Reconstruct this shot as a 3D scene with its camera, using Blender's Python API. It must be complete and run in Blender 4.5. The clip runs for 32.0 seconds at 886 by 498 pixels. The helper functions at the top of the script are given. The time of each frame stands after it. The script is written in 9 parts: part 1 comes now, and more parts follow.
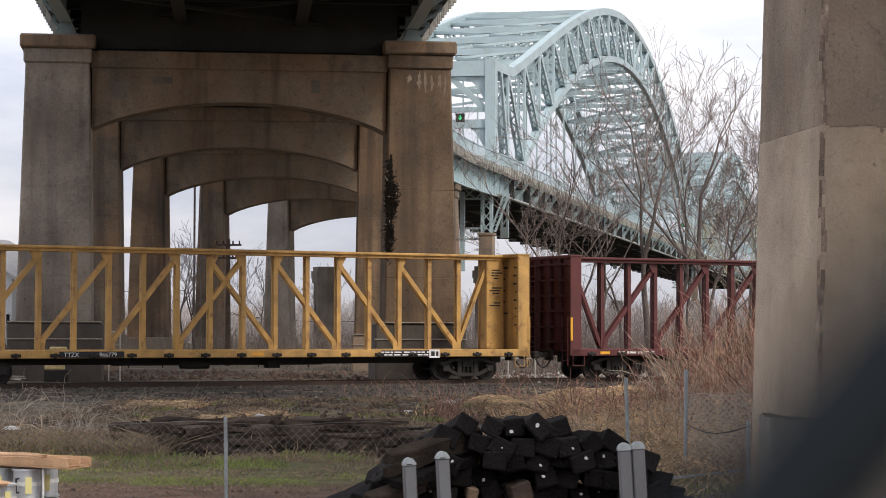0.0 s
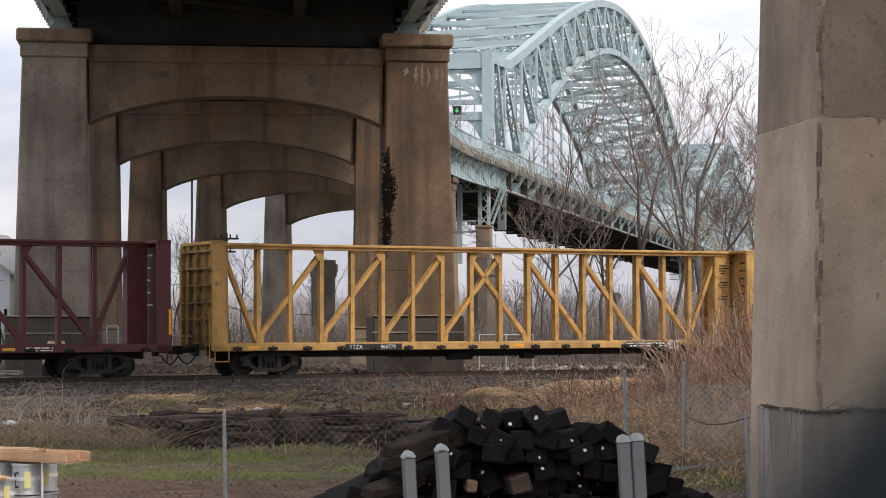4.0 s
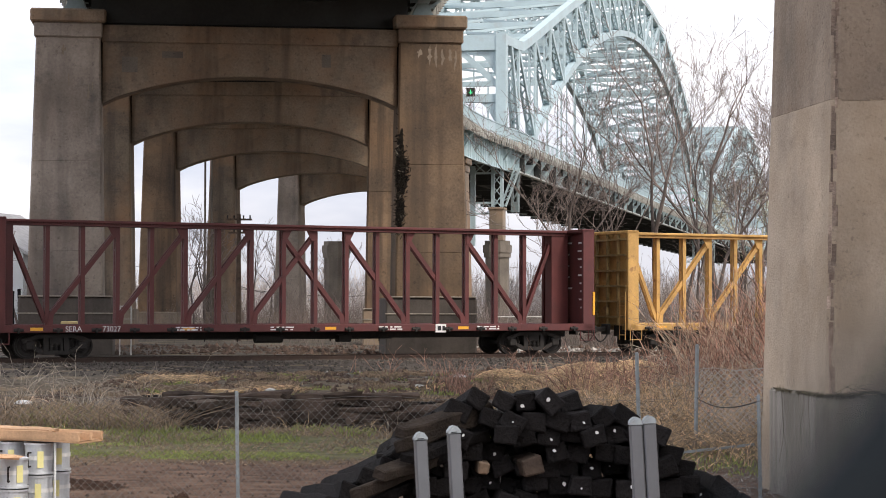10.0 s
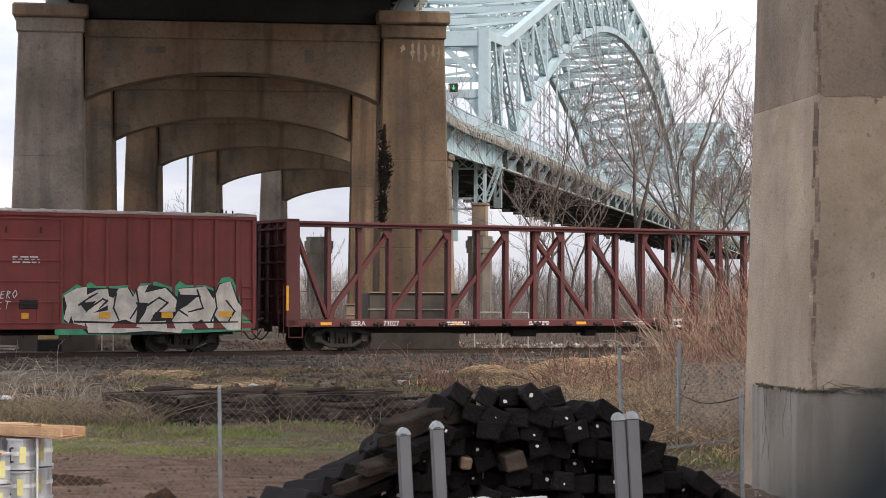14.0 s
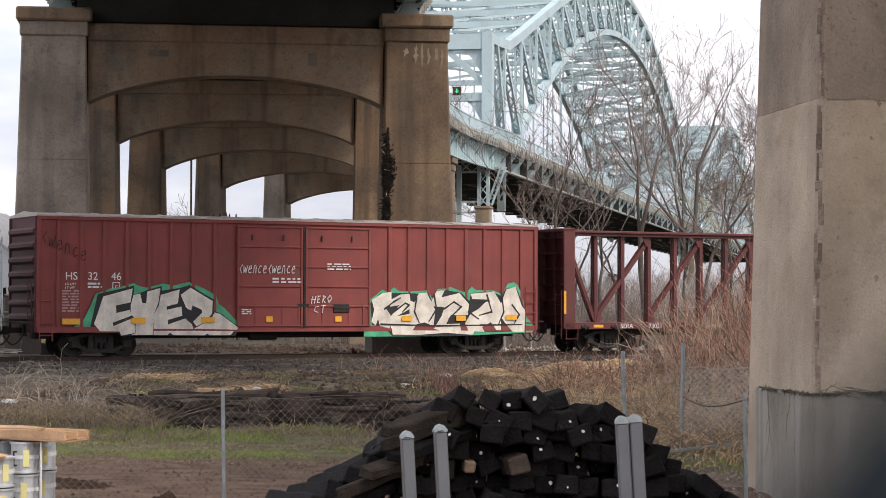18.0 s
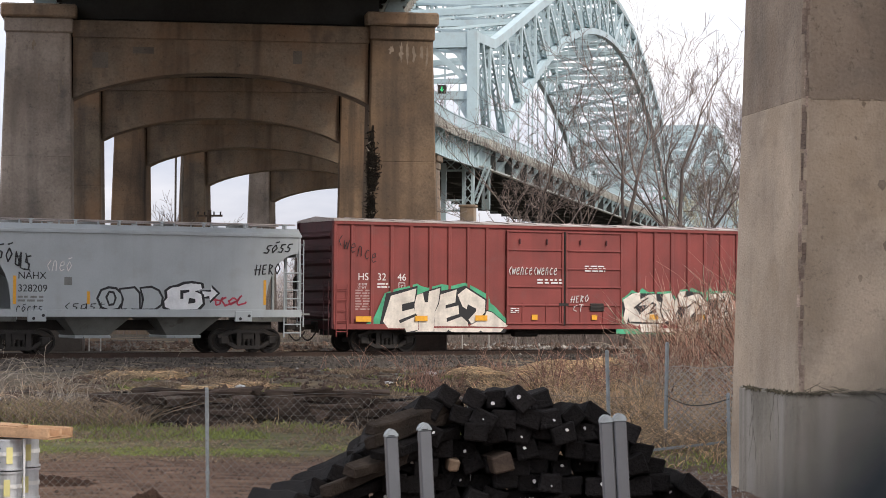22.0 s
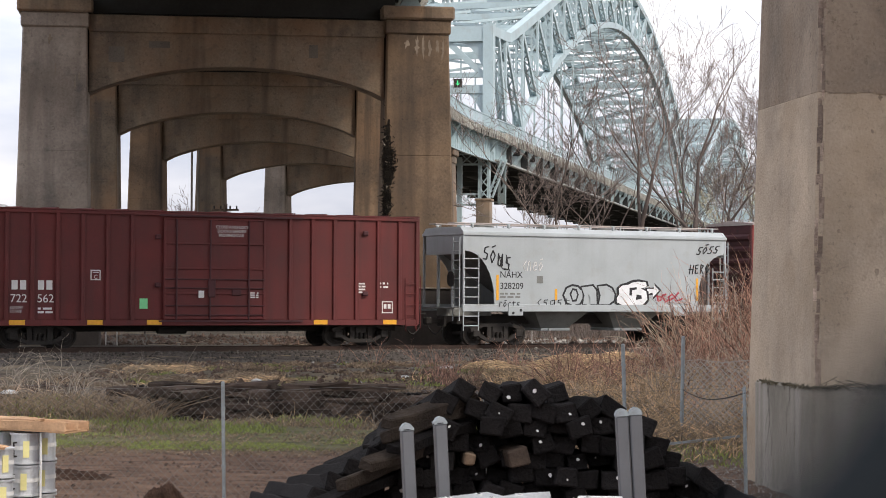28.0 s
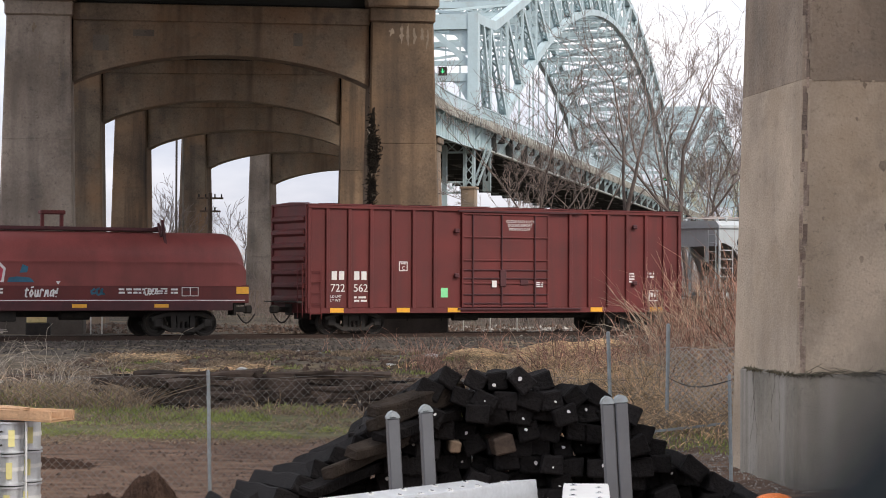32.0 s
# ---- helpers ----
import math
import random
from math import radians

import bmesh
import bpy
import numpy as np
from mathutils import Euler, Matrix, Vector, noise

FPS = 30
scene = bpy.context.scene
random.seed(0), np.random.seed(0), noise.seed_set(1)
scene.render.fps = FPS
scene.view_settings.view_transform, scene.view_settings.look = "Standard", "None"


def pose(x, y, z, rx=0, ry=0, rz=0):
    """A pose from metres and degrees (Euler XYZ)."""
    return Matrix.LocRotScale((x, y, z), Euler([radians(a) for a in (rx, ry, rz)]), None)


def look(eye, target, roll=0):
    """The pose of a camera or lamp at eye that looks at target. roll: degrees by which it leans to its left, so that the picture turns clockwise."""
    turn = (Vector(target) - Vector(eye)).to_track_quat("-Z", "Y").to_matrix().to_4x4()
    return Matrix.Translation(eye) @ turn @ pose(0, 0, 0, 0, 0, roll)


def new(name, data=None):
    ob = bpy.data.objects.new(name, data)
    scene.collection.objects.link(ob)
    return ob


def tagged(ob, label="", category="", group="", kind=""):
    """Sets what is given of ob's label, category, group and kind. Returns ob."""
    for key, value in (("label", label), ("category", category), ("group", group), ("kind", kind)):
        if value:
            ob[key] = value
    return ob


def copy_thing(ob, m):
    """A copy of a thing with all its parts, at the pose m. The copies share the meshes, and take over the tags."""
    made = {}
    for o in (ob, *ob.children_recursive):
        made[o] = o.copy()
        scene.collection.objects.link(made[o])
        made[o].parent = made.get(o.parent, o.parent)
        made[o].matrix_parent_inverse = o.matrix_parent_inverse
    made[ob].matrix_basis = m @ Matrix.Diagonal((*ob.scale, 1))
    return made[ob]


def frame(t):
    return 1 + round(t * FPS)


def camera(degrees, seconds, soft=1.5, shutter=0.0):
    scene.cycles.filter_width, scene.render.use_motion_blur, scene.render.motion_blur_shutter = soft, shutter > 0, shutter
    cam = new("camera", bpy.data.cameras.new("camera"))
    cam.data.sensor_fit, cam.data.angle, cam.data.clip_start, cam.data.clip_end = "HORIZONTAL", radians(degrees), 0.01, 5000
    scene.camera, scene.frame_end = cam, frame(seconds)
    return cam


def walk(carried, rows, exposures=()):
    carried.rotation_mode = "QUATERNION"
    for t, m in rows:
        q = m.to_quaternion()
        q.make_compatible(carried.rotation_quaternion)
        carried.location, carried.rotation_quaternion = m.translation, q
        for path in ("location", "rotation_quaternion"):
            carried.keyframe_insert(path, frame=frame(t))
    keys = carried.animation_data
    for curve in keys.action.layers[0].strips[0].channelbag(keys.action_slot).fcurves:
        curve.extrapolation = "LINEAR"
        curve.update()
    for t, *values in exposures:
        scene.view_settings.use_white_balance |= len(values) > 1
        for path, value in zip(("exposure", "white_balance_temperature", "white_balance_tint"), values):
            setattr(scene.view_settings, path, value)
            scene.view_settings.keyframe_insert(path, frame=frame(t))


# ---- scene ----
cam = camera(24.18, 32.0, soft=0.9)
cam.data.dof.use_dof = True
cam.data.dof.focus_distance = 38.0
cam.data.dof.aperture_fstop = 15.0
PATH = [
    (0, pose(0.0012, 0, 1.95, 92.243, -0.135, 0.39)),
    (0.5, pose(0.0013, 0, 1.95, 92.282, -0.079, 0.419)),
    (1, pose(0.0012, 0, 1.95, 92.213, -0.021, 0.432)),
    (1.5, pose(0.0013, 0, 1.95, 92.109, -0.058, 0.445)),
    (2, pose(0.001, 0, 1.95, 91.913, -0.057, 0.358)),
    (2.5, pose(0.0009, 0, 1.95, 91.878, 0, -0)),
    (3, pose(0.0044, 0, 1.95, 91.885, 0.101, -0.178)),
    (3.5, pose(-0.0003, 0, 1.95, 92.053, 0.185, 0.134)),
    (5.5, pose(-0.0053, 0, 1.95, 91.797, -0.031, 0.569)),
    (6, pose(-0.0055, 0, 1.95, 91.672, -0.126, 0.527)),
    (6.5, pose(-0.0057, 0, 1.95, 91.657, -0.188, 0.365)),
    (7, pose(-0.0057, 0, 1.95, 91.675, -0.183, 0.317)),
    (7.5, pose(-0.0053, 0, 1.95, 91.604, 0.034, 0.499)),
    (8, pose(-0.0053, 0, 1.95, 91.462, 0.048, 0.59)),
    (8.5, pose(-0.0026, 0, 1.95, 91.363, -0.109, 0.618)),
    (9, pose(-0.001, 0, 1.95, 91.361, -0.096, 0.74)),
    (9.5, pose(-0.0014, 0, 1.95, 91.397, -0.099, 0.826)),
    (10, pose(-0.0026, 0, 1.95, 91.536, -0.139, 0.68)),
    (10.5, pose(-0.0034, 0, 1.95, 91.494, -0.194, 0.506)),
    (11, pose(-0.0042, 0, 1.95, 91.411, -0.213, 0.386)),
    (11.5, pose(-0.0043, 0, 1.95, 91.426, -0.312, 0.205)),
    (12, pose(-0.0044, 0, 1.95, 91.346, -0.319, 0.113)),
    (12.5, pose(-0.0046, 0, 1.95, 91.304, -0.279, 0.111)),
    (13, pose(-0.0047, 0, 1.95, 91.408, -0.282, 0.087)),
    (13.5, pose(-0.0051, 0, 1.95, 91.453, -0.302, 0.09)),
    (14, pose(-0.0055, 0, 1.95, 91.413, -0.177, 0.198)),
    (14.5, pose(-0.0047, 0, 1.95, 91.342, -0.154, 0.382)),
    (16.5, pose(-0.0042, 0, 1.95, 91.434, -0.227, 0.49)),
    (17, pose(-0.0043, 0, 1.95, 91.449, -0.211, 0.491)),
    (17.5, pose(-0.0046, 0, 1.95, 91.521, -0.225, 0.369)),
    (18, pose(-0.0049, 0, 1.95, 91.505, -0.149, 0.294)),
    (18.5, pose(-0.0049, 0, 1.95, 91.556, -0.178, 0.27)),
    (19, pose(-0.005, 0, 1.95, 91.598, -0.227, 0.22)),
    (19.5, pose(-0.0048, 0, 1.95, 91.557, -0.319, 0.111)),
    (20, pose(-0.0045, 0, 1.95, 91.511, -0.443, 0.017)),
    (20.5, pose(-0.0047, 0, 1.95, 91.494, -0.51, -0.02)),
    (21, pose(-0.0048, 0, 1.95, 91.511, -0.471, -0.072)),
    (21.5, pose(-0.0054, 0, 1.95, 91.481, -0.385, -0.12)),
    (22, pose(-0.006, 0, 1.95, 91.46, -0.34, -0.14)),
    (22.5, pose(-0.0068, 0, 1.95, 91.488, -0.244, -0.223)),
    (23, pose(-0.0077, 0, 1.95, 91.459, -0.294, -0.325)),
    (23.5, pose(-0.0078, 0, 1.95, 91.39, -0.194, -0.349)),
    (24, pose(-0.0077, 0, 1.95, 91.433, -0.156, -0.342)),
    (24.5, pose(-0.0073, 0, 1.95, 91.413, -0.166, -0.283)),
    (25, pose(-0.007, 0, 1.95, 91.318, -0.182, -0.186)),
    (25.5, pose(-0.0057, 0, 1.95, 91.298, -0.265, -0.055)),
    (26, pose(-0.0044, 0, 1.95, 91.338, -0.389, 0.045)),
    (26.5, pose(-0.0042, 0, 1.95, 91.343, -0.332, 0.113)),
    (28.5, pose(-0.0036, 0, 1.95, 91.28, -0.33, 0.32)),
    (29, pose(-0.0032, 0, 1.95, 91.346, -0.344, 0.302)),
    (29.5, pose(-0.0048, 0, 1.95, 91.43, -0.517, 0.217)),
    (30, pose(-0.006, 0, 1.95, 91.36, -0.582, 0.084)),
    (30.5, pose(-0.0054, 0, 1.95, 91.188, -0.531, -0.031)),
    (31, pose(-0.0037, 0, 1.95, 91.099, -0.516, -0.093)),
    (31.5, pose(-0.0043, 0, 1.95, 91, -0.418, -0.118)),
    (32, pose(-0.0063, 0, 1.95, 90.961, -0.209, -0.108)),
]
walk(cam, PATH, exposures=[(0, 0.45, 6750, 13), (4, 0.43, 6750, 13), (8.2, 0.42, 6750, 13), (9.4, 0.74, 6750, 13), (10.4, 0.8, 6750, 13), (11.4, 0.7, 6750, 13), (20, 0.69, 6750, 13), (24, 0.63, 6750, 13), (32, 0.7, 6750, 13)])

# ---- world and light: bright overcast afternoon ----
SUN_ELEV, SUN_AZ = 42.0, 138.0
world = bpy.data.worlds.new("overcast_sky")
scene.world = world
world.use_nodes = True
wn, wl = world.node_tree.nodes, world.node_tree.links
wn.clear()
w_out = wn.new("ShaderNodeOutputWorld")
w_bg = wn.new("ShaderNodeBackground")
w_sky = wn.new("ShaderNodeTexSky")
w_sky.sky_type = 'NISHITA'
w_sky.sun_disc = False
w_sky.sun_elevation = radians(SUN_ELEV)
w_sky.sun_rotation = radians(SUN_AZ)
w_sky.air_density, w_sky.dust_density, w_sky.ozone_density = 1.0, 3.0, 1.0
w_co = wn.new("ShaderNodeTexCoord")
w_map = wn.new("ShaderNodeMapping")
w_map.inputs["Scale"].default_value = (1.0, 1.0, 3.4)
w_noise = wn.new("ShaderNodeTexNoise")
w_noise.inputs["Scale"].default_value = 3.2
w_noise.inputs["Detail"].default_value = 7.0
w_noise.inputs["Roughness"].default_value = 0.55
w_ramp = wn.new("ShaderNodeValToRGB")
w_ramp.color_ramp.elements[0].position = 0.38
w_ramp.color_ramp.elements[0].color = (4.8, 5.3, 6.4, 1)
w_ramp.color_ramp.elements[1].position = 0.66
w_ramp.color_ramp.elements[1].color = (9.2, 9.2, 9.6, 1)
w_mix = wn.new("ShaderNodeMixRGB")
w_mix.inputs[0].default_value = 0.86
wl.new(w_co.outputs["Generated"], w_map.inputs[0])
wl.new(w_map.outputs[0], w_noise.inputs["Vector"])
wl.new(w_noise.outputs["Fac"], w_ramp.inputs[0])
wl.new(w_sky.outputs[0], w_mix.inputs[1])
wl.new(w_ramp.outputs[0], w_mix.inputs[2])
w_sep = wn.new("ShaderNodeSeparateXYZ")
w_grad = wn.new("ShaderNodeMapRange")
w_grad.inputs[1].default_value, w_grad.inputs[2].default_value = 0.02, 0.15
w_grad.inputs[3].default_value, w_grad.inputs[4].default_value = 0.66, 1.04
w_scale = wn.new("ShaderNodeVectorMath")
w_scale.operation = 'SCALE'
wl.new(w_co.outputs["Generated"], w_sep.inputs[0])
wl.new(w_sep.outputs["Z"], w_grad.inputs[0])
wl.new(w_mix.outputs[0], w_scale.inputs[0])
wl.new(w_grad.outputs[0], w_scale.inputs["Scale"])
wl.new(w_scale.outputs[0], w_bg.inputs[0])
w_bg.inputs[1].default_value = 0.115
wl.new(w_bg.outputs[0], w_out.inputs[0])

sun = new("sun", bpy.data.lights.new("sun", 'SUN'))
sun.data.energy = 1.5
sun.data.angle = radians(14)
sun.data.color = (1.0, 0.95, 0.87)
_az = radians(SUN_AZ)
sun.matrix_world = look((40 * math.sin(_az), 40 * math.cos(_az), 60), (0, 0, 60 - 40 * math.tan(radians(SUN_ELEV))))


# ---- materials ----
def mat(name, base, rough=0.8, metal=0.0, vary=0.25, scale=3.0, fine=40.0, bump=0.15, streak=0.0, streak_col=(0.05, 0.04, 0.03),
        rust=0.0, rust_col=(0.12, 0.055, 0.03), island=0.0, coat=0.0, obj_rand=0.0, spec=0.5, streak_scale=(2.6, 0.16), blotch=0.0, blotch_col=(0.2, 0.12, 0.07), pits=0.0):
    """Paint, stone, steel or wood with variation at two scales, vertical streaks and rust blotches."""
    m = bpy.data.materials.new(name)
    m.use_nodes = True
    n, l = m.node_tree.nodes, m.node_tree.links
    bs = n["Principled BSDF"]
    co = n.new("ShaderNodeTexCoord")
    src = co.outputs["Object"]
    big = n.new("ShaderNodeTexNoise")
    big.inputs["Scale"].default_value, big.inputs["Detail"].default_value = scale, 6.0
    l.new(src, big.inputs["Vector"])
    sm = n.new("ShaderNodeTexNoise")
    sm.inputs["Scale"].default_value, sm.inputs["Detail"].default_value = fine, 4.0
    l.new(src, sm.inputs["Vector"])
    add = n.new("ShaderNodeMath")
    add.operation = 'MULTIPLY_ADD'
    l.new(sm.outputs["Fac"], add.inputs[0])
    add.inputs[1].default_value = 0.4
    l.new(big.outputs["Fac"], add.inputs[2])
    rng = n.new("ShaderNodeMapRange")
    rng.inputs[1].default_value, rng.inputs[2].default_value = 0.45, 0.95
    rng.inputs[3].default_value, rng.inputs[4].default_value = 1 - vary, 1 + vary
    l.new(add.outputs[0], rng.inputs[0])
    value = rng.outputs[0]
    if island:
        geo = n.new("ShaderNodeNewGeometry")
        ir = n.new("ShaderNodeMapRange")
        ir.inputs[3].default_value, ir.inputs[4].default_value = 1 - island, 1 + island
        l.new(geo.outputs["Random Per Island"], ir.inputs[0])
        mu = n.new("ShaderNodeMath")
        mu.operation = 'MULTIPLY'
        l.new(value, mu.inputs[0])
        l.new(ir.outputs[0], mu.inputs[1])
        value = mu.outputs[0]
    if obj_rand:
        oi = n.new("ShaderNodeObjectInfo")
        orr = n.new("ShaderNodeMapRange")
        orr.inputs[3].default_value, orr.inputs[4].default_value = 1 - obj_rand, 1 + obj_rand
        l.new(oi.outputs["Random"], orr.inputs[0])
        mu2 = n.new("ShaderNodeMath")
        mu2.operation = 'MULTIPLY'
        l.new(value, mu2.inputs[0])
        l.new(orr.outputs[0], mu2.inputs[1])
        value = mu2.outputs[0]
    col = n.new("ShaderNodeVectorMath")
    col.operation = 'SCALE'
    col.inputs[0].default_value = base
    l.new(value, col.inputs["Scale"])
    out = col.outputs[0]
    if blotch:
        bn_ = n.new("ShaderNodeTexNoise")
        bn_.inputs["Scale"].default_value, bn_.inputs["Detail"].default_value = scale * 0.8, 7.0
        bn_.inputs["Roughness"].default_value = 0.6
        bo = n.new("ShaderNodeVectorMath")
        bo.inputs[1].default_value = (13.7, 4.1, 9.3)
        l.new(src, bo.inputs[0])
        l.new(bo.outputs[0], bn_.inputs["Vector"])
        br = n.new("ShaderNodeMapRange")
        br.inputs[1].default_value, br.inputs[2].default_value = 0.42, 0.66
        br.inputs[3].default_value, br.inputs[4].default_value = 0.0, blotch
        l.new(bn_.outputs["Fac"], br.inputs[0])
        bx = n.new("ShaderNodeMixRGB")
        bx.inputs[2].default_value = (*blotch_col, 1)
        l.new(br.outputs[0], bx.inputs[0])
        l.new(out, bx.inputs[1])
        out = bx.outputs[0]
    if streak:
        mp = n.new("ShaderNodeMapping")
        mp.inputs["Scale"].default_value = (*streak_scale[:1] * 2, streak_scale[1])
        l.new(src, mp.inputs[0])
        st = n.new("ShaderNodeTexNoise")
        st.inputs["Scale"].default_value, st.inputs["Detail"].default_value = 1.0, 5.0
        l.new(mp.outputs[0], st.inputs["Vector"])
        sr = n.new("ShaderNodeMapRange")
        sr.inputs[1].default_value, sr.inputs[2].default_value = 0.5, 0.72
        sr.inputs[3].default_value, sr.inputs[4].default_value = 0.0, streak
        l.new(st.outputs["Fac"], sr.inputs[0])
        mx = n.new("ShaderNodeMixRGB")
        mx.inputs[2].default_value = (*streak_col, 1)
        l.new(sr.outputs[0], mx.inputs[0])
        l.new(out, mx.inputs[1])
        out = mx.outputs[0]
    if rust:
        rn = n.new("ShaderNodeTexNoise")
        rn.inputs["Scale"].default_value, rn.inputs["Detail"].default_value = scale * 1.7, 9.0
        rn.inputs["Roughness"].default_value = 0.65
        l.new(src, rn.inputs["Vector"])
        rr = n.new("ShaderNodeMapRange")
        rr.inputs[1].default_value, rr.inputs[2].default_value = 0.56, 0.66
        rr.inputs[3].default_value, rr.inputs[4].default_value = 0.0, rust
        l.new(rn.outputs["Fac"], rr.inputs[0])
        mx2 = n.new("ShaderNodeMixRGB")
        mx2.inputs[2].default_value = (*rust_col, 1)
        l.new(rr.outputs[0], mx2.inputs[0])
        l.new(out, mx2.inputs[1])
        out = mx2.outputs[0]
    if pits:
        pn = n.new("ShaderNodeTexNoise")
        pn.inputs["Scale"].default_value, pn.inputs["Detail"].default_value = fine * 0.45, 8.0
        pn.inputs["Roughness"].default_value = 0.75
        l.new(src, pn.inputs["Vector"])
        pr = n.new("ShaderNodeMapRange")
        pr.inputs[1].default_value, pr.inputs[2].default_value = 0.56, 0.72
        pr.inputs[3].default_value, pr.inputs[4].default_value = 1.0, 1.0 - pits
        l.new(pn.outputs["Fac"], pr.inputs[0])
        ps = n.new("ShaderNodeVectorMath")
        ps.operation = 'SCALE'
        l.new(out, ps.inputs[0])
        l.new(pr.outputs[0], ps.inputs["Scale"])
        out = ps.outputs[0]
    l.new(out, bs.inputs["Base Color"])
    rv = n.new("ShaderNodeMapRange")
    rv.inputs[3].default_value, rv.inputs[4].default_value = max(0.05, rough - 0.1), min(1.0, rough + 0.1)
    l.new(big.outputs["Fac"], rv.inputs[0])
    l.new(rv.outputs[0], bs.inputs["Roughness"])
    bs.inputs["Metallic"].default_value = metal
    bs.inputs["Specular IOR Level"].default_value = spec
    if coat:
        bs.inputs["Coat Weight"].default_value = coat
    if bump:
        bp = n.new("ShaderNodeBump")
        bp.inputs["Strength"].default_value = bump
        bp.inputs["Distance"].default_value = 0.02
        l.new(sm.outputs["Fac"], bp.inputs["Height"])
        l.new(bp.outputs[0], bs.inputs["Normal"])
    return m


M_CONC = mat("weathered_concrete", (0.215, 0.166, 0.118), 0.92, pits=0.55, vary=0.5, scale=0.5, fine=11, bump=0.4, streak=0.8, streak_col=(0.05, 0.04, 0.031),
             rust=0.55, rust_col=(0.1, 0.082, 0.068), streak_scale=(1.3, 0.1), blotch=0.8, blotch_col=(0.26, 0.15, 0.08))
M_CONC_GREY = mat("grey_weathered_concrete", (0.3, 0.25, 0.205), 0.92, pits=0.5, vary=0.4, scale=0.55, fine=11, bump=0.4, streak=0.7, streak_col=(0.07, 0.062, 0.058),
                  rust=0.5, rust_col=(0.1, 0.09, 0.082), streak_scale=(1.2, 0.12), blotch=0.5, blotch_col=(0.2, 0.155, 0.115))
# black for mould and creeper, and for shade painted into the beam gaps
M_MOULD_SHADE = mat("black_mould_and_gap_shade", (0.014, 0.012, 0.01), 0.95, vary=0.6, scale=4, fine=30, bump=0.4, blotch=0.5, blotch_col=(0.04, 0.032, 0.022), spec=0.1)
M_CONC_TAN = mat("pale_tan_concrete", (0.24, 0.193, 0.145), 0.92, pits=0.5, vary=0.35, scale=0.6, fine=11, bump=0.4, streak=0.55, streak_col=(0.13, 0.1, 0.075),
                 rust=0.4, rust_col=(0.18, 0.145, 0.11), streak_scale=(1.3, 0.12), blotch=0.6, blotch_col=(0.3, 0.2, 0.125))
M_CONC_RUST = mat("rust_stained_concrete", (0.17, 0.115, 0.072), 0.92, pits=0.55, vary=0.5, scale=0.6, fine=11, bump=0.4, streak=0.9, streak_col=(0.045, 0.034, 0.026),
                  rust=0.6, rust_col=(0.1, 0.075, 0.055), streak_scale=(1.5, 0.09), blotch=0.8, blotch_col=(0.27, 0.16, 0.085))
M_CONC_BROWN = mat("dark_brown_stained_concrete", (0.135, 0.094, 0.061), 0.92, pits=0.5, vary=0.55, scale=0.5, fine=11, bump=0.4, streak=0.8, streak_col=(0.05, 0.036, 0.026),
                   rust=0.5, rust_col=(0.085, 0.06, 0.042), streak_scale=(1.4, 0.08), blotch=0.8, blotch_col=(0.2, 0.128, 0.072))
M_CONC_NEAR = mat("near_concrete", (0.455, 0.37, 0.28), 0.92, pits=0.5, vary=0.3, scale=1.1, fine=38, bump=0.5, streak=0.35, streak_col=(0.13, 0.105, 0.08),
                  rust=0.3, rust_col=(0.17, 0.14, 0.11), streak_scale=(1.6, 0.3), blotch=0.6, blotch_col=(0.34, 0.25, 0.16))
# a darker tone of the near concrete for upper lifts, joint and scabs
M_CONC_NEAR_UP = mat("darker_near_concrete", (0.285, 0.23, 0.176), 0.92, pits=0.6, vary=0.4, scale=1.0, fine=30, bump=0.5, streak=0.5, streak_col=(0.1, 0.075, 0.055),
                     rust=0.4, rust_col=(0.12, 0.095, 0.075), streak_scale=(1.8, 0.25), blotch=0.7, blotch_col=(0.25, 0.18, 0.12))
M_SPALL = mat("flaking_concrete_edge", (0.27, 0.205, 0.16), 0.95, pits=0.7, vary=0.5, scale=7, fine=45, bump=0.9, island=0.45, blotch=0.7, blotch_col=(0.13, 0.085, 0.06))
M_LEDGE = mat("pale_weathered_ledge", (0.33, 0.29, 0.235), 0.9, vary=0.35, scale=1.5, fine=18, bump=0.3, streak=0.4, streak_col=(0.15, 0.12, 0.09))
M_CLAPBOARD = mat("bleached_scrap_wood", (0.4, 0.36, 0.3), 0.9, vary=0.4, scale=3, fine=40, bump=0.3, obj_rand=0.4)
M_CREAM = mat("faded_cream_yellow_paint", (0.66, 0.53, 0.25), 0.6, vary=0.2, scale=4, fine=40, bump=0.05, rust=0.3, rust_col=(0.3, 0.2, 0.1))
M_PLINTH = mat("stained_plinth_concrete", (0.25, 0.225, 0.185), 0.92, pits=0.5, vary=0.3, scale=1.2, fine=38, bump=0.5, streak=0.85, streak_col=(0.4, 0.37, 0.33),
               streak_scale=(3.6, 0.2), blotch=0.5, blotch_col=(0.1, 0.1, 0.07))
M_CONC_DARK = mat("dark_concrete_base", (0.095, 0.08, 0.067), 0.9, vary=0.35, scale=0.9, fine=18, bump=0.3, streak=0.4, streak_col=(0.14, 0.12, 0.1))
M_CONC_PALE = mat("pale_concrete", (0.155, 0.132, 0.107), 0.92, pits=0.5, vary=0.4, scale=0.6, fine=18, bump=0.3, streak=0.6, streak_col=(0.12, 0.1, 0.08))
# underside steel, its near-black base includes the shade below the deck
M_DECK_SHADE = mat("shade_dark_steel_underside", (0.03, 0.033, 0.032), 0.75, vary=0.4, scale=0.6, fine=9, bump=0.1)
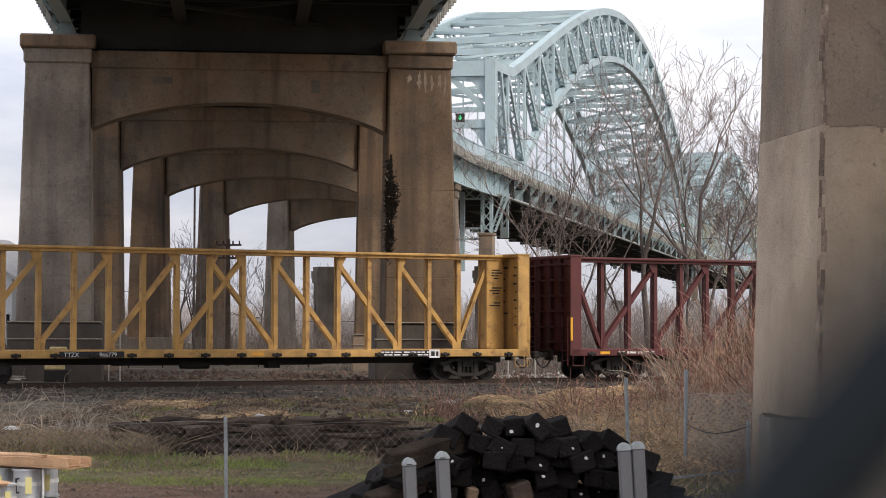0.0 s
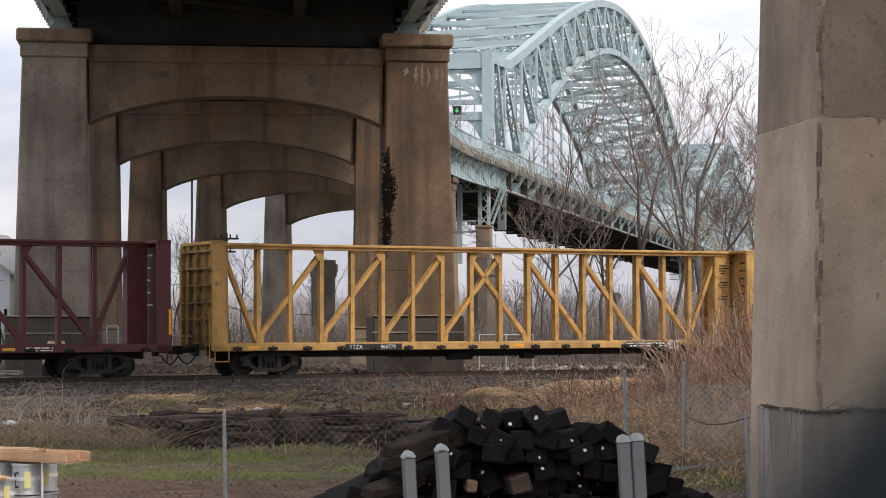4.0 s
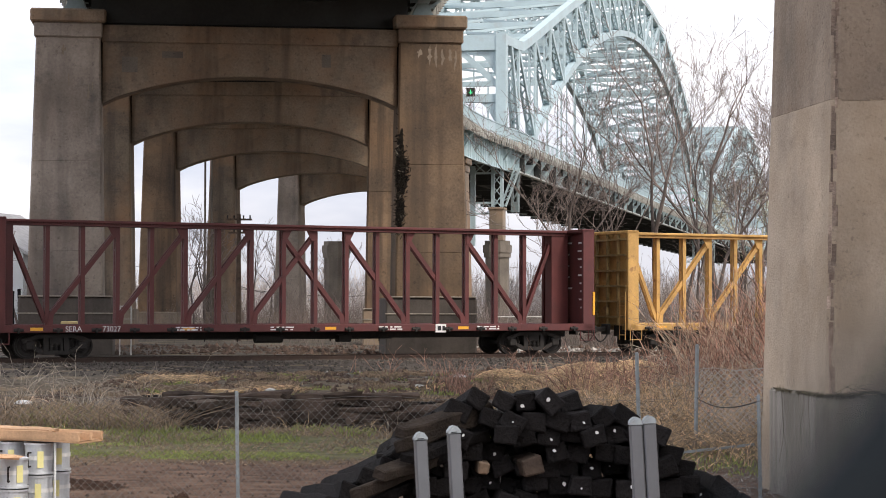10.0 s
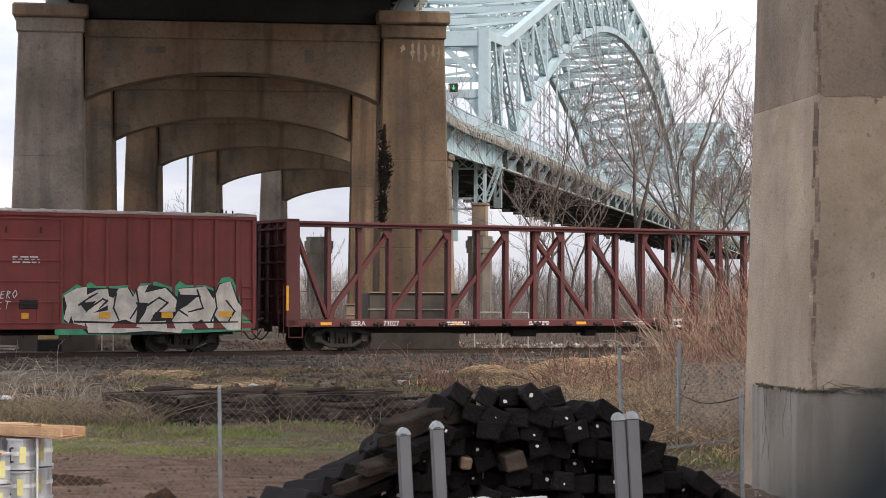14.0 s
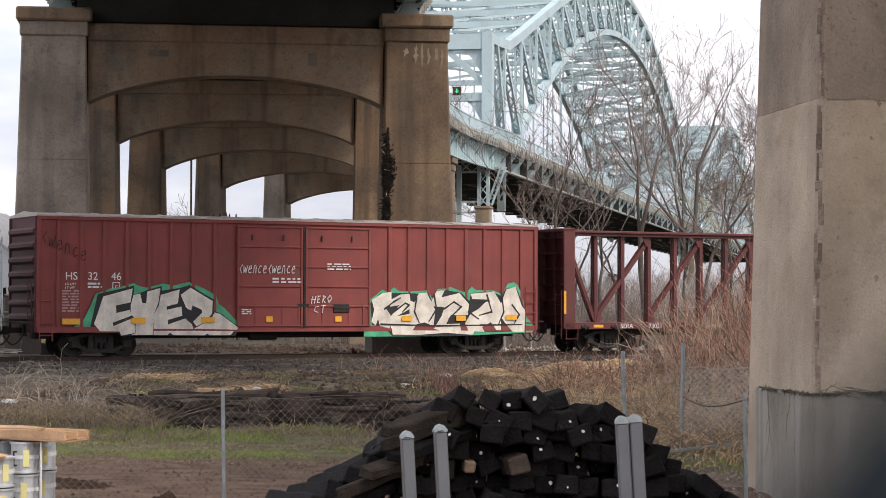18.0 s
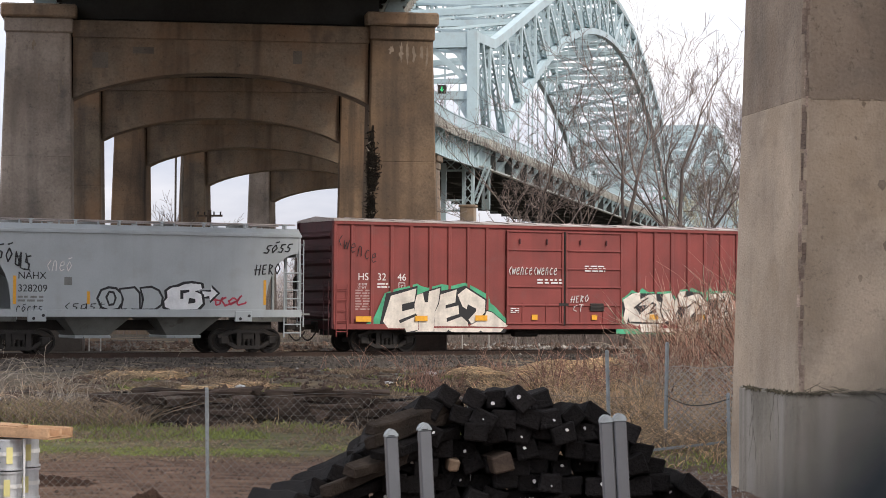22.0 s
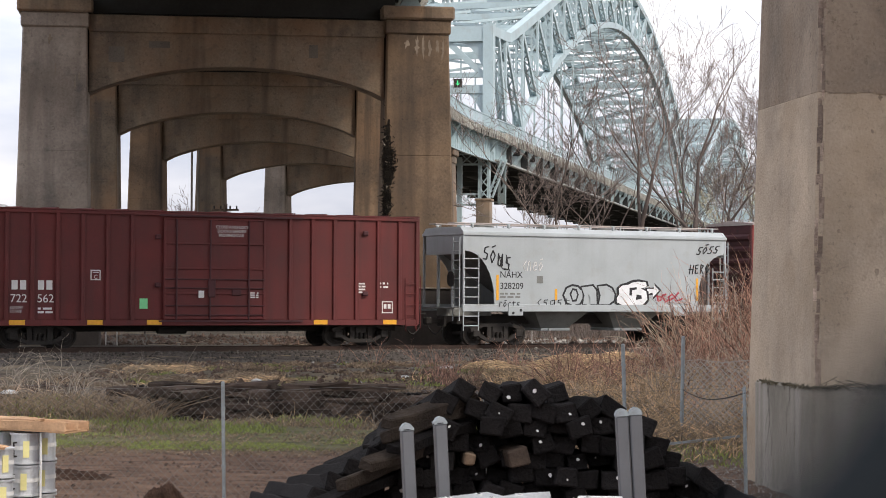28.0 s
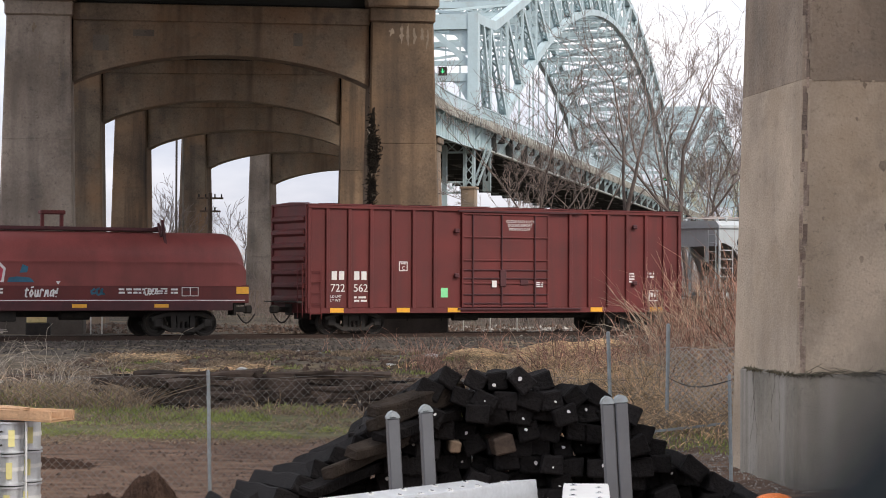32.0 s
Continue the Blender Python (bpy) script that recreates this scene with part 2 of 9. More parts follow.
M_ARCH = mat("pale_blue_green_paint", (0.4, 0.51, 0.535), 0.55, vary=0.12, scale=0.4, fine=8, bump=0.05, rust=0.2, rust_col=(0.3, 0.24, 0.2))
# same bridge paint, darkened to carry the shade under the deck's overhang
M_ARCH_SHADE = mat("blue_green_paint_with_shade", (0.2, 0.255, 0.255), 0.6, vary=0.25, scale=0.4, fine=8, bump=0.05, rust=0.3, rust_col=(0.13, 0.09, 0.07))
M_RUSTDECK = mat("rusty_deck_edge", (0.37, 0.4, 0.38), 0.9, vary=0.3, scale=0.9, fine=12, bump=0.2, rust=0.5, rust_col=(0.22, 0.1, 0.045))
M_RUSTY = mat("rusted_studs", (0.36, 0.35, 0.31), 0.9, vary=0.4, scale=1.5, fine=12, bump=0.2, rust=0.5, rust_col=(0.06, 0.04, 0.03))
M_YEL = mat("faded_yellow_paint", (0.5, 0.29, 0.09), 0.65, vary=0.3, scale=1.6, fine=30, bump=0.08, rust=0.7, rust_col=(0.24, 0.11, 0.05), streak=0.35, streak_col=(0.16, 0.09, 0.04))
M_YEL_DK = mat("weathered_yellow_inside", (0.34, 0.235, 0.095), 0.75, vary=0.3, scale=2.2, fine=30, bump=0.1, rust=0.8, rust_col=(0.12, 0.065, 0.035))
M_RED = mat("oxide_red_paint", (0.105, 0.024, 0.022), 0.6, vary=0.22, scale=1.3, fine=30, bump=0.08, rust=0.4, rust_col=(0.07, 0.024, 0.02), streak=0.3, streak_col=(0.06, 0.024, 0.022))
M_RED_DK = mat("dark_oxide_red", (0.07, 0.018, 0.021), 0.7, vary=0.3, scale=1.5, fine=30, bump=0.1, rust=0.5, rust_col=(0.03, 0.014, 0.013))
M_BOXA = mat("chalky_red_boxcar_paint", (0.23, 0.049, 0.042), 0.7, vary=0.2, scale=0.9, fine=24, bump=0.06, rust=0.35, rust_col=(0.2, 0.075, 0.065), streak=0.4, streak_col=(0.115, 0.032, 0.03))
M_BOXB = mat("brown_red_boxcar_paint", (0.118, 0.0165, 0.0148), 0.62, vary=0.25, scale=0.8, fine=24, bump=0.06, rust=0.3, rust_col=(0.075, 0.021, 0.019), streak=0.4, streak_col=(0.055, 0.017, 0.015))
M_HOOD = mat("sun_faded_hood_paint", (0.225, 0.05, 0.044), 0.6, vary=0.26, scale=0.7, fine=24, bump=0.05, rust=0.3, rust_col=(0.13, 0.035, 0.03), streak=0.3, streak_col=(0.13, 0.034, 0.028))
M_HOP = mat("light_grey_hopper_paint", (0.4, 0.435, 0.445), 0.5, vary=0.1, scale=0.9, fine=24, bump=0.05, streak=0.22, streak_col=(0.27, 0.27, 0.25), rust=0.15, rust_col=(0.3, 0.27, 0.23))
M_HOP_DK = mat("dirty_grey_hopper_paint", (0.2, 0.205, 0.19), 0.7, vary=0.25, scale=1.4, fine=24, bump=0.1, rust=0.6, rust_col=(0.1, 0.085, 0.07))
M_ROOF = mat("galvanised_roof", (0.42, 0.36, 0.33), 0.55, vary=0.25, scale=1.2, fine=20, bump=0.1, rust=0.4, rust_col=(0.25, 0.12, 0.1))
M_STEEL = mat("bogie_steel", (0.03, 0.026, 0.023), 0.8, metal=0.2, vary=0.4, scale=4, fine=40, bump=0.2, rust=0.5, rust_col=(0.055, 0.034, 0.022))
M_WHEEL = mat("polished_tread", (0.11, 0.095, 0.085), 0.5, metal=0.6, vary=0.2, scale=6, fine=40, bump=0.05)
M_RAIL = mat("rusty_rail", (0.06, 0.037, 0.027), 0.7, metal=0.3, vary=0.3, scale=2, fine=30, bump=0.1)
M_WHITE = mat("white_stencil", (0.72, 0.7, 0.68), 0.7, vary=0.1, scale=6, fine=40, bump=0.0)
M_STENCIL = mat("faded_stencil", (0.42, 0.27, 0.25), 0.75, vary=0.3, scale=6, fine=40, bump=0.0)
M_BLACK = mat("black_stencil", (0.02, 0.02, 0.022), 0.7, vary=0.1, scale=6, fine=40, bump=0.0)
M_REFL = mat("yellow_reflector", (0.78, 0.38, 0.03), 0.4, vary=0.1, scale=9, fine=60, bump=0.0)
M_GREEN = mat("green_sticker", (0.22, 0.7, 0.32), 0.5, vary=0.08, scale=6, fine=60, bump=0.0)
M_GRAF_W = mat("white_spray_paint", (0.7, 0.64, 0.56), 0.75, vary=0.26, scale=2.0, fine=14, bump=0.0, streak=0.4, streak_col=(0.36, 0.31, 0.27))
M_GRAF_G = mat("green_spray_paint", (0.07, 0.37, 0.2), 0.75, vary=0.25, scale=3, fine=20, bump=0.0)
M_GRAF_R = mat("red_spray_paint", (0.5, 0.06, 0.09), 0.75, vary=0.25, scale=3, fine=20, bump=0.0)
M_GRAF_S = mat("silver_spray_paint", (0.78, 0.79, 0.8), 0.6, vary=0.14, scale=3, fine=20, bump=0.0)
M_GRAF_B = mat("blue_spray_paint", (0.03, 0.13, 0.2), 0.75, vary=0.25, scale=3, fine=20, bump=0.0)
M_TIE = mat("creosoted_wood", (0.0115, 0.0105, 0.0105), 0.8, vary=0.6, scale=5, fine=38, bump=0.9, island=0.3, obj_rand=0.45, spec=0.08, blotch=0.45, blotch_col=(0.024, 0.02, 0.018), streak=0.5, streak_col=(0.005, 0.005, 0.005), streak_scale=(30, 30))
M_TIE_BR = mat("weathered_tie_brown", (0.078, 0.056, 0.042), 0.85, vary=0.45, scale=4, fine=45, bump=0.5, obj_rand=0.4, spec=0.2)
M_ROT = mat("rotten_dark_timber", (0.055, 0.04, 0.032), 0.95, vary=0.6, scale=5, fine=50, bump=0.8, obj_rand=0.5, spec=0.1, blotch=0.5, blotch_col=(0.11, 0.085, 0.065))
M_TIE_SPLIT = mat("split_dark_tie", (0.03, 0.0235, 0.019), 0.9, vary=0.6, scale=5, fine=50, bump=0.8, obj_rand=0.4, spec=0.1, blotch=0.5, blotch_col=(0.065, 0.05, 0.038))
M_TIE_CUT = mat("fresh_cut_wood", (0.2, 0.135, 0.085), 0.8, vary=0.4, scale=6, fine=60, bump=0.3)
M_GALV = mat("galvanised_steel", (0.58, 0.6, 0.61), 0.5, metal=0.55, vary=0.18, scale=5, fine=60, bump=0.06, obj_rand=0.06)
M_POST = mat("grey_painted_steel", (0.125, 0.128, 0.135), 0.5, metal=0.1, vary=0.08, scale=5, fine=60, bump=0.05)
M_FPOST = mat("weathered_fence_post", (0.3, 0.33, 0.34), 0.6, metal=0.3, vary=0.25, scale=7, fine=50, bump=0.1)
M_MESH = mat("chain_link_wire", (0.22, 0.21, 0.195), 0.6, metal=0.3, vary=0.2, scale=6, fine=40, bump=0.0)
M_MESH_PALE = mat("pale_galvanised_wire", (0.5, 0.48, 0.44), 0.6, metal=0.2, vary=0.2, scale=6, fine=40, bump=0.0)
M_NEARWIRE = mat("black_vinyl_wire", (0.017, 0.022, 0.026), 0.8, spec=0.1, vary=0.2, scale=40, fine=200, bump=0.0)
M_PLANK = mat("orange_brown_plank", (0.5, 0.31, 0.175), 0.8, vary=0.3, scale=3, fine=50, bump=0.3)
M_STRAP = mat("white_strap", (0.7, 0.7, 0.68), 0.6, vary=0.1, scale=5, fine=50, bump=0.0)
M_LABEL = mat("yellow_label", (0.74, 0.68, 0.3), 0.6, vary=0.1, scale=5, fine=50, bump=0.0)
M_BARK = mat("grey_brown_bark", (0.115, 0.092, 0.08), 0.95, vary=0.35, scale=2, fine=30, bump=0.3)
M_TWIG = mat("bare_twigs", (0.2, 0.16, 0.14), 0.95, vary=0.3, scale=1, fine=8, bump=0.0, island=0.3)
M_TWIG_RED = mat("red_brown_canes", (0.335, 0.19, 0.14), 0.95, vary=0.4, scale=1, fine=8, bump=0.0, island=0.8)
M_DRY = mat("dry_straw_grass", (0.53, 0.37, 0.218), 0.95, vary=0.4, scale=1, fine=8, bump=0.0, island=0.8)
M_DRY_DK = mat("matted_dead_grass", (0.28, 0.205, 0.135), 0.95, vary=0.4, scale=0.5, fine=6, bump=0.0, island=0.55)
M_VINE = mat("dark_bare_vine", (0.12, 0.105, 0.075), 0.95, vary=0.3, scale=3, fine=20, bump=0.0, island=0.5)
M_MOSS = mat("olive_moss", (0.14, 0.12, 0.08), 0.95, vary=0.4, scale=3, fine=20, bump=0.0, island=0.6)
M_BUD = mat("budding_tan_twigs", (0.42, 0.39, 0.26), 0.95, vary=0.3, scale=1, fine=8, bump=0.0, island=0.3)
M_BLEACH = mat("bleached_straw", (0.62, 0.47, 0.34), 0.95, vary=0.3, scale=1, fine=8, bump=0.0, island=0.3)
M_STRAW = mat("matted_golden_straw", (0.6, 0.435, 0.26), 0.95, vary=0.35, scale=0.8, fine=8, bump=0.0, island=0.55)
# distance haze is put into this paler twig colour
M_FARTWIG = mat("hazy_far_woods", (0.42, 0.375, 0.35), 0.95, vary=0.2, scale=0.1, fine=2, bump=0.0, island=0.3)
M_BRAMBLE = mat("pale_dead_bramble", (0.4, 0.34, 0.27), 0.95, vary=0.3, scale=1, fine=8, bump=0.0, island=0.5)
M_GRASS = mat("spring_grass", (0.235, 0.27, 0.075), 0.9, vary=0.35, scale=0.8, fine=8, bump=0.0, island=0.5)
M_GRAVEL = mat("dark_ballast_stone", (0.085, 0.073, 0.062), 0.95, vary=0.35, scale=3, fine=30, bump=0.4, island=0.55)
M_SIDING = mat("pale_house_siding", (0.52, 0.54, 0.55), 0.8, vary=0.08, scale=1, fine=20, bump=0.05)
M_SHINGLE = mat("grey_roof_shingle", (0.27, 0.27, 0.275), 0.9, vary=0.2, scale=2, fine=20, bump=0.2)
M_GLASSDK = mat("dark_window_glass", (0.05, 0.06, 0.07), 0.12, vary=0.1, scale=1, fine=8, bump=0.0)
M_ORANGE = mat("orange_plastic", (0.8, 0.2, 0.03), 0.5, vary=0.1, scale=5, fine=50, bump=0.0)
M_SIGNGREEN = bpy.data.materials.new("green_signal_lens")
M_SIGNGREEN.use_nodes = True
M_SIGNGREEN.node_tree.nodes["Principled BSDF"].inputs["Base Color"].default_value = (0.02, 0.3, 0.1, 1)
M_SIGNGREEN.node_tree.nodes["Principled BSDF"].inputs["Emission Color"].default_value = (0.05, 0.8, 0.3, 1)
M_SIGNGREEN.node_tree.nodes["Principled BSDF"].inputs["Emission Strength"].default_value = 0.7


# ---- mesh helpers ----
def box(bm, c, s, m=None, bevel=0.0):
    """A box of size s centred on c, set by the matrix m."""
    r = bmesh.ops.create_cube(bm, size=1.0, matrix=(m or Matrix()) @ Matrix.Translation(c) @ Matrix.Diagonal((*s, 1)))
    if bevel:
        es = list({e for v in r["verts"] for e in v.link_edges})
        bmesh.ops.bevel(bm, geom=es, offset=bevel, segments=1, affect='EDGES')
    return r["verts"]


def bar(bm, a, b, w, h=None, up=(0, 0, 1)):
    """A beam with a rectangular section from a to b; w across, h along up."""
    h = h or w
    a, b = Vector(a), Vector(b)
    d = b - a
    length = d.length
    if length < 1e-6:
        return
    d = d / length
    u = Vector(up)
    if abs(d.dot(u)) > 0.98:
        u = Vector((0, 1, 0))
    side = d.cross(u).normalized()
    u = side.cross(d)
    m = Matrix((side, d, u)).transposed().to_4x4()
    m.translation = (a + b) / 2
    bmesh.ops.create_cube(bm, size=1.0, matrix=m @ Matrix.Diagonal((w, length, h, 1)))


def rod(bm, a, b, r, seg=8, r2=None, caps=True):
    """A round bar from a to b."""
    a, b = Vector(a), Vector(b)
    d = b - a
    q = d.to_track_quat('Z', 'Y').to_matrix().to_4x4()
    q.translation = (a + b) / 2
    bmesh.ops.create_cone(bm, cap_ends=caps, segments=seg, radius1=r, radius2=r if r2 is None else r2, depth=d.length, matrix=q)


def prism(bm, pts, y0, y1):
    """An outline in x and z pushed through from y0 to y1."""
    a = [bm.verts.new((x, y0, z)) for x, z in pts]
    b = [bm.verts.new((x, y1, z)) for x, z in pts]
    n = len(pts)
    bm.faces.new(a)
    bm.faces.new(b[::-1])
    for i in range(n):
        bm.faces.new((a[(i + 1) % n], a[i], b[i], b[(i + 1) % n]))


def tri_fix(bm):
    bmesh.ops.recalc_face_normals(bm, faces=bm.faces[:])


def part(name, bm, material, parent=None, label="", smooth=False):
    """Links a bmesh as one mesh object under parent."""
    tri_fix(bm)
    me = bpy.data.meshes.new(name)
    bm.to_mesh(me)
    bm.free()
    me.materials.append(material)
    if smooth:
        me.polygons.foreach_set("use_smooth", [True] * len(me.polygons))
    ob = new(name, me)
    if parent:
        ob.parent = parent
    if label:
        ob["label"] = label
    return ob


def thing(name, label, category, m=None, group="", kind=""):
    """An Empty that parents the parts of one thing."""
    ob = new(name)
    ob.empty_display_size = 0.3
    if m is not None:
        ob.matrix_world = m
    return tagged(ob, label, category, group, kind)


def raw(name, verts, faces, material, parent=None, label=""):
    me = bpy.data.meshes.new(name)
    me.from_pydata(verts, [], faces)
    me.materials.append(material)
    me.update()
    ob = new(name, me)
    if parent:
        ob.parent = parent
    if label:
        ob["label"] = label
    return ob


def strands(segs, sides=3):
    """Verts and faces of thin tapered rods. segs: rows of ax, ay, az, bx, by, bz, ra, rb."""
    s = np.asarray(segs, dtype=float)
    a, b, ra, rb = s[:, 0:3], s[:, 3:6], s[:, 6], s[:, 7]
    d = b - a
    d /= np.maximum(np.linalg.norm(d, axis=1, keepdims=True), 1e-9)
    ref = np.where(np.abs(d[:, 2:3]) > 0.9, np.array([[1.0, 0, 0]]), np.array([[0, 0, 1.0]]))
    u = np.cross(d, ref)
    u /= np.maximum(np.linalg.norm(u, axis=1, keepdims=True), 1e-9)
    v = np.cross(d, u)
    n = len(s)
    vs = np.zeros((n, 2 * sides, 3))
    for k in range(sides):
        an = 2 * math.pi * k / sides
        off = u * math.cos(an) + v * math.sin(an)
        vs[:, k] = a + off * ra[:, None]
        vs[:, sides + k] = b + off * rb[:, None]
    base = (np.arange(n) * 2 * sides)[:, None]
    fs = []
    for k in range(sides):
        k2 = (k + 1) % sides
        fs.append(np.hstack([base + k, base + k2, base + sides + k2, base + sides + k]))
    return vs.reshape(-1, 3), np.vstack(fs)


def quick(name, vs, fs, material, parent=None, label=""):
    """A large mesh of quads straight from arrays."""
    me = bpy.data.meshes.new(name)
    nv, nf = len(vs), len(fs)
    me.vertices.add(nv)
    me.vertices.foreach_set("co", np.asarray(vs, dtype=np.float32).ravel())
    me.loops.add(nf * 4)
    me.loops.foreach_set("vertex_index", np.asarray(fs, dtype=np.int32).ravel())
    me.polygons.add(nf)
    me.polygons.foreach_set("loop_start", np.arange(nf, dtype=np.int32) * 4)
    me.materials.append(material)
    me.update(calc_edges=True)
    me.validate()
    ob = new(name, me)
    if parent:
        ob.parent = parent
    if label:
        ob["label"] = label
    return ob


def lettering(name, words, m, size, material, parent, label="", depth=0.004):
    """Raised writing with the built-in font, laid by m (x along the line, y up)."""
    cu = bpy.data.curves.new(name, 'FONT')
    cu.body = words
    cu.size = size
    cu.extrude = depth
    ob = new("tmp_text", cu)
    dg = bpy.context.evaluated_depsgraph_get()
    me = bpy.data.meshes.new_from_object(ob.evaluated_get(dg))
    bpy.data.objects.remove(ob)
    bpy.data.curves.remove(cu)
    me.transform(m)
    me.name = name
    me.materials.clear()
    me.materials.append(material)
    ob = new(name, me)
    ob.parent = parent
    if label:
        ob["label"] = label
    return ob


# ---- ground ----
def ground_material():
    m = bpy.data.materials.new("yard_soil_and_weeds")
    m.use_nodes = True
    n, l = m.node_tree.nodes, m.node_tree.links
    bs = n["Principled BSDF"]
    co = n.new("ShaderNodeTexCoord")
    sep = n.new("ShaderNodeSeparateXYZ")
    l.new(co.outputs["Object"], sep.inputs[0])
    wob = n.new("ShaderNodeTexNoise")
    wob.inputs["Scale"].default_value, wob.inputs["Detail"].default_value = 0.35, 6.0
    l.new(co.outputs["Object"], wob.inputs["Vector"])
    # the bands of the yard run across the view: bare soil, grass verge, dead weeds, cinders, scrub
    yy = n.new("ShaderNodeMath")
    yy.operation = 'MULTIPLY_ADD'
    l.new(wob.outputs["Fac"], yy.inputs[0])
    yy.inputs[1].default_value = 5.0
    l.new(sep.outputs["Y"], yy.inputs[2])
    mr = n.new("ShaderNodeMapRange")
    mr.inputs[1].default_value, mr.inputs[2].default_value = 0.0, 120.0
    l.new(yy.outputs[0], mr.inputs[0])
    rp = n.new("ShaderNodeValToRGB")
    e = rp.color_ramp.elements
    e[0].position, e[0].color = 0.0, (0.155, 0.1, 0.07, 1)
    e[1].position, e[1].color = 1.0, (0.115, 0.098, 0.075, 1)
    for p, c in ((0.232, (0.155, 0.099, 0.069, 1)), (0.243, (0.145, 0.128, 0.066, 1)), (0.262, (0.15, 0.15, 0.066, 1)), (0.288, (0.145, 0.116, 0.076, 1)),
                 (0.37, (0.115, 0.088, 0.062, 1)), (0.43, (0.15, 0.122, 0.088, 1)), (0.5, (0.14, 0.12, 0.096, 1)), (0.6, (0.075, 0.063, 0.054, 1)), (0.645, (0.06, 0.051, 0.043, 1)), (0.68, (0.1, 0.085, 0.07, 1)), (0.8, (0.108, 0.093, 0.076, 1))):
        x = e.new(p)
        x.color = c
    l.new(mr.outputs[0], rp.inputs[0])
    nz = n.new("ShaderNodeTexNoise")
    nz.inputs["Scale"].default_value, nz.inputs["Detail"].default_value = 3.4, 10.0
    nz.inputs["Roughness"].default_value = 0.7
    mp = n.new("ShaderNodeMapping")
    mp.inputs["Scale"].default_value = (0.45, 1.3, 1.0)
    l.new(co.outputs["Object"], mp.inputs[0])
    l.new(mp.outputs[0], nz.inputs["Vector"])
    vr = n.new("ShaderNodeMapRange")
    vr.inputs[1].default_value, vr.inputs[2].default_value = 0.3, 0.72
    vr.inputs[3].default_value, vr.inputs[4].default_value = 0.3, 1.85
    l.new(nz.outputs["Fac"], vr.inputs[0])
    sc = n.new("ShaderNodeVectorMath")
    sc.operation = 'SCALE'
    l.new(rp.outputs[0], sc.inputs[0])
    l.new(vr.outputs[0], sc.inputs["Scale"])
    # straw patches
    pn = n.new("ShaderNodeTexNoise")
    pn.inputs["Scale"].default_value, pn.inputs["Detail"].default_value = 0.5, 8.0
    l.new(mp.outputs[0], pn.inputs["Vector"])
    pr = n.new("ShaderNodeMapRange")
    pr.inputs[1].default_value, pr.inputs[2].default_value = 0.57, 0.66
    pr.inputs[4].default_value = 0.55
    l.new(pn.outputs["Fac"], pr.inputs[0])
    gate = n.new("ShaderNodeMapRange")
    gate.inputs[1].default_value, gate.inputs[2].default_value = 31.0, 36.0
    l.new(sep.outputs["Y"], gate.inputs[0])
    gm = n.new("ShaderNodeMath")
    gm.operation = 'MULTIPLY'
    l.new(pr.outputs[0], gm.inputs[0])
    l.new(gate.outputs[0], gm.inputs[1])
    mx = n.new("ShaderNodeMixRGB")
    mx.inputs[2].default_value = (0.34, 0.26, 0.16, 1)
    l.new(gm.outputs[0], mx.inputs[0])
    l.new(sc.outputs[0], mx.inputs[1])
    l.new(mx.outputs[0], bs.inputs["Base Color"])
    bs.inputs["Roughness"].default_value = 0.97
    bs.inputs["Specular IOR Level"].default_value = 0.15
    bp = n.new("ShaderNodeBump")
    bp.inputs["Strength"].default_value, bp.inputs["Distance"].default_value = 1.0, 0.08
    l.new(nz.outputs["Fac"], bp.inputs["Height"])
    l.new(bp.outputs[0], bs.inputs["Normal"])
    return m


M_SOIL = ground_material()

# the track: a straight line that recedes to the right
TH = math.atan(0.54)
UX, UY = math.cos(TH), math.sin(TH)
TX, TY = -11.59 - 1.55 * UY, 67.6 + 1.55 * UX        # the track's centre where s = 0
RAIL_Z = 0.15


def on_track(s, off=0.0, z=0.0):
    return Vector((TX + s * UX - off * UY, TY + s * UY + off * UX, z))


def track_pose(s, z=RAIL_Z):
    return pose(TX + s * UX, TY + s * UY, z, 0, 0, math.degrees(TH))


def ground_height(x, y):
    """Ruts and clods in the yard, a low bank towards the track."""
    h = 0.05 * noise.noise((x * 0.5, y * 0.5, 3.1)) + 0.03 * noise.noise((x * 1.9, y * 2.6, 7.7))
    near = max(0.0, min(1.0, (y - 12) / 10)) * max(0.0, min(1.0, (90 - y) / 20))
    h *= near
    if 31 < y < 66:
        k = min(1.0, (y - 31) / 4, (66 - y) / 5)
        h += k * (0.10 * noise.noise((x * 0.8, y * 0.45, 11.0)) + 0.06 * noise.noise((x * 2.1, y * 0.9, 5.0)))
    off = (-(x - TX) * UY + (y - TY) * UX)               # distance behind the track
    h -= 0.12 * math.exp(-((off + 9.0) / 4.0) ** 2)      # shallow ditch
    h += 0.45 * math.exp(-((x - 3.5) / 1.6) ** 4 - ((y - 51.8) / 1.3) ** 2)      # straw-covered bank
    h += 0.2 * math.exp(-((x - 0.95) / 0.7) ** 2 - ((y - 53.0) / 1.1) ** 2)
    if y > 95:
        h *= max(0.0, 1 - (y - 95) / 20)
    return h


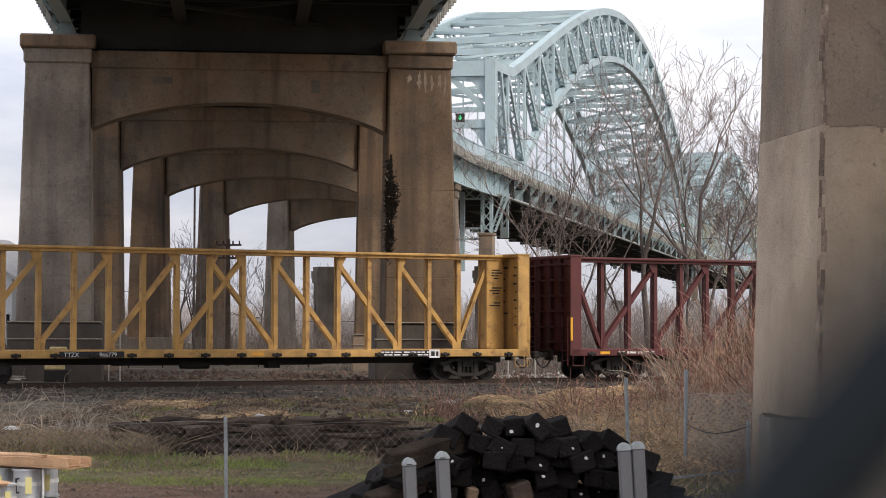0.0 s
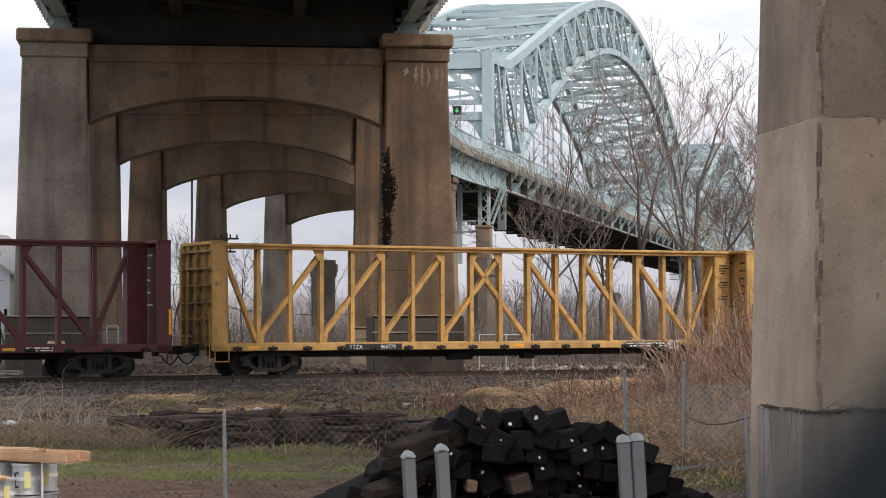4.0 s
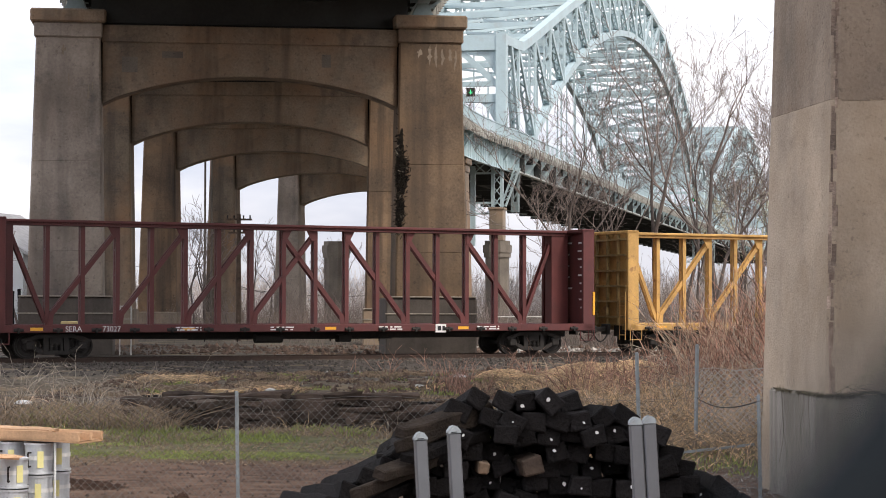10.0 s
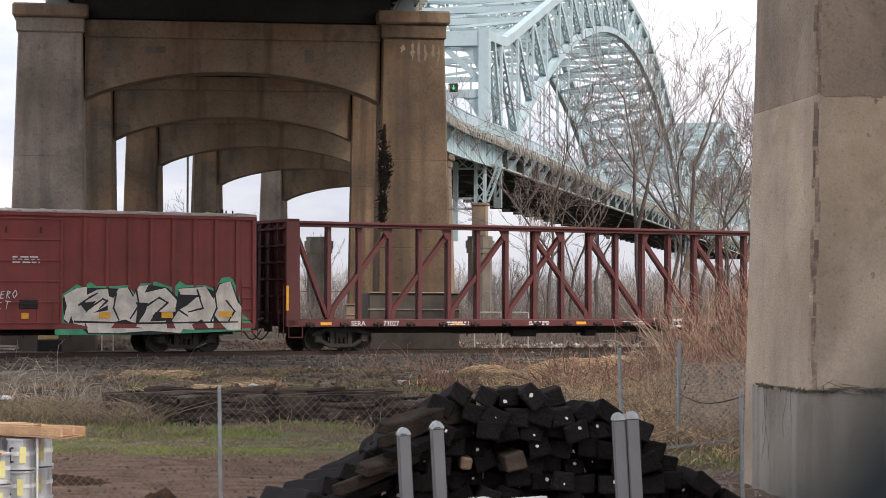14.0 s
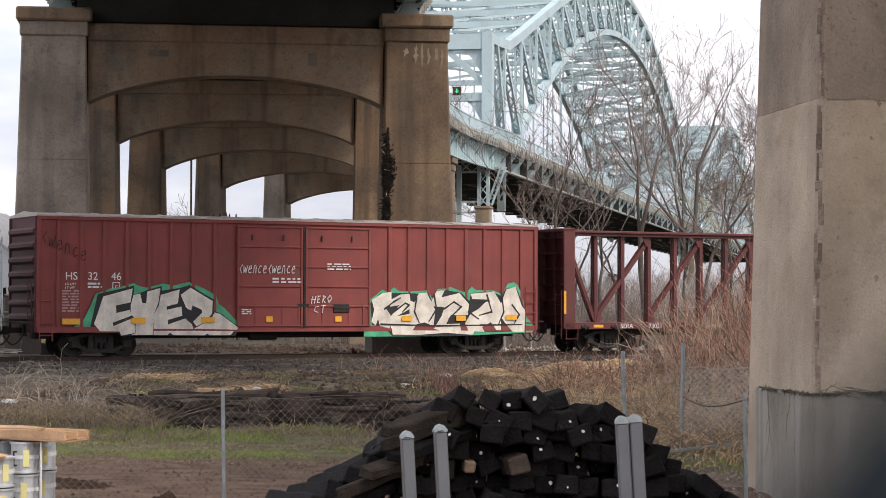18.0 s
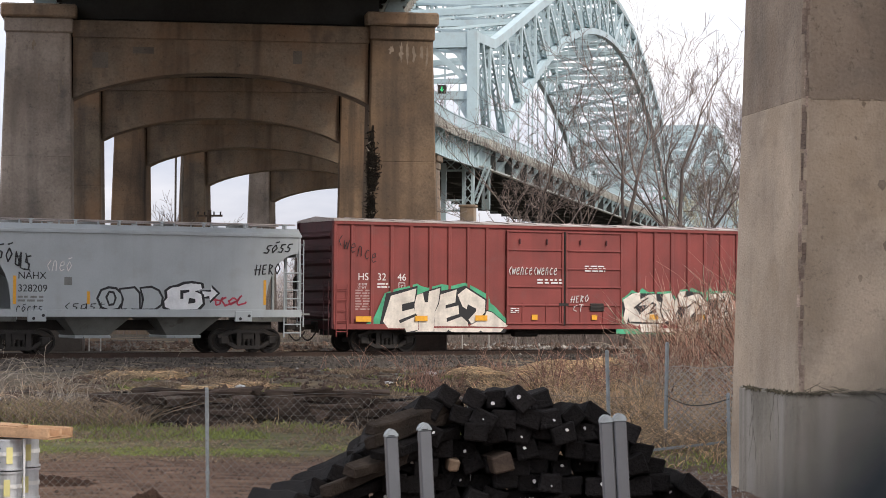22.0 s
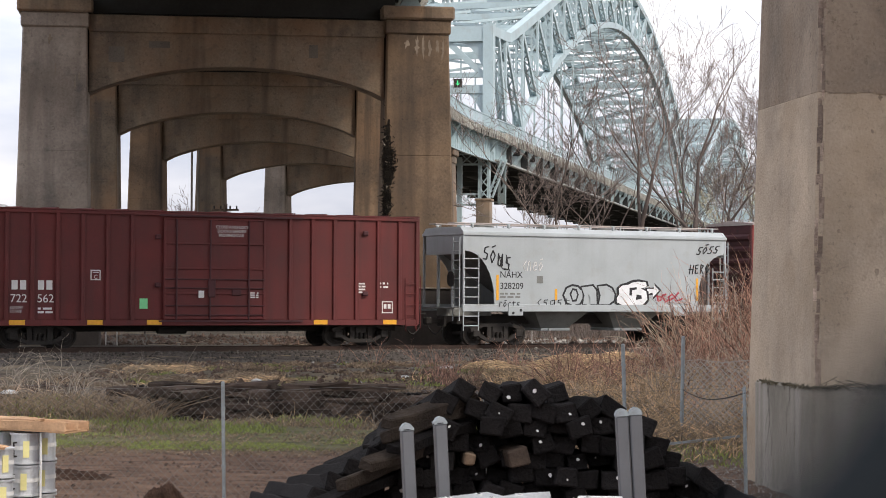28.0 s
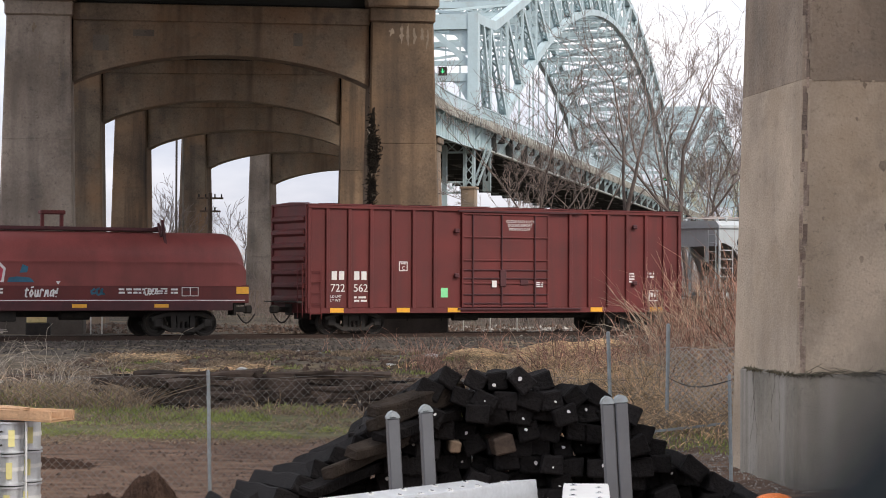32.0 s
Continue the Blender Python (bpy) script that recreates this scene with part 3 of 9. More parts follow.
def build_ground():
    xs = [-2500, -900, -300, -120, -60, -40, -30, -24, -20, -17.5] + [x * 0.25 for x in range(-60, 61)] + [17.5, 20, 24, 30, 40, 60, 120, 300, 900, 2500]
    ys = [-600, -200, -60, -20] + [y for y in range(0, 16, 2)] + [16 + y * 0.25 for y in range(0, 224)] + [72 + y * 0.75 for y in range(0, 26)] + [92, 96, 102, 110, 125, 150, 200, 300, 450, 700, 1200, 2600]
    verts = [(x, y, ground_height(x, y)) for y in ys for x in xs]
    nx = len(xs)
    faces = [(j * nx + i, j * nx + i + 1, (j + 1) * nx + i + 1, (j + 1) * nx + i) for j in range(len(ys) - 1) for i in range(nx - 1)]
    g = raw("ground", verts, faces, M_SOIL)
    g.data.polygons.foreach_set("use_smooth", [True] * len(g.data.polygons))
    tagged(g, "bare brown soil with a grass verge and dead weeds", "ground", kind="structure")


build_ground()


def build_track():
    t = thing("railway_track", "rusty rails on dark ties in dirty ballast", "railway track", kind="structure")
    bm = bmesh.new()
    prof = [(-3.4, -0.12), (-1.9, 0.0), (1.9, 0.0), (3.4, -0.12)]
    a, b = -60.0, 110.0
    nseg = 170
    rows = []
    for k in range(nseg + 1):
        s = a + (b - a) * k / nseg
        rows.append([bm.verts.new(on_track(s, o, z + 0.03 * noise.noise((s, o, 0)))) for o, z in prof])
    for k in range(nseg):
        for i in range(3):
            bm.faces.new((rows[k][i], rows[k + 1][i], rows[k + 1][i + 1], rows[k][i + 1]))
    part("ballast_bed", bm, M_GRAVEL, t, "dark dirty crushed stone")
    for side in (-0.76, 0.76):
        bm = bmesh.new()
        for w, h, z in ((0.14, 0.02, RAIL_Z - 0.17), (0.02, 0.12, RAIL_Z - 0.1), (0.07, 0.045, RAIL_Z - 0.022)):
            bar(bm, on_track(a, side, z), on_track(b, side, z), w, h)
        part("rail", bm, M_RAIL, t)
    tie = None
    for k in range(130):
        s = -24 + k * 0.52
        m = track_pose(s, -0.055)
        if tie is None:
            bm = bmesh.new()
            box(bm, (0, 0, 0), (0.22, 2.6, 0.15), bevel=0.012)
            tie = part("cross_tie", bm, M_TIE_BR, t)
            tie.matrix_basis = m
        else:
            c = tie.copy()
            scene.collection.objects.link(c)
            c.matrix_basis = m
    # loose stones on the near shoulder
    rng = np.random.default_rng(3)
    vs, fs = [], []
    base = np.array([(1, 0, 0), (-1, 0, 0), (0, 1, 0), (0, -1, 0), (0, 0, 1), (0, 0, -1)], float)
    tri = [(0, 2, 4), (2, 1, 4), (1, 3, 4), (3, 0, 4), (2, 0, 5), (1, 2, 5), (3, 1, 5), (0, 3, 5)]
    allv, allf = [], []
    for k in range(9000):
        s = rng.uniform(-24, 34)
        off = rng.uniform(-9.5, -1.4) if k % 3 else rng.uniform(-4.2, 3.5)
        p = on_track(s, off)
        r = rng.uniform(0.02, 0.06)
        z = ground_height(p.x, p.y) if off < -3.4 else 0.0
        q = base * r * rng.uniform(0.6, 1.4, (6, 3)) + np.array([p.x, p.y, z + r * 0.3])
        i0 = len(allv) * 6
        allv.append(q)
        allf += [(i0 + a_, i0 + b_, i0 + c_) for a_, b_, c_ in tri]
    st = raw("ballast_stone", np.vstack(allv).tolist(), allf, M_GRAVEL, t, "loose dark crushed stones")
    tagged(st, kind="stuff")


build_track()


# ---- the bridge: concrete approach piers ----
# centre x, y and the angle of the bridge's line there (degrees to the right of straight ahead)
PIERS = [(-8.45, 80.0, -7.6), (-10.5, 99.6, -3.8), (-11.0, 118.4, 1.2), (-9.8, 137.8, 5.0), (-7.3, 159.5, 9.5)]
CAP_Z, SPRING_Z, CROWN_Z = 13.15, 9.6, 10.7
HALF_IN, COL_W, PIER_D = 5.72, 2.42, 1.9


def tapered(p, material, x0, x1, hd, top, grow_out, grow_in, left, groove=0.018, low=None, upper=None):
    """A battered column cast in lifts, with a groove at each construction joint."""
    go, gi = (grow_out, grow_in) if left else (grow_in, grow_out)
    d = 0.22
    levels = [0.0, 3.95, 7.35, top]
    col = None
    for k in range(3):
        bm = bmesh.new()
        rings = []
        for z in levels[k:k + 2]:
            f = 1 - z / top
            rings.append([bm.verts.new(v) for v in ((x0 - go * f, -hd - d * f, z), (x1 + gi * f, -hd - d * f, z), (x1 + gi * f, hd + d * f, z), (x0 - go * f, hd + d * f, z))])
        lo, hi = rings
        bm.faces.new(lo[::-1])
        bm.faces.new(hi)
        for i in range(4):
            bm.faces.new((lo[i], lo[(i + 1) % 4], hi[(i + 1) % 4], hi[i]))
        up = [e for e in bm.edges if abs(e.verts[0].co.z - e.verts[1].co.z) > 1]
        bmesh.ops.bevel(bm, geom=up, offset=0.065, segments=1, affect='EDGES')
        flat = [e for e in bm.edges if abs(e.verts[0].co.z - e.verts[1].co.z) < 0.01]
        bmesh.ops.bevel(bm, geom=flat, offset=groove, segments=1, affect='EDGES')
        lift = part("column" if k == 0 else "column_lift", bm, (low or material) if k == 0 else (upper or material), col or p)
        col = col or lift
    return col


def bridge_pier(x, y, ang, cap=CAP_Z, COL_W=COL_W, material=M_CONC, plinth=True, label="", plinth_z=2.2, plinth_grow=0.3, plinth_mat=None, spring=SPRING_Z, crown=CROWN_Z, col_mats=None, groove=0.018, plinth_back=None, upper=None, ledge=False):
    p = thing("bridge_pier", label or "brown stained concrete bridge pier with an arched cross beam", "bridge pier", pose(x, y, 0, 0, 0, -ang), group="concrete approach piers")
    hd = PIER_D / 2
    for left in (True, False):
        sx = -1 if left else 1
        x0, x1 = sorted((sx * HALF_IN, sx * (HALF_IN + COL_W)))
        cm = (col_mats or (material, material))[0 if left else 1]
        col = tapered(p, cm, x0, x1, hd, cap - 1.08, 0.32, 0.2, left, groove, None, upper)
        bm = bmesh.new()
        box(bm, ((x0 + x1) / 2, 0, cap - 0.8), (COL_W + 0.14, PIER_D + 0.16, 0.56), bevel=0.05)
        part("lower_band", bm, cm, col)
        bm = bmesh.new()
        box(bm, ((x0 + x1) / 2, 0, cap - 0.26), (COL_W + 0.42, PIER_D + 0.42, 0.52), bevel=0.07)
        part("capital", bm, material, col)
        if plinth:
            bm = bmesh.new()
            g = plinth_grow
            back = hd + 0.22 + g if plinth_back is None else plinth_back
            front = -hd - 0.22 - g
            box(bm, ((x0 + x1) / 2, (front + back) / 2, plinth_z / 2 - 0.2), (COL_W + 0.5 + 2 * g, back - front, plinth_z + 0.4), bevel=0.06 if plinth_back is None else 0.025)
            pl = part("plinth", bm, plinth_mat or M_CONC_DARK, p, "weathered concrete plinth")
            if ledge:
                bm = bmesh.new()
                box(bm, ((x0 + x1) / 2, front + 0.06, plinth_z + 0.03), (COL_W + 0.46 + 2 * g, 0.3, 0.05), bevel=0.015)
                part("plinth_ledge", bm, M_LEDGE, pl, "pale weathered ledge")
                bm = bmesh.new()
                box(bm, ((x0 + x1) / 2, front - 0.02, plinth_z * 0.72), (COL_W + 0.56 + 2 * g, 0.05, 0.05), bevel=0.01)
                part("plinth_string_course", bm, M_LEDGE, pl)
    # arched cross beam, set back a little from the columns' faces
    bm = bmesh.new()
    pts = []
    nn = 24
    for i in range(nn + 1):
        u = -1 + 2 * i / nn
        pts.append((u * (HALF_IN - 0.07), spring + (crown - spring) * (1 - u * u) ** 0.85))
    top = cap - 0.62
    prism(bm, pts + [(HALF_IN - 0.07, top), (-HALF_IN + 0.07, top)], -hd + 0.3, hd - 0.3)
    beam = part("arched_beam", bm, material, p)
    # near-black strips put the shade of the gap beside each column into colour
    for sx in (-1, 1):
        bm = bmesh.new()
        box(bm, (sx * (HALF_IN - 0.02), 0.1, (spring + top) / 2 + 0.03), (0.16, 2 * hd - 1.1, top - spring - 0.1))
        part("gap_shade_strip", bm, M_MOULD_SHADE, beam, "black strip painting the shade between beam and column")
    bm = bmesh.new()
    box(bm, (0, 0, cap - 0.88), (2 * HALF_IN - 0.08, PIER_D - 0.36, 0.66), bevel=0.03)
    part("beam_coping", bm, material, p)
    return p


for k, (px_, py_, pa_) in enumerate(PIERS):
    pier_ = bridge_pier(px_, py_, pa_, COL_W=(2.42, 2.15, 1.75, 1.6, 1.6)[k], plinth_z=(2.2, 1.7, 1.5, 1.4, 1.4)[k], plinth_grow=(0.3, 0.05, 0.05, 0.05, 0.05)[k],
                plinth_mat=M_CONC_DARK if k == 0 else M_CONC_TAN, ledge=k < 2,
                col_mats=((M_CONC_GREY, M_CONC_BROWN), (M_CONC, M_CONC_RUST), (M_CONC_RUST, M_CONC), (M_CONC, M_CONC_RUST), (M_CONC_GREY, M_CONC))[k])
    if k == 0:
        for x_, z_, w_, h_ in ((-4.62, 11.1, 0.6, 0.6), (2.9, 11.35, 0.35, 0.5), (-3.0, 11.5, 0.8, 0.25)):
            bm = bmesh.new()
            box(bm, (x_, -PIER_D / 2 + 0.297, z_), (w_, 0.012, h_))
            part("repair_patch", bm, M_CONC_PALE, pier_, "grey mortar repair patch")
        # lime that has bled out below the capitals
        rng_ = random.Random(52)
        for x_, z_, w_, h_ in ((6.9, 11.55, 0.1, 0.45), (7.15, 11.6, 0.07, 0.5), (7.4, 11.5, 0.12, 0.4), (7.7, 11.65, 0.08, 0.3), (7.9, 11.4, 0.06, 0.5), (6.5, 11.7, 0.12, 0.2),
                               (-6.15, 9.9, 0.06, 0.35), (-6.0, 10.2, 0.04, 0.2), (-6.9, 10.4, 0.03, 0.3), (-7.1, 11.6, 0.1, 0.2)):
            y_ = -PIER_D / 2 - 0.22 * (1 - (z_ - h_) / 12.07) - 0.004
            ring_ = []
            for j_ in range(16):
                a_ = 2 * math.pi * j_ / 16
                k_ = rng_.uniform(0.35, 1.1)
                ring_.append((x_ + w_ * k_ * math.cos(a_), z_ + h_ * k_ * math.sin(a_)))
            bm = bmesh.new()
            prism(bm, ring_, y_, y_ + 0.006)
            part("lime_bloom", bm, M_CONC_TAN, pier_, "pale lime bloom on the concrete")
        # black mould that grows down the inner edge of one column
        rng_ = random.Random(41)
        for x_, z_, w_, h_ in ((5.8, 8.3, 0.1, 0.5), (5.82, 7.4, 0.16, 0.5), (5.84, 6.6, 0.18, 0.45), (5.8, 5.6, 0.12, 0.5)):
            y_ = -PIER_D / 2 - 0.22 * (1 - (z_ - h_) / 12.07) - 0.01
            ring_ = []
            for j_ in range(18):
                a_ = 2 * math.pi * j_ / 18
                k_ = rng_.uniform(0.45, 1.15)
                ring_.append((x_ + w_ * k_ * math.cos(a_), z_ + h_ * k_ * math.sin(a_)))
            bm = bmesh.new()
            prism(bm, ring_, y_, y_ + 0.008)
            part("mould_patch", bm, M_MOULD_SHADE, pier_, "black mould stain on the concrete")
# the near pier, of which one column and its plinth stand in view
NEAR_ANG = -7.7
_c, _s = math.cos(radians(NEAR_ANG)), math.sin(radians(NEAR_ANG))
# its left column's front corner stands at 3.49, 20
_lx, _ly = -(HALF_IN + COL_W) - 0.26, -PIER_D / 2 - 0.18
NEAR_X = 3.49 - (_lx * _c + _ly * _s)
NEAR_Y = 20.0 - (-_lx * _s + _ly * _c)
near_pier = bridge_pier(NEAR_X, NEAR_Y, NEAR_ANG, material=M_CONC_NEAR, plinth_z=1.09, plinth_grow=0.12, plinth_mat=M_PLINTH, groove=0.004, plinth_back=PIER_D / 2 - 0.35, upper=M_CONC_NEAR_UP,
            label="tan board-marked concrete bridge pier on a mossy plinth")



def flaking_corner(p):
    """Spalled, flaking concrete along the chamfered corner of the near column."""
    rng = random.Random(23)
    top, hd = CAP_Z - 1.08, PIER_D / 2
    bm = bmesh.new()

    def corner(z):
        f = 1 - z / top
        return Vector((-(HALF_IN + COL_W) - 0.32 * f + 0.0325, -hd - 0.22 * f + 0.0325, z))

    z = 1.1
    while z < 7.0:
        ln = rng.uniform(0.05, 0.28)
        if not 3.93 < z + ln < 4.0:
            side = rng.uniform(-0.02, 0.02)
            o = Vector((side, -side, 0))
            bar(bm, corner(z) + o, corner(z + ln) + o, rng.uniform(0.02, 0.06), rng.uniform(0.006, 0.02), up=(-1, -1, 0))
        z += ln * rng.uniform(0.35, 1.1)
    part("flaking_edge", bm, M_SPALL, p, "flaking rust-stained concrete along the corner")
    # a ragged lip where the second lift was poured, and spalled scabs on the front face
    bm = bmesh.new()
    f = 1 - 3.95 / top
    x = -(HALF_IN + COL_W) - 0.32 * f + 0.08
    while x < -HALF_IN:
        ln = rng.uniform(0.05, 0.2)
        box(bm, (x + ln / 2, -hd - 0.22 * f - 0.001, 3.95 + rng.uniform(-0.015, 0.012)), (ln, 0.014, rng.uniform(0.012, 0.04)))
        x += ln * rng.uniform(0.9, 1.3)
    part("pour_joint", bm, M_CONC_NEAR_UP, p, "ragged dark joint between concrete lifts")
    for k in range(26):
        z = rng.uniform(2.2, 5.6)
        f = 1 - z / top
        x = -(HALF_IN + COL_W) - 0.32 * f + rng.uniform(0.15, 1.3)
        r = rng.uniform(0.012, 0.05)
        ring = [(x + r * rng.uniform(0.5, 1.2) * math.cos(a * 0.7), z + 1.3 * r * rng.uniform(0.5, 1.3) * math.sin(a * 0.7)) for a in range(9)]
        bm = bmesh.new()
        y = -hd - 0.22 * f
        prism(bm, ring, y - 0.006, y + 0.01)
        part("spalled_scab", bm, M_CONC_NEAR_UP, p)


flaking_corner(near_pier)


def edge_creeper():
    """Black creeper and debris that clings to the inner edge of a column."""
    rng = np.random.default_rng(61)
    m = pose(PIERS[0][0], PIERS[0][1], 0, 0, 0, -PIERS[0][2])
    rows, pale = [], []
    for k in range(1500):
        z = rng.normal(7.1, 0.55) if k % 3 else rng.normal(5.5, 0.35)
        w = 0.2 + 0.34 * math.exp(-((z - 7.1) / 0.8) ** 2) + 0.14 * math.exp(-((z - 5.4) / 0.5) ** 2)
        x = 5.62 + abs(rng.normal(0, w * 0.36))
        y = -PIER_D / 2 - 0.22 * (1 - z / 12.07) - rng.uniform(0.0, 0.1)
        p = np.array([x, y, z])
        q = p + rng.normal(0, 0.085, 3) * np.array([1, 0.5, 1.2])
        q[1] = min(q[1], y + 0.02)
        (pale if k % 40 == 0 else rows).append((*(m @ Vector(p)), *(m @ Vector(q)), 0.026, 0.008))
    vs, fs = strands(rows, 3)
    tagged(quick("edge_creeper", vs, fs, M_MOULD_SHADE), "dead black creeper clinging to the pier's edge", "creeper", kind="stuff")
    vs, fs = strands(pale, 3)
    tagged(quick("creeper_flecks", vs, fs, M_BRAMBLE), "pale dry leaves caught in black creeper", "creeper", kind="stuff")


edge_creeper()

# bearings and the approach deck
AXIS = [(20.5, -4.0), (NEAR_X, NEAR_Y), (2.2, 45.0), (-5.7, 62.0)] + [(a, b) for a, b, _ in PIERS] + [(-2.9, 179.5)]
GIRD_LO, DECK_Z = 13.72, 15.45
HALF_G = 6.7


def smooth_axis():
    """Points along the bridge's line about 2 m apart, with their sideways direction."""
    out = []
    P = [Vector((a, b)) for a, b in AXIS]
    for i in range(len(P) - 1):
        p0, p1, p2, p3 = P[max(i - 1, 0)], P[i], P[i + 1], P[min(i + 2, len(P) - 1)]
        n = max(2, int((p2 - p1).length / 2.4))
        for k in range(n):
            t = k / n
            out.append(0.5 * ((2 * p1) + (p2 - p0) * t + (2 * p0 - 5 * p1 + 4 * p2 - p3) * t * t + (3 * p1 - p0 - 3 * p2 + p3) * t ** 3))
    out.append(P[-1])
    res = []
    for i, p in enumerate(out):
        d = (out[min(i + 1, len(out) - 1)] - out[max(i - 1, 0)]).normalized()
        res.append((p, Vector((d.y, -d.x)), d))
    return res


AX = smooth_axis()


def ribbon(bm, o0, o1, z0, z1, pts=AX):
    """A solid strip along the bridge's line between the side offsets o0 and o1."""
    prev = None
    for p, r, d in pts:
        q = [bm.verts.new((p.x + r.x * o, p.y + r.y * o, z)) for o, z in ((o0, z0), (o1, z0), (o1, z1), (o0, z1))]
        if prev:
            for i in range(4):
                bm.faces.new((prev[i], prev[(i + 1) % 4], q[(i + 1) % 4], q[i]))
        else:
            bm.faces.new(q[::-1])
        prev = q
    bm.faces.new(prev)


def sweep(bm, pts, w, h, side):
    """A continuous box girder along pts; side is its level cross direction."""
    prev = None
    for i, p in enumerate(pts):
        d = (pts[min(i + 1, len(pts) - 1)] - pts[max(i - 1, 0)]).normalized()
        u = side.cross(d).normalized()
        q = [bm.verts.new(p + side * (sx * w / 2) + u * (sz * h / 2)) for sx, sz in ((-1, -1), (1, -1), (1, 1), (-1, 1))]
        if prev:
            for k in range(4):
                bm.faces.new((prev[k], prev[(k + 1) % 4], q[(k + 1) % 4], q[k]))
        else:
            bm.faces.new(q[::-1])
        prev = q
    bm.faces.new(prev)


def approach_deck():
    t = thing("approach_deck", "dark steel girder bridge deck on concrete piers", "bridge deck")
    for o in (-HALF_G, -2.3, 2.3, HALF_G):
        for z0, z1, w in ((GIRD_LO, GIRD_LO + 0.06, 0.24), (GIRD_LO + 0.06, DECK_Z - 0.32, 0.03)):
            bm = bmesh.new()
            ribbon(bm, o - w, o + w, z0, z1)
            part("girder_flange" if w > 0.1 else "girder_web", bm, M_DECK_SHADE if abs(o) < 5 else M_ARCH, t)
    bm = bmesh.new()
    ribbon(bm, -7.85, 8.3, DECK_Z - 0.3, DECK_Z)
    part("deck_slab", bm, M_DECK_SHADE, t)
    for o in (-7.75, 8.2):
        bm = bmesh.new()
        ribbon(bm, o - 0.14, o + 0.14, DECK_Z - 0.22, DECK_Z + 0.06)
        part("deck_edge", bm, M_RUSTDECK, t, "rust-stained concrete deck edge")
        bm = bmesh.new()
        for z in (DECK_Z + 1.1, DECK_Z + 0.3):
            ribbon(bm, o - 0.05, o + 0.05, z - 0.04, z + 0.04)
        part("railing_rail", bm, M_ARCH, t)
        bm = bmesh.new()
        sg = 1 if o > 0 else -1
        for i, (p, r, d) in enumerate(AX[:-1]):
            if p.y < 60:
                continue
            for k in range(3):
                c = p.lerp(AX[i + 1][0], k / 3) + r * (o + 0.2 * sg)
                bar(bm, (c.x, c.y, DECK_Z - 0.62), (c.x, c.y, DECK_Z + 0.1), 0.11, 0.16, up=(d.x, d.y, 0))
        tagged(part("fascia_stud", bm, M_RUSTY, t, "rusted stud on the deck edge"), kind="stuff")
    # panels of the railing, floor beams and sidewalk brackets
    for side in (-7.75, 8.2):
        bm = bmesh.new()
        for i, (p, r, d) in enumerate(AX[:-1]):
            q = AX[i + 1][0]
            for k in range(8):
                c = p.lerp(q, k / 8)
                bar(bm, (c.x + r.x * side, c.y + r.y * side, DECK_Z + 0.3), (c.x + r.x * side, c.y + r.y * side, DECK_Z + 1.1), 0.05)
        tagged(part("railing_baluster", bm, M_ARCH, t), kind="stuff")
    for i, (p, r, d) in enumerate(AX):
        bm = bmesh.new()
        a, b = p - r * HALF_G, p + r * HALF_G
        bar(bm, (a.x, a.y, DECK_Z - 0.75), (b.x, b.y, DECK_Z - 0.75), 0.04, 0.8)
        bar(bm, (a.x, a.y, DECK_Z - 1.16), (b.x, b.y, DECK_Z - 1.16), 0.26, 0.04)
        part("floor_beam", bm, M_DECK_SHADE, t)
        for sgn in (-1, 1):
            last = sgn > 0 and p.y > 150
            bm = bmesh.new()
            a, b = p + r * sgn * (HALF_G + (0.75 if last else 0.04)), p + r * (8.2 if sgn > 0 else -7.75)
            if i % 2 == 0:
                bar(bm, (a.x, a.y, DECK_Z - 1.5), (b.x, b.y, DECK_Z - 0.5), 0.1, 0.12)
            bar(bm, (a.x, a.y, DECK_Z - 0.42), (b.x, b.y, DECK_Z - 0.42), 0.12, 0.2)
            part("sidewalk_bracket", bm, M_ARCH_SHADE, t)
            bm = bmesh.new()
            c = p + r * sgn * (HALF_G + (0.77 if last else 0.05))
            bar(bm, (c.x, c.y, GIRD_LO + (-0.5 if last else 0.06)), (c.x, c.y, DECK_Z - 0.32), 0.12, 0.05, up=(d.x, d.y, 0))
            part("web_stiffener", bm, M_ARCH, t)
            if last and i + 1 < len(AX):
                for k in (0.25, 0.5, 0.75):
                    c2 = p.lerp(AX[i + 1][0], k) + r * (HALF_G + 0.77)
                    bm = bmesh.new()
                    bar(bm, (c2.x, c2.y, GIRD_LO - 0.5), (c2.x, c2.y, DECK_Z - 0.32), 0.12, 0.05, up=(d.x, d.y, 0))
                    part("web_stiffener", bm, M_ARCH, t)
    # the deeper fascia girder of the last approach span
    far = [q for q in AX if q[0].y > 150]
    for o0, o1, z0, z1, nm in ((7.42, 7.46, GIRD_LO - 0.5, DECK_Z - 0.25, "fascia_girder_web"), (7.3, 7.58, GIRD_LO - 0.56, GIRD_LO - 0.5, "fascia_girder_flange")):
        bm = bmesh.new()
        ribbon(bm, o0, o1, z0, z1, far)
        part(nm, bm, M_ARCH, t, "pale blue-green plate girder")
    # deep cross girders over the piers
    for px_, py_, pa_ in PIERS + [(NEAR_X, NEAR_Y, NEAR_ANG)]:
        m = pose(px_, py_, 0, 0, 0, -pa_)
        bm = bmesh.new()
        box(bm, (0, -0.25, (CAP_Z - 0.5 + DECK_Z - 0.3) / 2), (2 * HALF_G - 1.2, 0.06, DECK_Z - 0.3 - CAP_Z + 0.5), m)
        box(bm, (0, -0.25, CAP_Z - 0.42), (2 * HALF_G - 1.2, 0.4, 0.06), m)
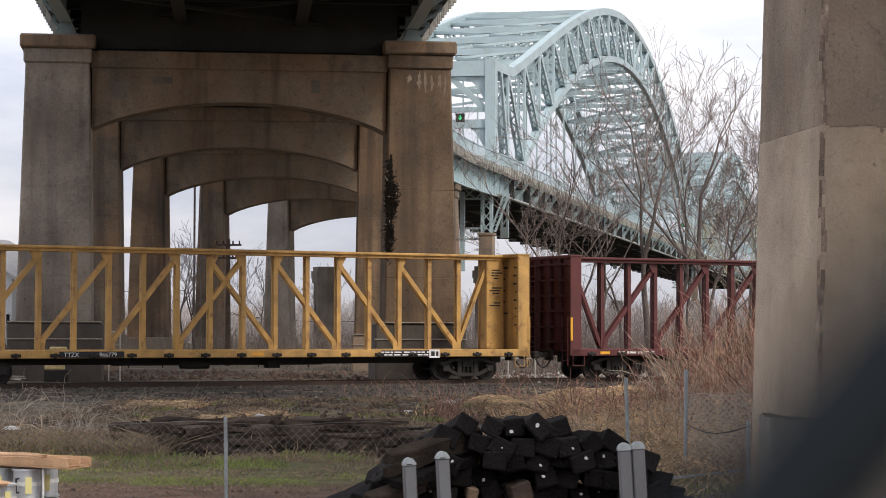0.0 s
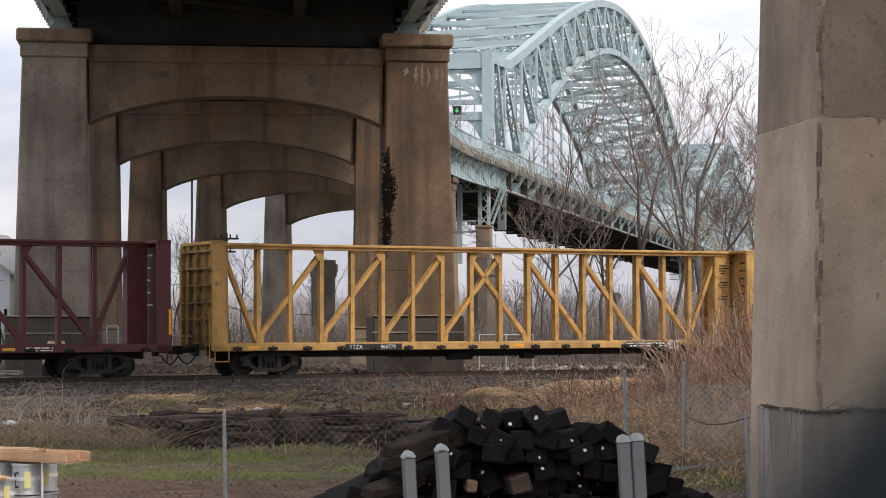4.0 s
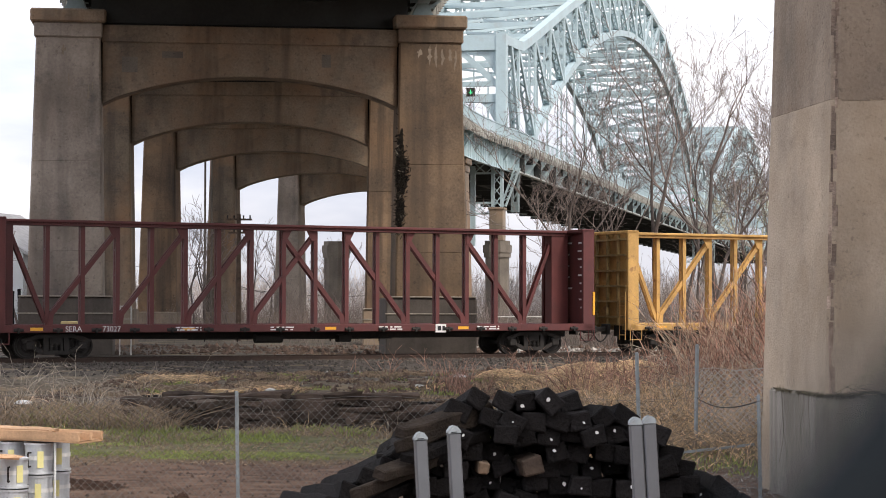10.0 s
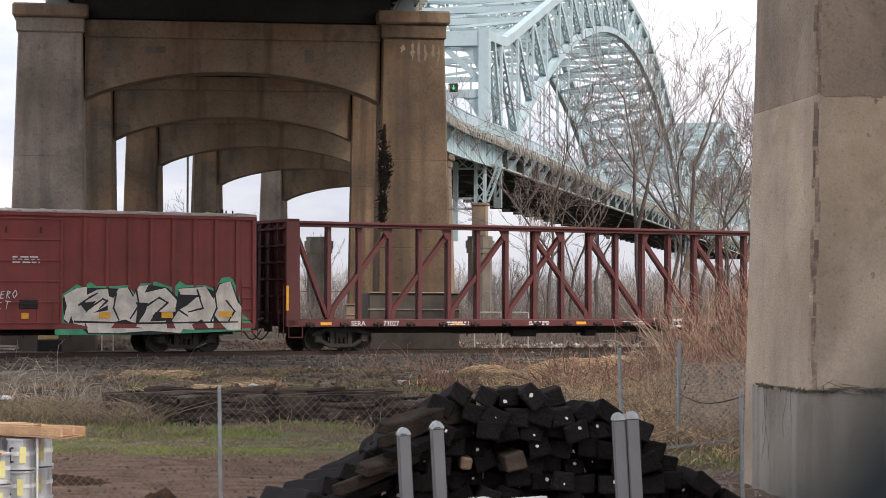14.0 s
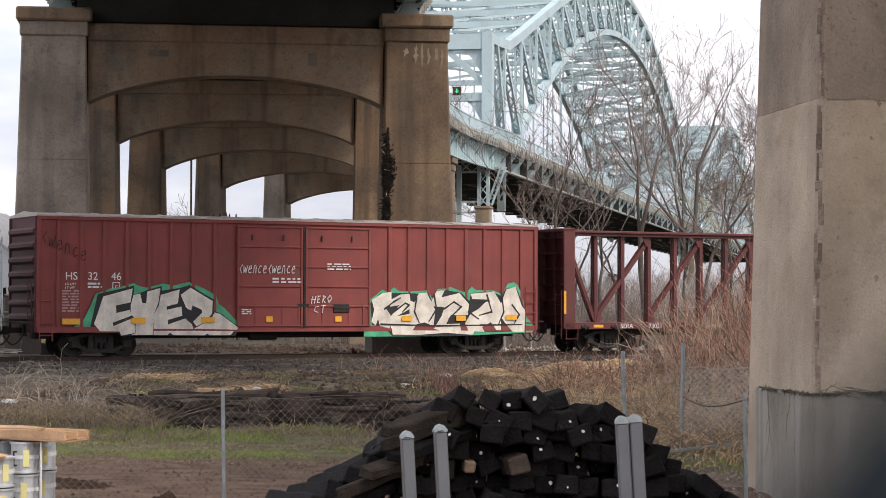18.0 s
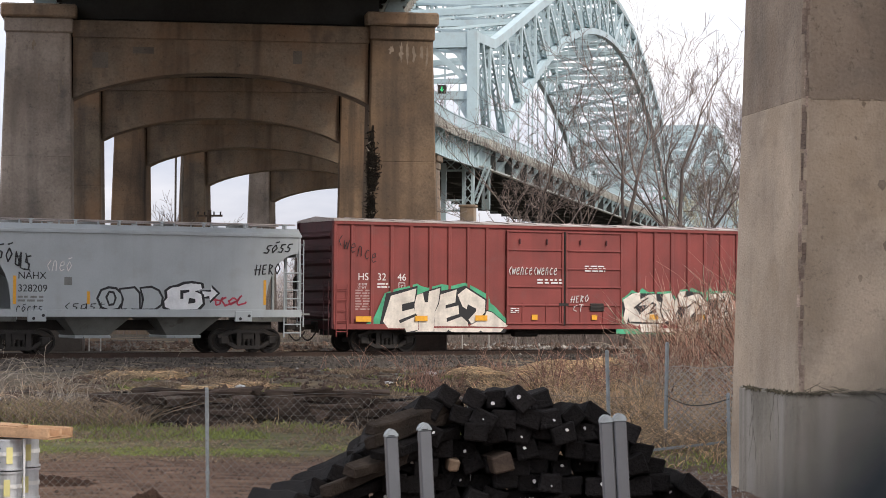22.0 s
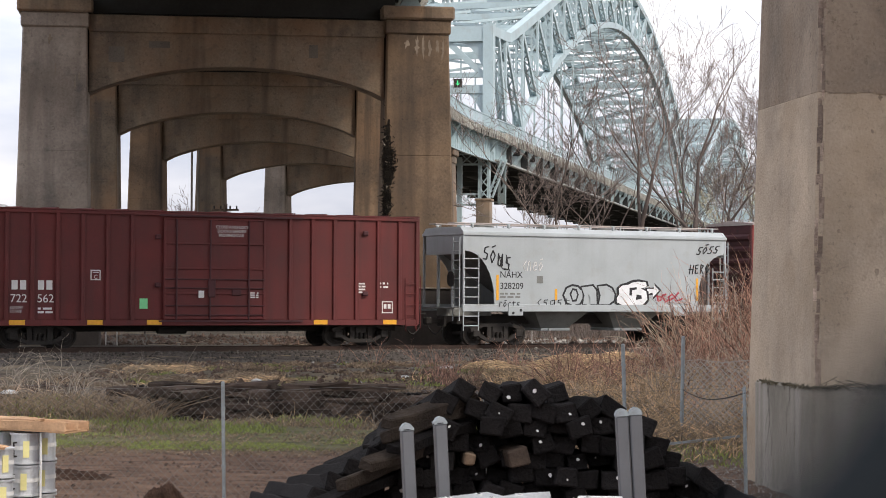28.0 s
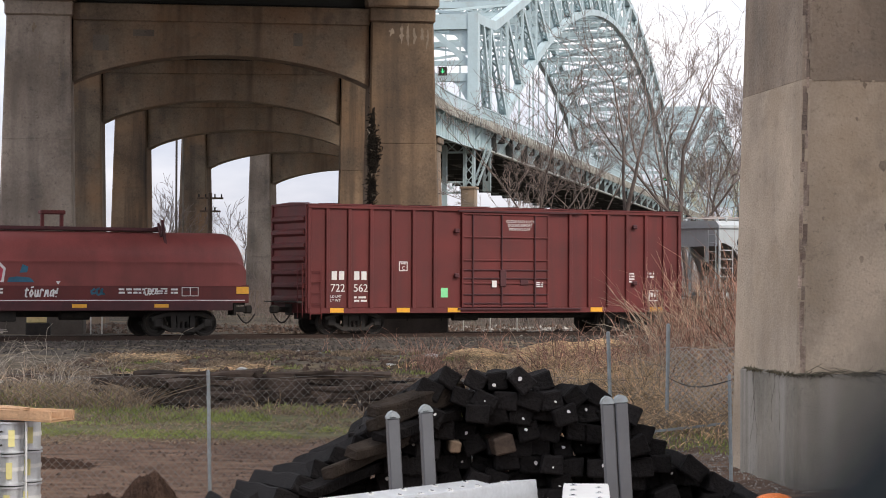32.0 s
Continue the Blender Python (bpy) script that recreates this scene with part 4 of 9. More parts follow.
        part("cross_girder", bm, M_DECK_SHADE, t)
    # long wind braces under the deck
    for i in range(0, len(AX) - 4, 4):
        p, r, d = AX[i]
        q, r2, d2 = AX[i + 4]
        for s1 in (-1, 1):
            bm = bmesh.new()
            a, b = p + r * s1 * HALF_G, q - r2 * s1 * HALF_G
            bar(bm, (a.x, a.y, GIRD_LO + 0.2 + 0.13 * s1), (b.x, b.y, GIRD_LO + 0.2 + 0.13 * s1), 0.16, 0.12)
            part("wind_brace", bm, M_DECK_SHADE, t)


approach_deck()

for px_, py_, pa_ in PIERS + [(NEAR_X, NEAR_Y, NEAR_ANG)]:
    for sx in (-1, 1):
        r = Vector((math.cos(radians(pa_)), -math.sin(radians(pa_))))
        b = thing("bridge_bearing", "rusty cast steel bearing between pier and girder", "bridge bearing",
                  pose(px_ + r.x * sx * HALF_G, py_ + r.y * sx * HALF_G, CAP_Z, 0, 0, -pa_), group="bridge bearings")
        bm = bmesh.new()
        box(bm, (0, 0, 0.05), (0.95, 0.8, 0.1), bevel=0.01)
        part("sole_plate", bm, M_RUSTDECK, b)
        bm = bmesh.new()
        prism(bm, [(-0.42, 0.1), (0.42, 0.1), (0.2, 0.57), (-0.2, 0.57)], -0.28, 0.28)
        part("shoe", bm, M_ARCH_SHADE, b)

# ---- the steel arch ----
ARCH_A = Vector((-2.75, 180.5))
ARCH_D = Vector((41.8, 205.0)).normalized()
ARCH_R = Vector((ARCH_D.y, -ARCH_D.x))
ARCH_L, ARCH_HALF = 188.0, 7.0
EYE_Z = 1.95
NPAN = 22
FAR_SIGNAL = (1.028, 0.64, 18.8)      # place of the far lane signal: along the span, across, height


def arch_at(u, side, h):
    p = ARCH_A + ARCH_D * (ARCH_L * u) + ARCH_R * (ARCH_HALF * side)
    return Vector((p.x, p.y, h + EYE_Z))


def top_h(u):
    bow = 1 - (2 * u - 1) ** 2
    return max(22.5 + 14.0 * min(max(min(u, 1 - u), -0.02), 0.06), 22.1 + 11.6 * bow + 6.06 * bow * bow)


def low_h(u):
    return 11.2 + 22.9 * (1 - (2 * u - 1) ** 2)


def lattice(bm, a, b, w, lace=True):
    """A laced strut: two channels joined by close zigzag bars on both faces."""
    a, b = Vector(a), Vector(b)
    d = b - a
    n = max(2, int(d.length / 0.85))
    lat = Vector((ARCH_R.x, ARCH_R.y, 0)) * (w * 0.36)
    fwd = Vector((ARCH_D.x, ARCH_D.y, 0)) * (w * 0.34)
    for s in (-1, 1):
        bar(bm, a + lat * s, b + lat * s, w * 0.24, w * 0.75, up=(ARCH_D.x, ARCH_D.y, 0.01))
    if lace:
        for k in range(n):
            p, q = a + d * (k / n), a + d * ((k + 1) / n)
            s = 1 if k % 2 else -1
            bar(bm, p - lat * s - fwd, q + lat * s - fwd, 0.13, 0.04, up=(ARCH_D.x, ARCH_D.y, 0.01))
        for f in (0.0, 1.0):
            c = a + d * f
            e = d.normalized() * (0.9 if f == 0 else -0.9)
            bar(bm, c - fwd, c + e - fwd, w * 0.6, 0.05, up=(ARCH_D.x, ARCH_D.y, 0.01))


def arch_span():
    t = thing("arch_bridge_span", group="arch spans", label="pale blue-green steel trussed arch bridge span", category="arch bridge")
    us = [i / NPAN for i in range(NPAN + 1)]
    for side in (-1, 1):
        bm = bmesh.new()
        fine = [i / 88 for i in range(89)]
        across = Vector((ARCH_R.x, ARCH_R.y, 0))
        sweep(bm, [arch_at(a, side, top_h(a)) for a in [-0.034] + fine + [1.034]], 0.75, 0.82, across)
        part("top_chord", bm, M_ARCH, t)
        bm = bmesh.new()
        sweep(bm, [arch_at(a, side, low_h(a)) for a in (fine if side > 0 else fine[4:])], 0.66, 0.72, across)
        part("bottom_chord", bm, M_ARCH, t)
        for i, u in enumerate(us):
            if abs(top_h(u) - low_h(u)) > 1:
                bm = bmesh.new()
                lattice(bm, arch_at(u, side, low_h(u) if side > 0 else max(low_h(u), 12.2)), arch_at(u, side, top_h(u)), 0.75)
                part("truss_post", bm, M_ARCH, t)
            if i < NPAN:
                v = us[i + 1]
                bm = bmesh.new()
                if u < 0.5:
                    lattice(bm, arch_at(u, side, top_h(u)), arch_at(v, side, low_h(v)), 0.7)
                else:
                    lattice(bm, arch_at(u, side, low_h(u)), arch_at(v, side, top_h(v)), 0.7)
                part("truss_diagonal", bm, M_ARCH, t)
            dk = 13.2
            if low_h(u) > dk + 1.5:
                bm = bmesh.new()
                for o in (-0.25, 0.25):
                    a, b = arch_at(u, side, dk), arch_at(u, side, low_h(u))
                    w = Vector((ARCH_D.x, ARCH_D.y, 0)) * o
                    bar(bm, a + w, b + w, 0.09)
                part("hanger", bm, M_ARCH, t)
            elif i in (1, NPAN - 1, 0, NPAN) and side > 0:
                bm = bmesh.new()
                lattice(bm, arch_at(u, side, 8.0), arch_at(u, side, dk), 0.7)
                part("deck_post", bm, M_ARCH_SHADE, t)
        # end posts of the portals, wide box columns
        for u in (-0.034, 1.034):
            bm = bmesh.new()
            bar(bm, arch_at(u, side, 12.0), arch_at(u, side, 22.7), 0.86, 1.1, up=(ARCH_D.x, ARCH_D.y, 0))
            part("end_post", bm, M_ARCH, t)
            bm = bmesh.new()
            s = 0.03 if u < 0 else -0.03
            lattice(bm, arch_at(u + s * 1.4, side, 12.2), arch_at(u + s * 0.5, side, 22.0), 0.8)
            part("inclined_strut", bm, M_ARCH, t)
    # cross struts between the two trusses
    for i, u in enumerate(us):
        bm = bmesh.new()
        bar(bm, arch_at(u, -1, top_h(u)), arch_at(u, 1, top_h(u)), 0.45, 0.6)
        part("top_strut", bm, M_ARCH, t)
        if low_h(u) > 20:
            bm = bmesh.new()
            bar(bm, arch_at(u, -1, low_h(u)), arch_at(u, 1, low_h(u)), 0.4, 0.5)
            part("bottom_strut", bm, M_ARCH, t)
            bm = bmesh.new()
            for s in (-1, 1):
                bar(bm, arch_at(u, s, low_h(u)), arch_at(u, 0, top_h(u)), 0.3, 0.25)
                bar(bm, arch_at(u, s, top_h(u) - 0.3), arch_at(u, 0, (top_h(u) + low_h(u)) / 2), 0.22, 0.2)
            part("sway_frame", bm, M_ARCH, t)
        if i < NPAN:
            v = us[i + 1]
            bm = bmesh.new()
            for s in (-1, 1):
                bar(bm, arch_at(u, s, top_h(u)), arch_at((u + v) / 2, 0, (top_h(u) + top_h(v)) / 2), 0.3, 0.25)
                bar(bm, arch_at(v, s, top_h(v)), arch_at((u + v) / 2, 0, (top_h(u) + top_h(v)) / 2), 0.3, 0.25)
            part("top_lateral", bm, M_ARCH, t)
            if low_h(u) > 19 and low_h(v) > 19:
                bm = bmesh.new()
                for s in (-1, 1):
                    bar(bm, arch_at(u, s, low_h(u)), arch_at(v, -s, low_h(v)), 0.28, 0.25)
                part("bottom_lateral", bm, M_ARCH, t)
    # portals
    for u in (-0.034, 1.034):
        bm = bmesh.new()
        bar(bm, arch_at(u, -1, 21.9), arch_at(u, 1, 21.9), 0.9, 1.2)
        part("portal_beam", bm, M_ARCH, t)
        bm = bmesh.new()
        bar(bm, arch_at(u, -1, 17.3), arch_at(u, 1, 17.3), 0.5, 0.7)
        part("sign_beam", bm, M_ARCH, t)
        # rounded gusset plates in the corners of the portal
        for s in (-1, 1):
            for z0, dz in ((21.0, -1), (17.0, -1)):
                bm = bmesh.new()
                q = [arch_at(u, s * (1 - (0.06 + 0.24 * k / 6)), z0 + dz * 2.0 * (1 - math.sin(math.pi / 2 * k / 6))) for k in range(7)]
                q += [arch_at(u, s * 0.7, z0 + 0.4), arch_at(u, s * 0.94, z0 + 0.4)]
                off = Vector((ARCH_D.x, ARCH_D.y, 0)) * 0.12
                fa = [bm.verts.new(v - off) for v in q]
                fb = [bm.verts.new(v + off) for v in q]
                bm.faces.new(fa)
                bm.faces.new(fb[::-1])
                for k in range(len(q)):
                    bm.faces.new((fa[(k + 1) % len(q)], fa[k], fb[k], fb[(k + 1) % len(q)]))
                part("portal_gusset", bm, M_ARCH, t)
        for s in (-1, 1):
            bm = bmesh.new()
            bar(bm, arch_at(u, s * 0.98, 18.2), arch_at(u, s * 0.45, 21.6), 0.4, 0.5)
            part("portal_knee", bm, M_ARCH, t)
    for u, sd, hh in ((-0.041, 0.66, 17.7), FAR_SIGNAL):
        bm = bmesh.new()
        c = arch_at(u, sd, hh)
        m = pose(c.x, c.y, c.z, 0, 0, -11.5)
        box(bm, (0, 0, 0), (0.72, 0.2, 0.72), m, bevel=0.03)
        sg = part("lane_signal", bm, M_STEEL, t, "lane signal with a lit green arrow")
        bm = bmesh.new()
        for a, b in (((0, 0.2), (0, -0.15)), ((-0.16, 0.02), (0, -0.18)), ((0.16, 0.02), (0, -0.18))):
            bar(bm, m @ Vector((a[0], -0.11, a[1])), m @ Vector((b[0], -0.11, b[1])), 0.08, 0.04)
        part("arrow", bm, M_SIGNGREEN, sg)
    # deck of the span
    line = [(ARCH_A + ARCH_D * (ARCH_L * u), ARCH_R, ARCH_D) for u in [-0.03 + 1.06 * i / 40 for i in range(41)]]
    bm = bmesh.new()
    ribbon(bm, -8.3, 8.3, DECK_Z - 0.3, DECK_Z, line)
    part("deck_slab", bm, M_DECK_SHADE, t)
    for o in (-8.2, 8.2):
        bm = bmesh.new()
        ribbon(bm, o - 0.14, o + 0.14, DECK_Z - 0.2, DECK_Z + 0.06, line)
        part("deck_edge", bm, M_RUSTDECK, t)
        bm = bmesh.new()
        for z in (DECK_Z + 1.1, DECK_Z + 0.3):
            ribbon(bm, o - 0.05, o + 0.05, z - 0.04, z + 0.04, line)
        part("railing_rail", bm, M_ARCH, t)
        bm = bmesh.new()
        for i in range(260):
            p = ARCH_A + ARCH_D * (ARCH_L * (-0.03 + 1.06 * i / 260)) + ARCH_R * o
            bar(bm, (p.x, p.y, DECK_Z + 0.3), (p.x, p.y, DECK_Z + 1.1), 0.07, 0.03)
        tagged(part("railing_baluster", bm, M_ARCH, t), kind="stuff")
        bm = bmesh.new()
        for i in range(150):
            p = ARCH_A + ARCH_D * (ARCH_L * (-0.03 + 1.06 * i / 150)) + ARCH_R * (o * 1.022)
            bar(bm, (p.x, p.y, DECK_Z - 0.7), (p.x, p.y, DECK_Z + 0.16), 0.16, 0.12, up=(ARCH_D.x, ARCH_D.y, 0))
        tagged(part("fascia_stud", bm, M_RUSTY, t), kind="stuff")
    for i in range(2 * NPAN + 1):
        u = i / (2 * NPAN)
        bm = bmesh.new()
        p, q = arch_at(u, -1.12, 0), arch_at(u, 1.12, 0)
        big = i % 2 == 0
        bar(bm, (p.x, p.y, DECK_Z - (1.3 if big else 0.75)), (q.x, q.y, DECK_Z - (1.3 if big else 0.75)), 0.35, 1.7 if big else 0.7)
        part("floor_beam", bm, M_DECK_SHADE, t)
    for o in (-4.5, 0, 4.5, -7.0, 7.0):
        bm = bmesh.new()
        ribbon(bm, o - 0.2, o + 0.2, DECK_Z - 2.0, DECK_Z - 0.3, line)
        part("stringer", bm, M_DECK_SHADE if abs(o) < 6 else M_ARCH_SHADE, t)
    # pale bottom flange of the edge girder and the bracket plates that meet it
    bm = bmesh.new()
    ribbon(bm, 7.35, 7.75, DECK_Z - 2.2, DECK_Z - 2.05, line[:-1])
    part("edge_flange", bm, M_RUSTDECK, t, "pale rust-streaked bottom flange")
    for i in range(2 * NPAN + 1):
        c = ARCH_A + ARCH_D * (ARCH_L * i / (2 * NPAN))
        a, b = c + ARCH_R * 7.3, c + ARCH_R * 8.2
        bm = bmesh.new()
        bar(bm, (a.x, a.y, DECK_Z - 1.95), (b.x, b.y, DECK_Z - 0.6), 0.14, 0.3)
        bar(bm, (a.x, a.y, DECK_Z - 0.8), (b.x, b.y, DECK_Z - 0.8), 0.14, 0.42)
        part("edge_bracket", bm, M_ARCH, t)

    return t


first_span = arch_span()
copy_thing(first_span, Matrix.Translation((ARCH_D.x * 204, ARCH_D.y * 204, 0)))


def main_pier(u):
    """The pair of stepped pedestals and the braced steel bent on which the arch ends."""
    c = ARCH_A + ARCH_D * (ARCH_L * u)
    t = thing("main_pier", "pale stained concrete pedestals under a braced steel bent", "bridge pier", pose(c.x, c.y, 0, 0, 0, -11.5))
    for s in (-1, 1):
        x = s * ARCH_HALF - 0.5
        bm = bmesh.new()
        for z0, z1, w in ((-0.3, 5.9, 1.9), (5.9, 6.3, 2.15), (6.3, 6.95, 2.3), (6.95, 7.3, 2.0)):
            bmesh.ops.create_cone(bm, cap_ends=True, segments=8, radius1=w / 1.85, radius2=w / 1.85, depth=z1 - z0,
                                  matrix=Matrix.Translation((x, 0, (z0 + z1) / 2)) @ pose(0, 0, 0, 0, 0, 22.5))
        part("pedestal", bm, M_CONC_PALE, t)
        if s < 0:
            continue
        bm = bmesh.new()
        box(bm, (x, 0, 8.7), (1.2, 1.2, 2.8), bevel=0.06)
        box(bm, (x, 0, 10.0), (1.4, 1.4, 0.2), bevel=0.03)
        part("upper_block", bm, M_CONC_TAN, t, "tan concrete block under the steel leg")
        bm = bmesh.new()
        for dx in (-0.38, 0.38):
            bar(bm, (x + dx, 0, 10.1), (x + dx, 0, DECK_Z - 0.6), 0.22, 0.6, up=(0, 1, 0))
        for k in range(5):
            z = 10.15 + k * 0.9
            bar(bm, (x - 0.36, -0.3, z), (x + 0.36, -0.3, z + 0.9), 0.14, 0.06)
            bar(bm, (x + 0.36, -0.3, z), (x - 0.36, -0.3, z + 0.9), 0.14, 0.06)
        part("bent_leg", bm, M_ARCH, t)
        bm = bmesh.new()
        for o in (-0.2, 0.2):
            bar(bm, (x + 0.5 + o, 0, 10.2), (x + 1.7 + o, 0, 13.4), 0.12, 0.4, up=(0, 1, 0))
        for k in range(9):
            f0, f1 = k / 9, (k + 1) / 9
            e = 0.2 if k % 2 else -0.2
            bar(bm, (x + 0.5 + 1.2 * f0 - e, -0.2, 10.2 + 3.2 * f0), (x + 0.5 + 1.2 * f1 + e, -0.2, 10.2 + 3.2 * f1), 0.09, 0.05)
        part("knee_brace", bm, M_ARCH, t)
        bm = bmesh.new()
        bar(bm, (x - 2.1, 0, 6.9), (x - 2.1, 0, 13.6), 0.4, 0.3, up=(0, 1, 0))
        part("bent_post", bm, M_ARCH, t)
    for z in (9.6, 13.0):
        for dz in (0, 0.9):
            bm = bmesh.new()
            bar(bm, (2.5, 0, z + dz), (ARCH_HALF - 0.5, 0, z + dz), 0.2, 0.16)
            part("bracing_chord", bm, M_ARCH, t)
        for k in range(4):
            xa = 2.5 + k
            bm = bmesh.new()
            bar(bm, (xa, 0, z), (xa + 1, 0, z + 0.9), 0.09, 0.07)
            bar(bm, (xa + 1, 0, z), (xa, 0, z + 0.9), 0.09, 0.07)
            part("cross_brace", bm, M_ARCH, t)


for u_ in (-0.03, 1.03):
    main_pier(u_)


# ---- the train ----
AXLES = []        # wheelsets that roll: object, place on its car
CARS = []         # things that run along the track: object, place of the centre at the start


def wheelset(car, x):
    bm = bmesh.new()
    ym = Matrix.Rotation(radians(90), 4, 'X')
    bmesh.ops.create_cone(bm, cap_ends=True, segments=12, radius1=0.08, radius2=0.08, depth=2.1, matrix=ym)
    w = part("wheelset", bm, M_STEEL, car, "steel axle with worn wheels")
    w.location = (x, 0, 0.42)
    for s in (-1, 1):
        bm = bmesh.new()
        prof = [(0.08, -0.1), (0.2, -0.1), (0.22, -0.03), (0.34, -0.02), (0.36, -0.06), (0.42, -0.065), (0.425, 0.04), (0.45, 0.055), (0.45, 0.08), (0.36, 0.085), (0.33, 0.04), (0.2, 0.05), (0.08, 0.1)]
        rings = []
        for k in range(28):
            a = 2 * math.pi * k / 28
            rings.append([bm.verts.new((r * math.cos(a), s * (0.745 - d), r * math.sin(a))) for r, d in prof])
        for k in range(28):
            p, q = rings[k], rings[(k + 1) % 28]
            for i in range(len(prof) - 1):
                bm.faces.new((p[i], p[i + 1], q[i + 1], q[i]))
        part("wheel", bm, M_STEEL, w, "worn steel wheel with a bright rim")
        bm = bmesh.new()
        bmesh.ops.create_cone(bm, cap_ends=True, segments=6, radius1=0.115, radius2=0.1, depth=0.06, matrix=Matrix.Translation((0, s * 1.05, 0)) @ ym)
        part("end_cap", bm, M_WHEEL, w)
    AXLES.append((w, x))
    return w


def bogie(car, x):
    bm = bmesh.new()
    bar(bm, (0, -1.05, 0.6), (0, 1.05, 0.6), 0.42, 0.26)
    for sx in (-0.42, 0.42):
        bar(bm, (sx, -0.8, 0.3), (sx, 0.8, 0.3), 0.08, 0.12)
    b = part("bogie", bm, M_STEEL, car, "black cast steel bogie with springs")
    b.location = (x, 0, 0)
    for s in (-1, 1):
        y = s * 1.0
        # a cast frame: top chord, bottom chord and columns round the two openings
        bm = bmesh.new()
        path = [(-1.12, 0.56), (-0.6, 0.74), (0.6, 0.74), (1.12, 0.56)]
        for (xa, za), (xb, zb) in zip(path, path[1:]):
            bar(bm, (xa, y, za), (xb, y, zb), 0.17, 0.13)
        path = [(-1.0, 0.5), (-0.44, 0.2), (0.44, 0.2), (1.0, 0.5)]
        for (xa, za), (xb, zb) in zip(path, path[1:]):
            bar(bm, (xa, y, za), (xb, y, zb), 0.17, 0.12)
        for sx in (-0.34, 0.34):
            bar(bm, (sx, y, 0.2), (sx, y, 0.74), 0.17, 0.11)
        part("side_frame", bm, M_STEEL, b)
        for sx in (-0.89, 0.89):
            bm = bmesh.new()
            box(bm, (sx, y, 0.44), (0.3, 0.24, 0.28), bevel=0.04)
            part("axle_box", bm, M_STEEL, b)
        for k in range(3):
            bm = bmesh.new()
            for j in range(5):
                bmesh.ops.create_cone(bm, cap_ends=True, segments=12, radius1=0.072, radius2=0.072, depth=0.026, matrix=Matrix.Translation((-0.17 + 0.17 * k, y + s * 0.02, 0.28 + 0.05 * j)))
            rod(bm, (-0.17 + 0.17 * k, y + s * 0.02, 0.26), (-0.17 + 0.17 * k, y + s * 0.02, 0.5), 0.045, 8)
            part("spring", bm, M_STEEL, b)
    for sx in (-0.89, 0.89):
        wheelset(car, x + sx)
    return b


def draft(car, half, z=0.88):
    """Couplers and air hoses at both ends."""
    for s in (-1, 1):
        bm = bmesh.new()
        box(bm, (s * (half + 0.25), 0, z), (0.6, 0.14, 0.18), bevel=0.02)
        box(bm, (s * (half + 0.6), 0.02, z), (0.26, 0.3, 0.28), bevel=0.05)
        box(bm, (s * (half + 0.02), 0, z), (0.12, 0.5, 0.4), bevel=0.02)
        part("coupler", bm, M_STEEL, car, "rusty knuckle coupler")
        bm = bmesh.new()
        pts = [Vector((s * (half + 0.1 + 0.11 * k), -0.28, z - 0.15 - 0.32 * math.sin(math.pi * k / 6))) for k in range(7)]
        for a, b in zip(pts, pts[1:]):
            rod(bm, a, b, 0.028, 6)
        part("air_hose", bm, M_STEEL, car)


def plate(car, name, x, z, w, h, material, y, label="", d=0.006):
    bm = bmesh.new()
    box(bm, (x, y, z), (w, d, h))
    return part(name, bm, material, car, label)


def bars_text(car, x, z, w, h, rows, material, y, seed=0, d=0.004):
    """Lines of writing too small to read, as plain bars."""
    rng = random.Random(seed)
    bm = bmesh.new()
    pitch = h / rows
    for r in range(rows):
        zz = z + h / 2 - pitch * (r + 0.5)
        xx = x - w / 2
        while xx < x + w / 2 - 0.03:
            ln = min(rng.uniform(0.08, 0.3), x + w / 2 - xx)
            box(bm, (xx + ln / 2, y, zz), (ln, d, pitch * 0.55))
            xx += ln + rng.uniform(0.03, 0.1)
    return part("stencil_lines", bm, material, car, "lines of small stencilled writing")


def word(car, txt, x, z, size, material, y, name="lettering"):
    """Writing on the side that faces the yard, from x on along the car."""
    m = Matrix.Translation((x, y, z)) @ Matrix.Rotation(radians(90), 4, 'X')
    return lettering(name, txt, m, size, material, car, "stencilled car marking")


def scribble(car, x, z, w, h, material, y, seed, n=9, r=0.022, name="graffiti_tag", label="scrawled spray paint tag"):
    """A looping line of spray paint."""
    rng = random.Random(seed)
    bm = bmesh.new()
    px, pz = x, z + h * 0.3
    pts = []
    for k in range(n):
        cx = x + w * (k + 0.5) / n
        rr = h * rng.uniform(0.25, 0.5)
        for a in range(7):
            an = a / 6 * math.pi * rng.choice((1.2, 1.7)) + rng.uniform(0, 2)
            pts.append(Vector((cx + 0.55 * w / n * math.cos(an), y, z + h * 0.5 + rr * math.sin(an))))
    for a, b in zip(pts, pts[1:]):
        bar(bm, a, b, 0.006, 2 * r, up=(0, 0, 1)) if abs((b - a).normalized().z) < 0.9 else bar(bm, a, b, 2 * r, 0.006, up=(0, 1, 0))
    return part(name, bm, material, car, label)


def slab(bm, pts, y, d=0.004):
    """A thin patch of paint with the outline pts in x and z."""
    prism(bm, pts, y - d, y)


def grow(pts, g):
    cx = sum(p[0] for p in pts) / len(pts)
    cz = sum(p[1] for p in pts) / len(pts)
    out = []
    for x, z in pts:
        d = math.hypot(x - cx, z - cz) or 1
        out.append((x + (x - cx) / d * g, z + (z - cz) / d * g))
    return out


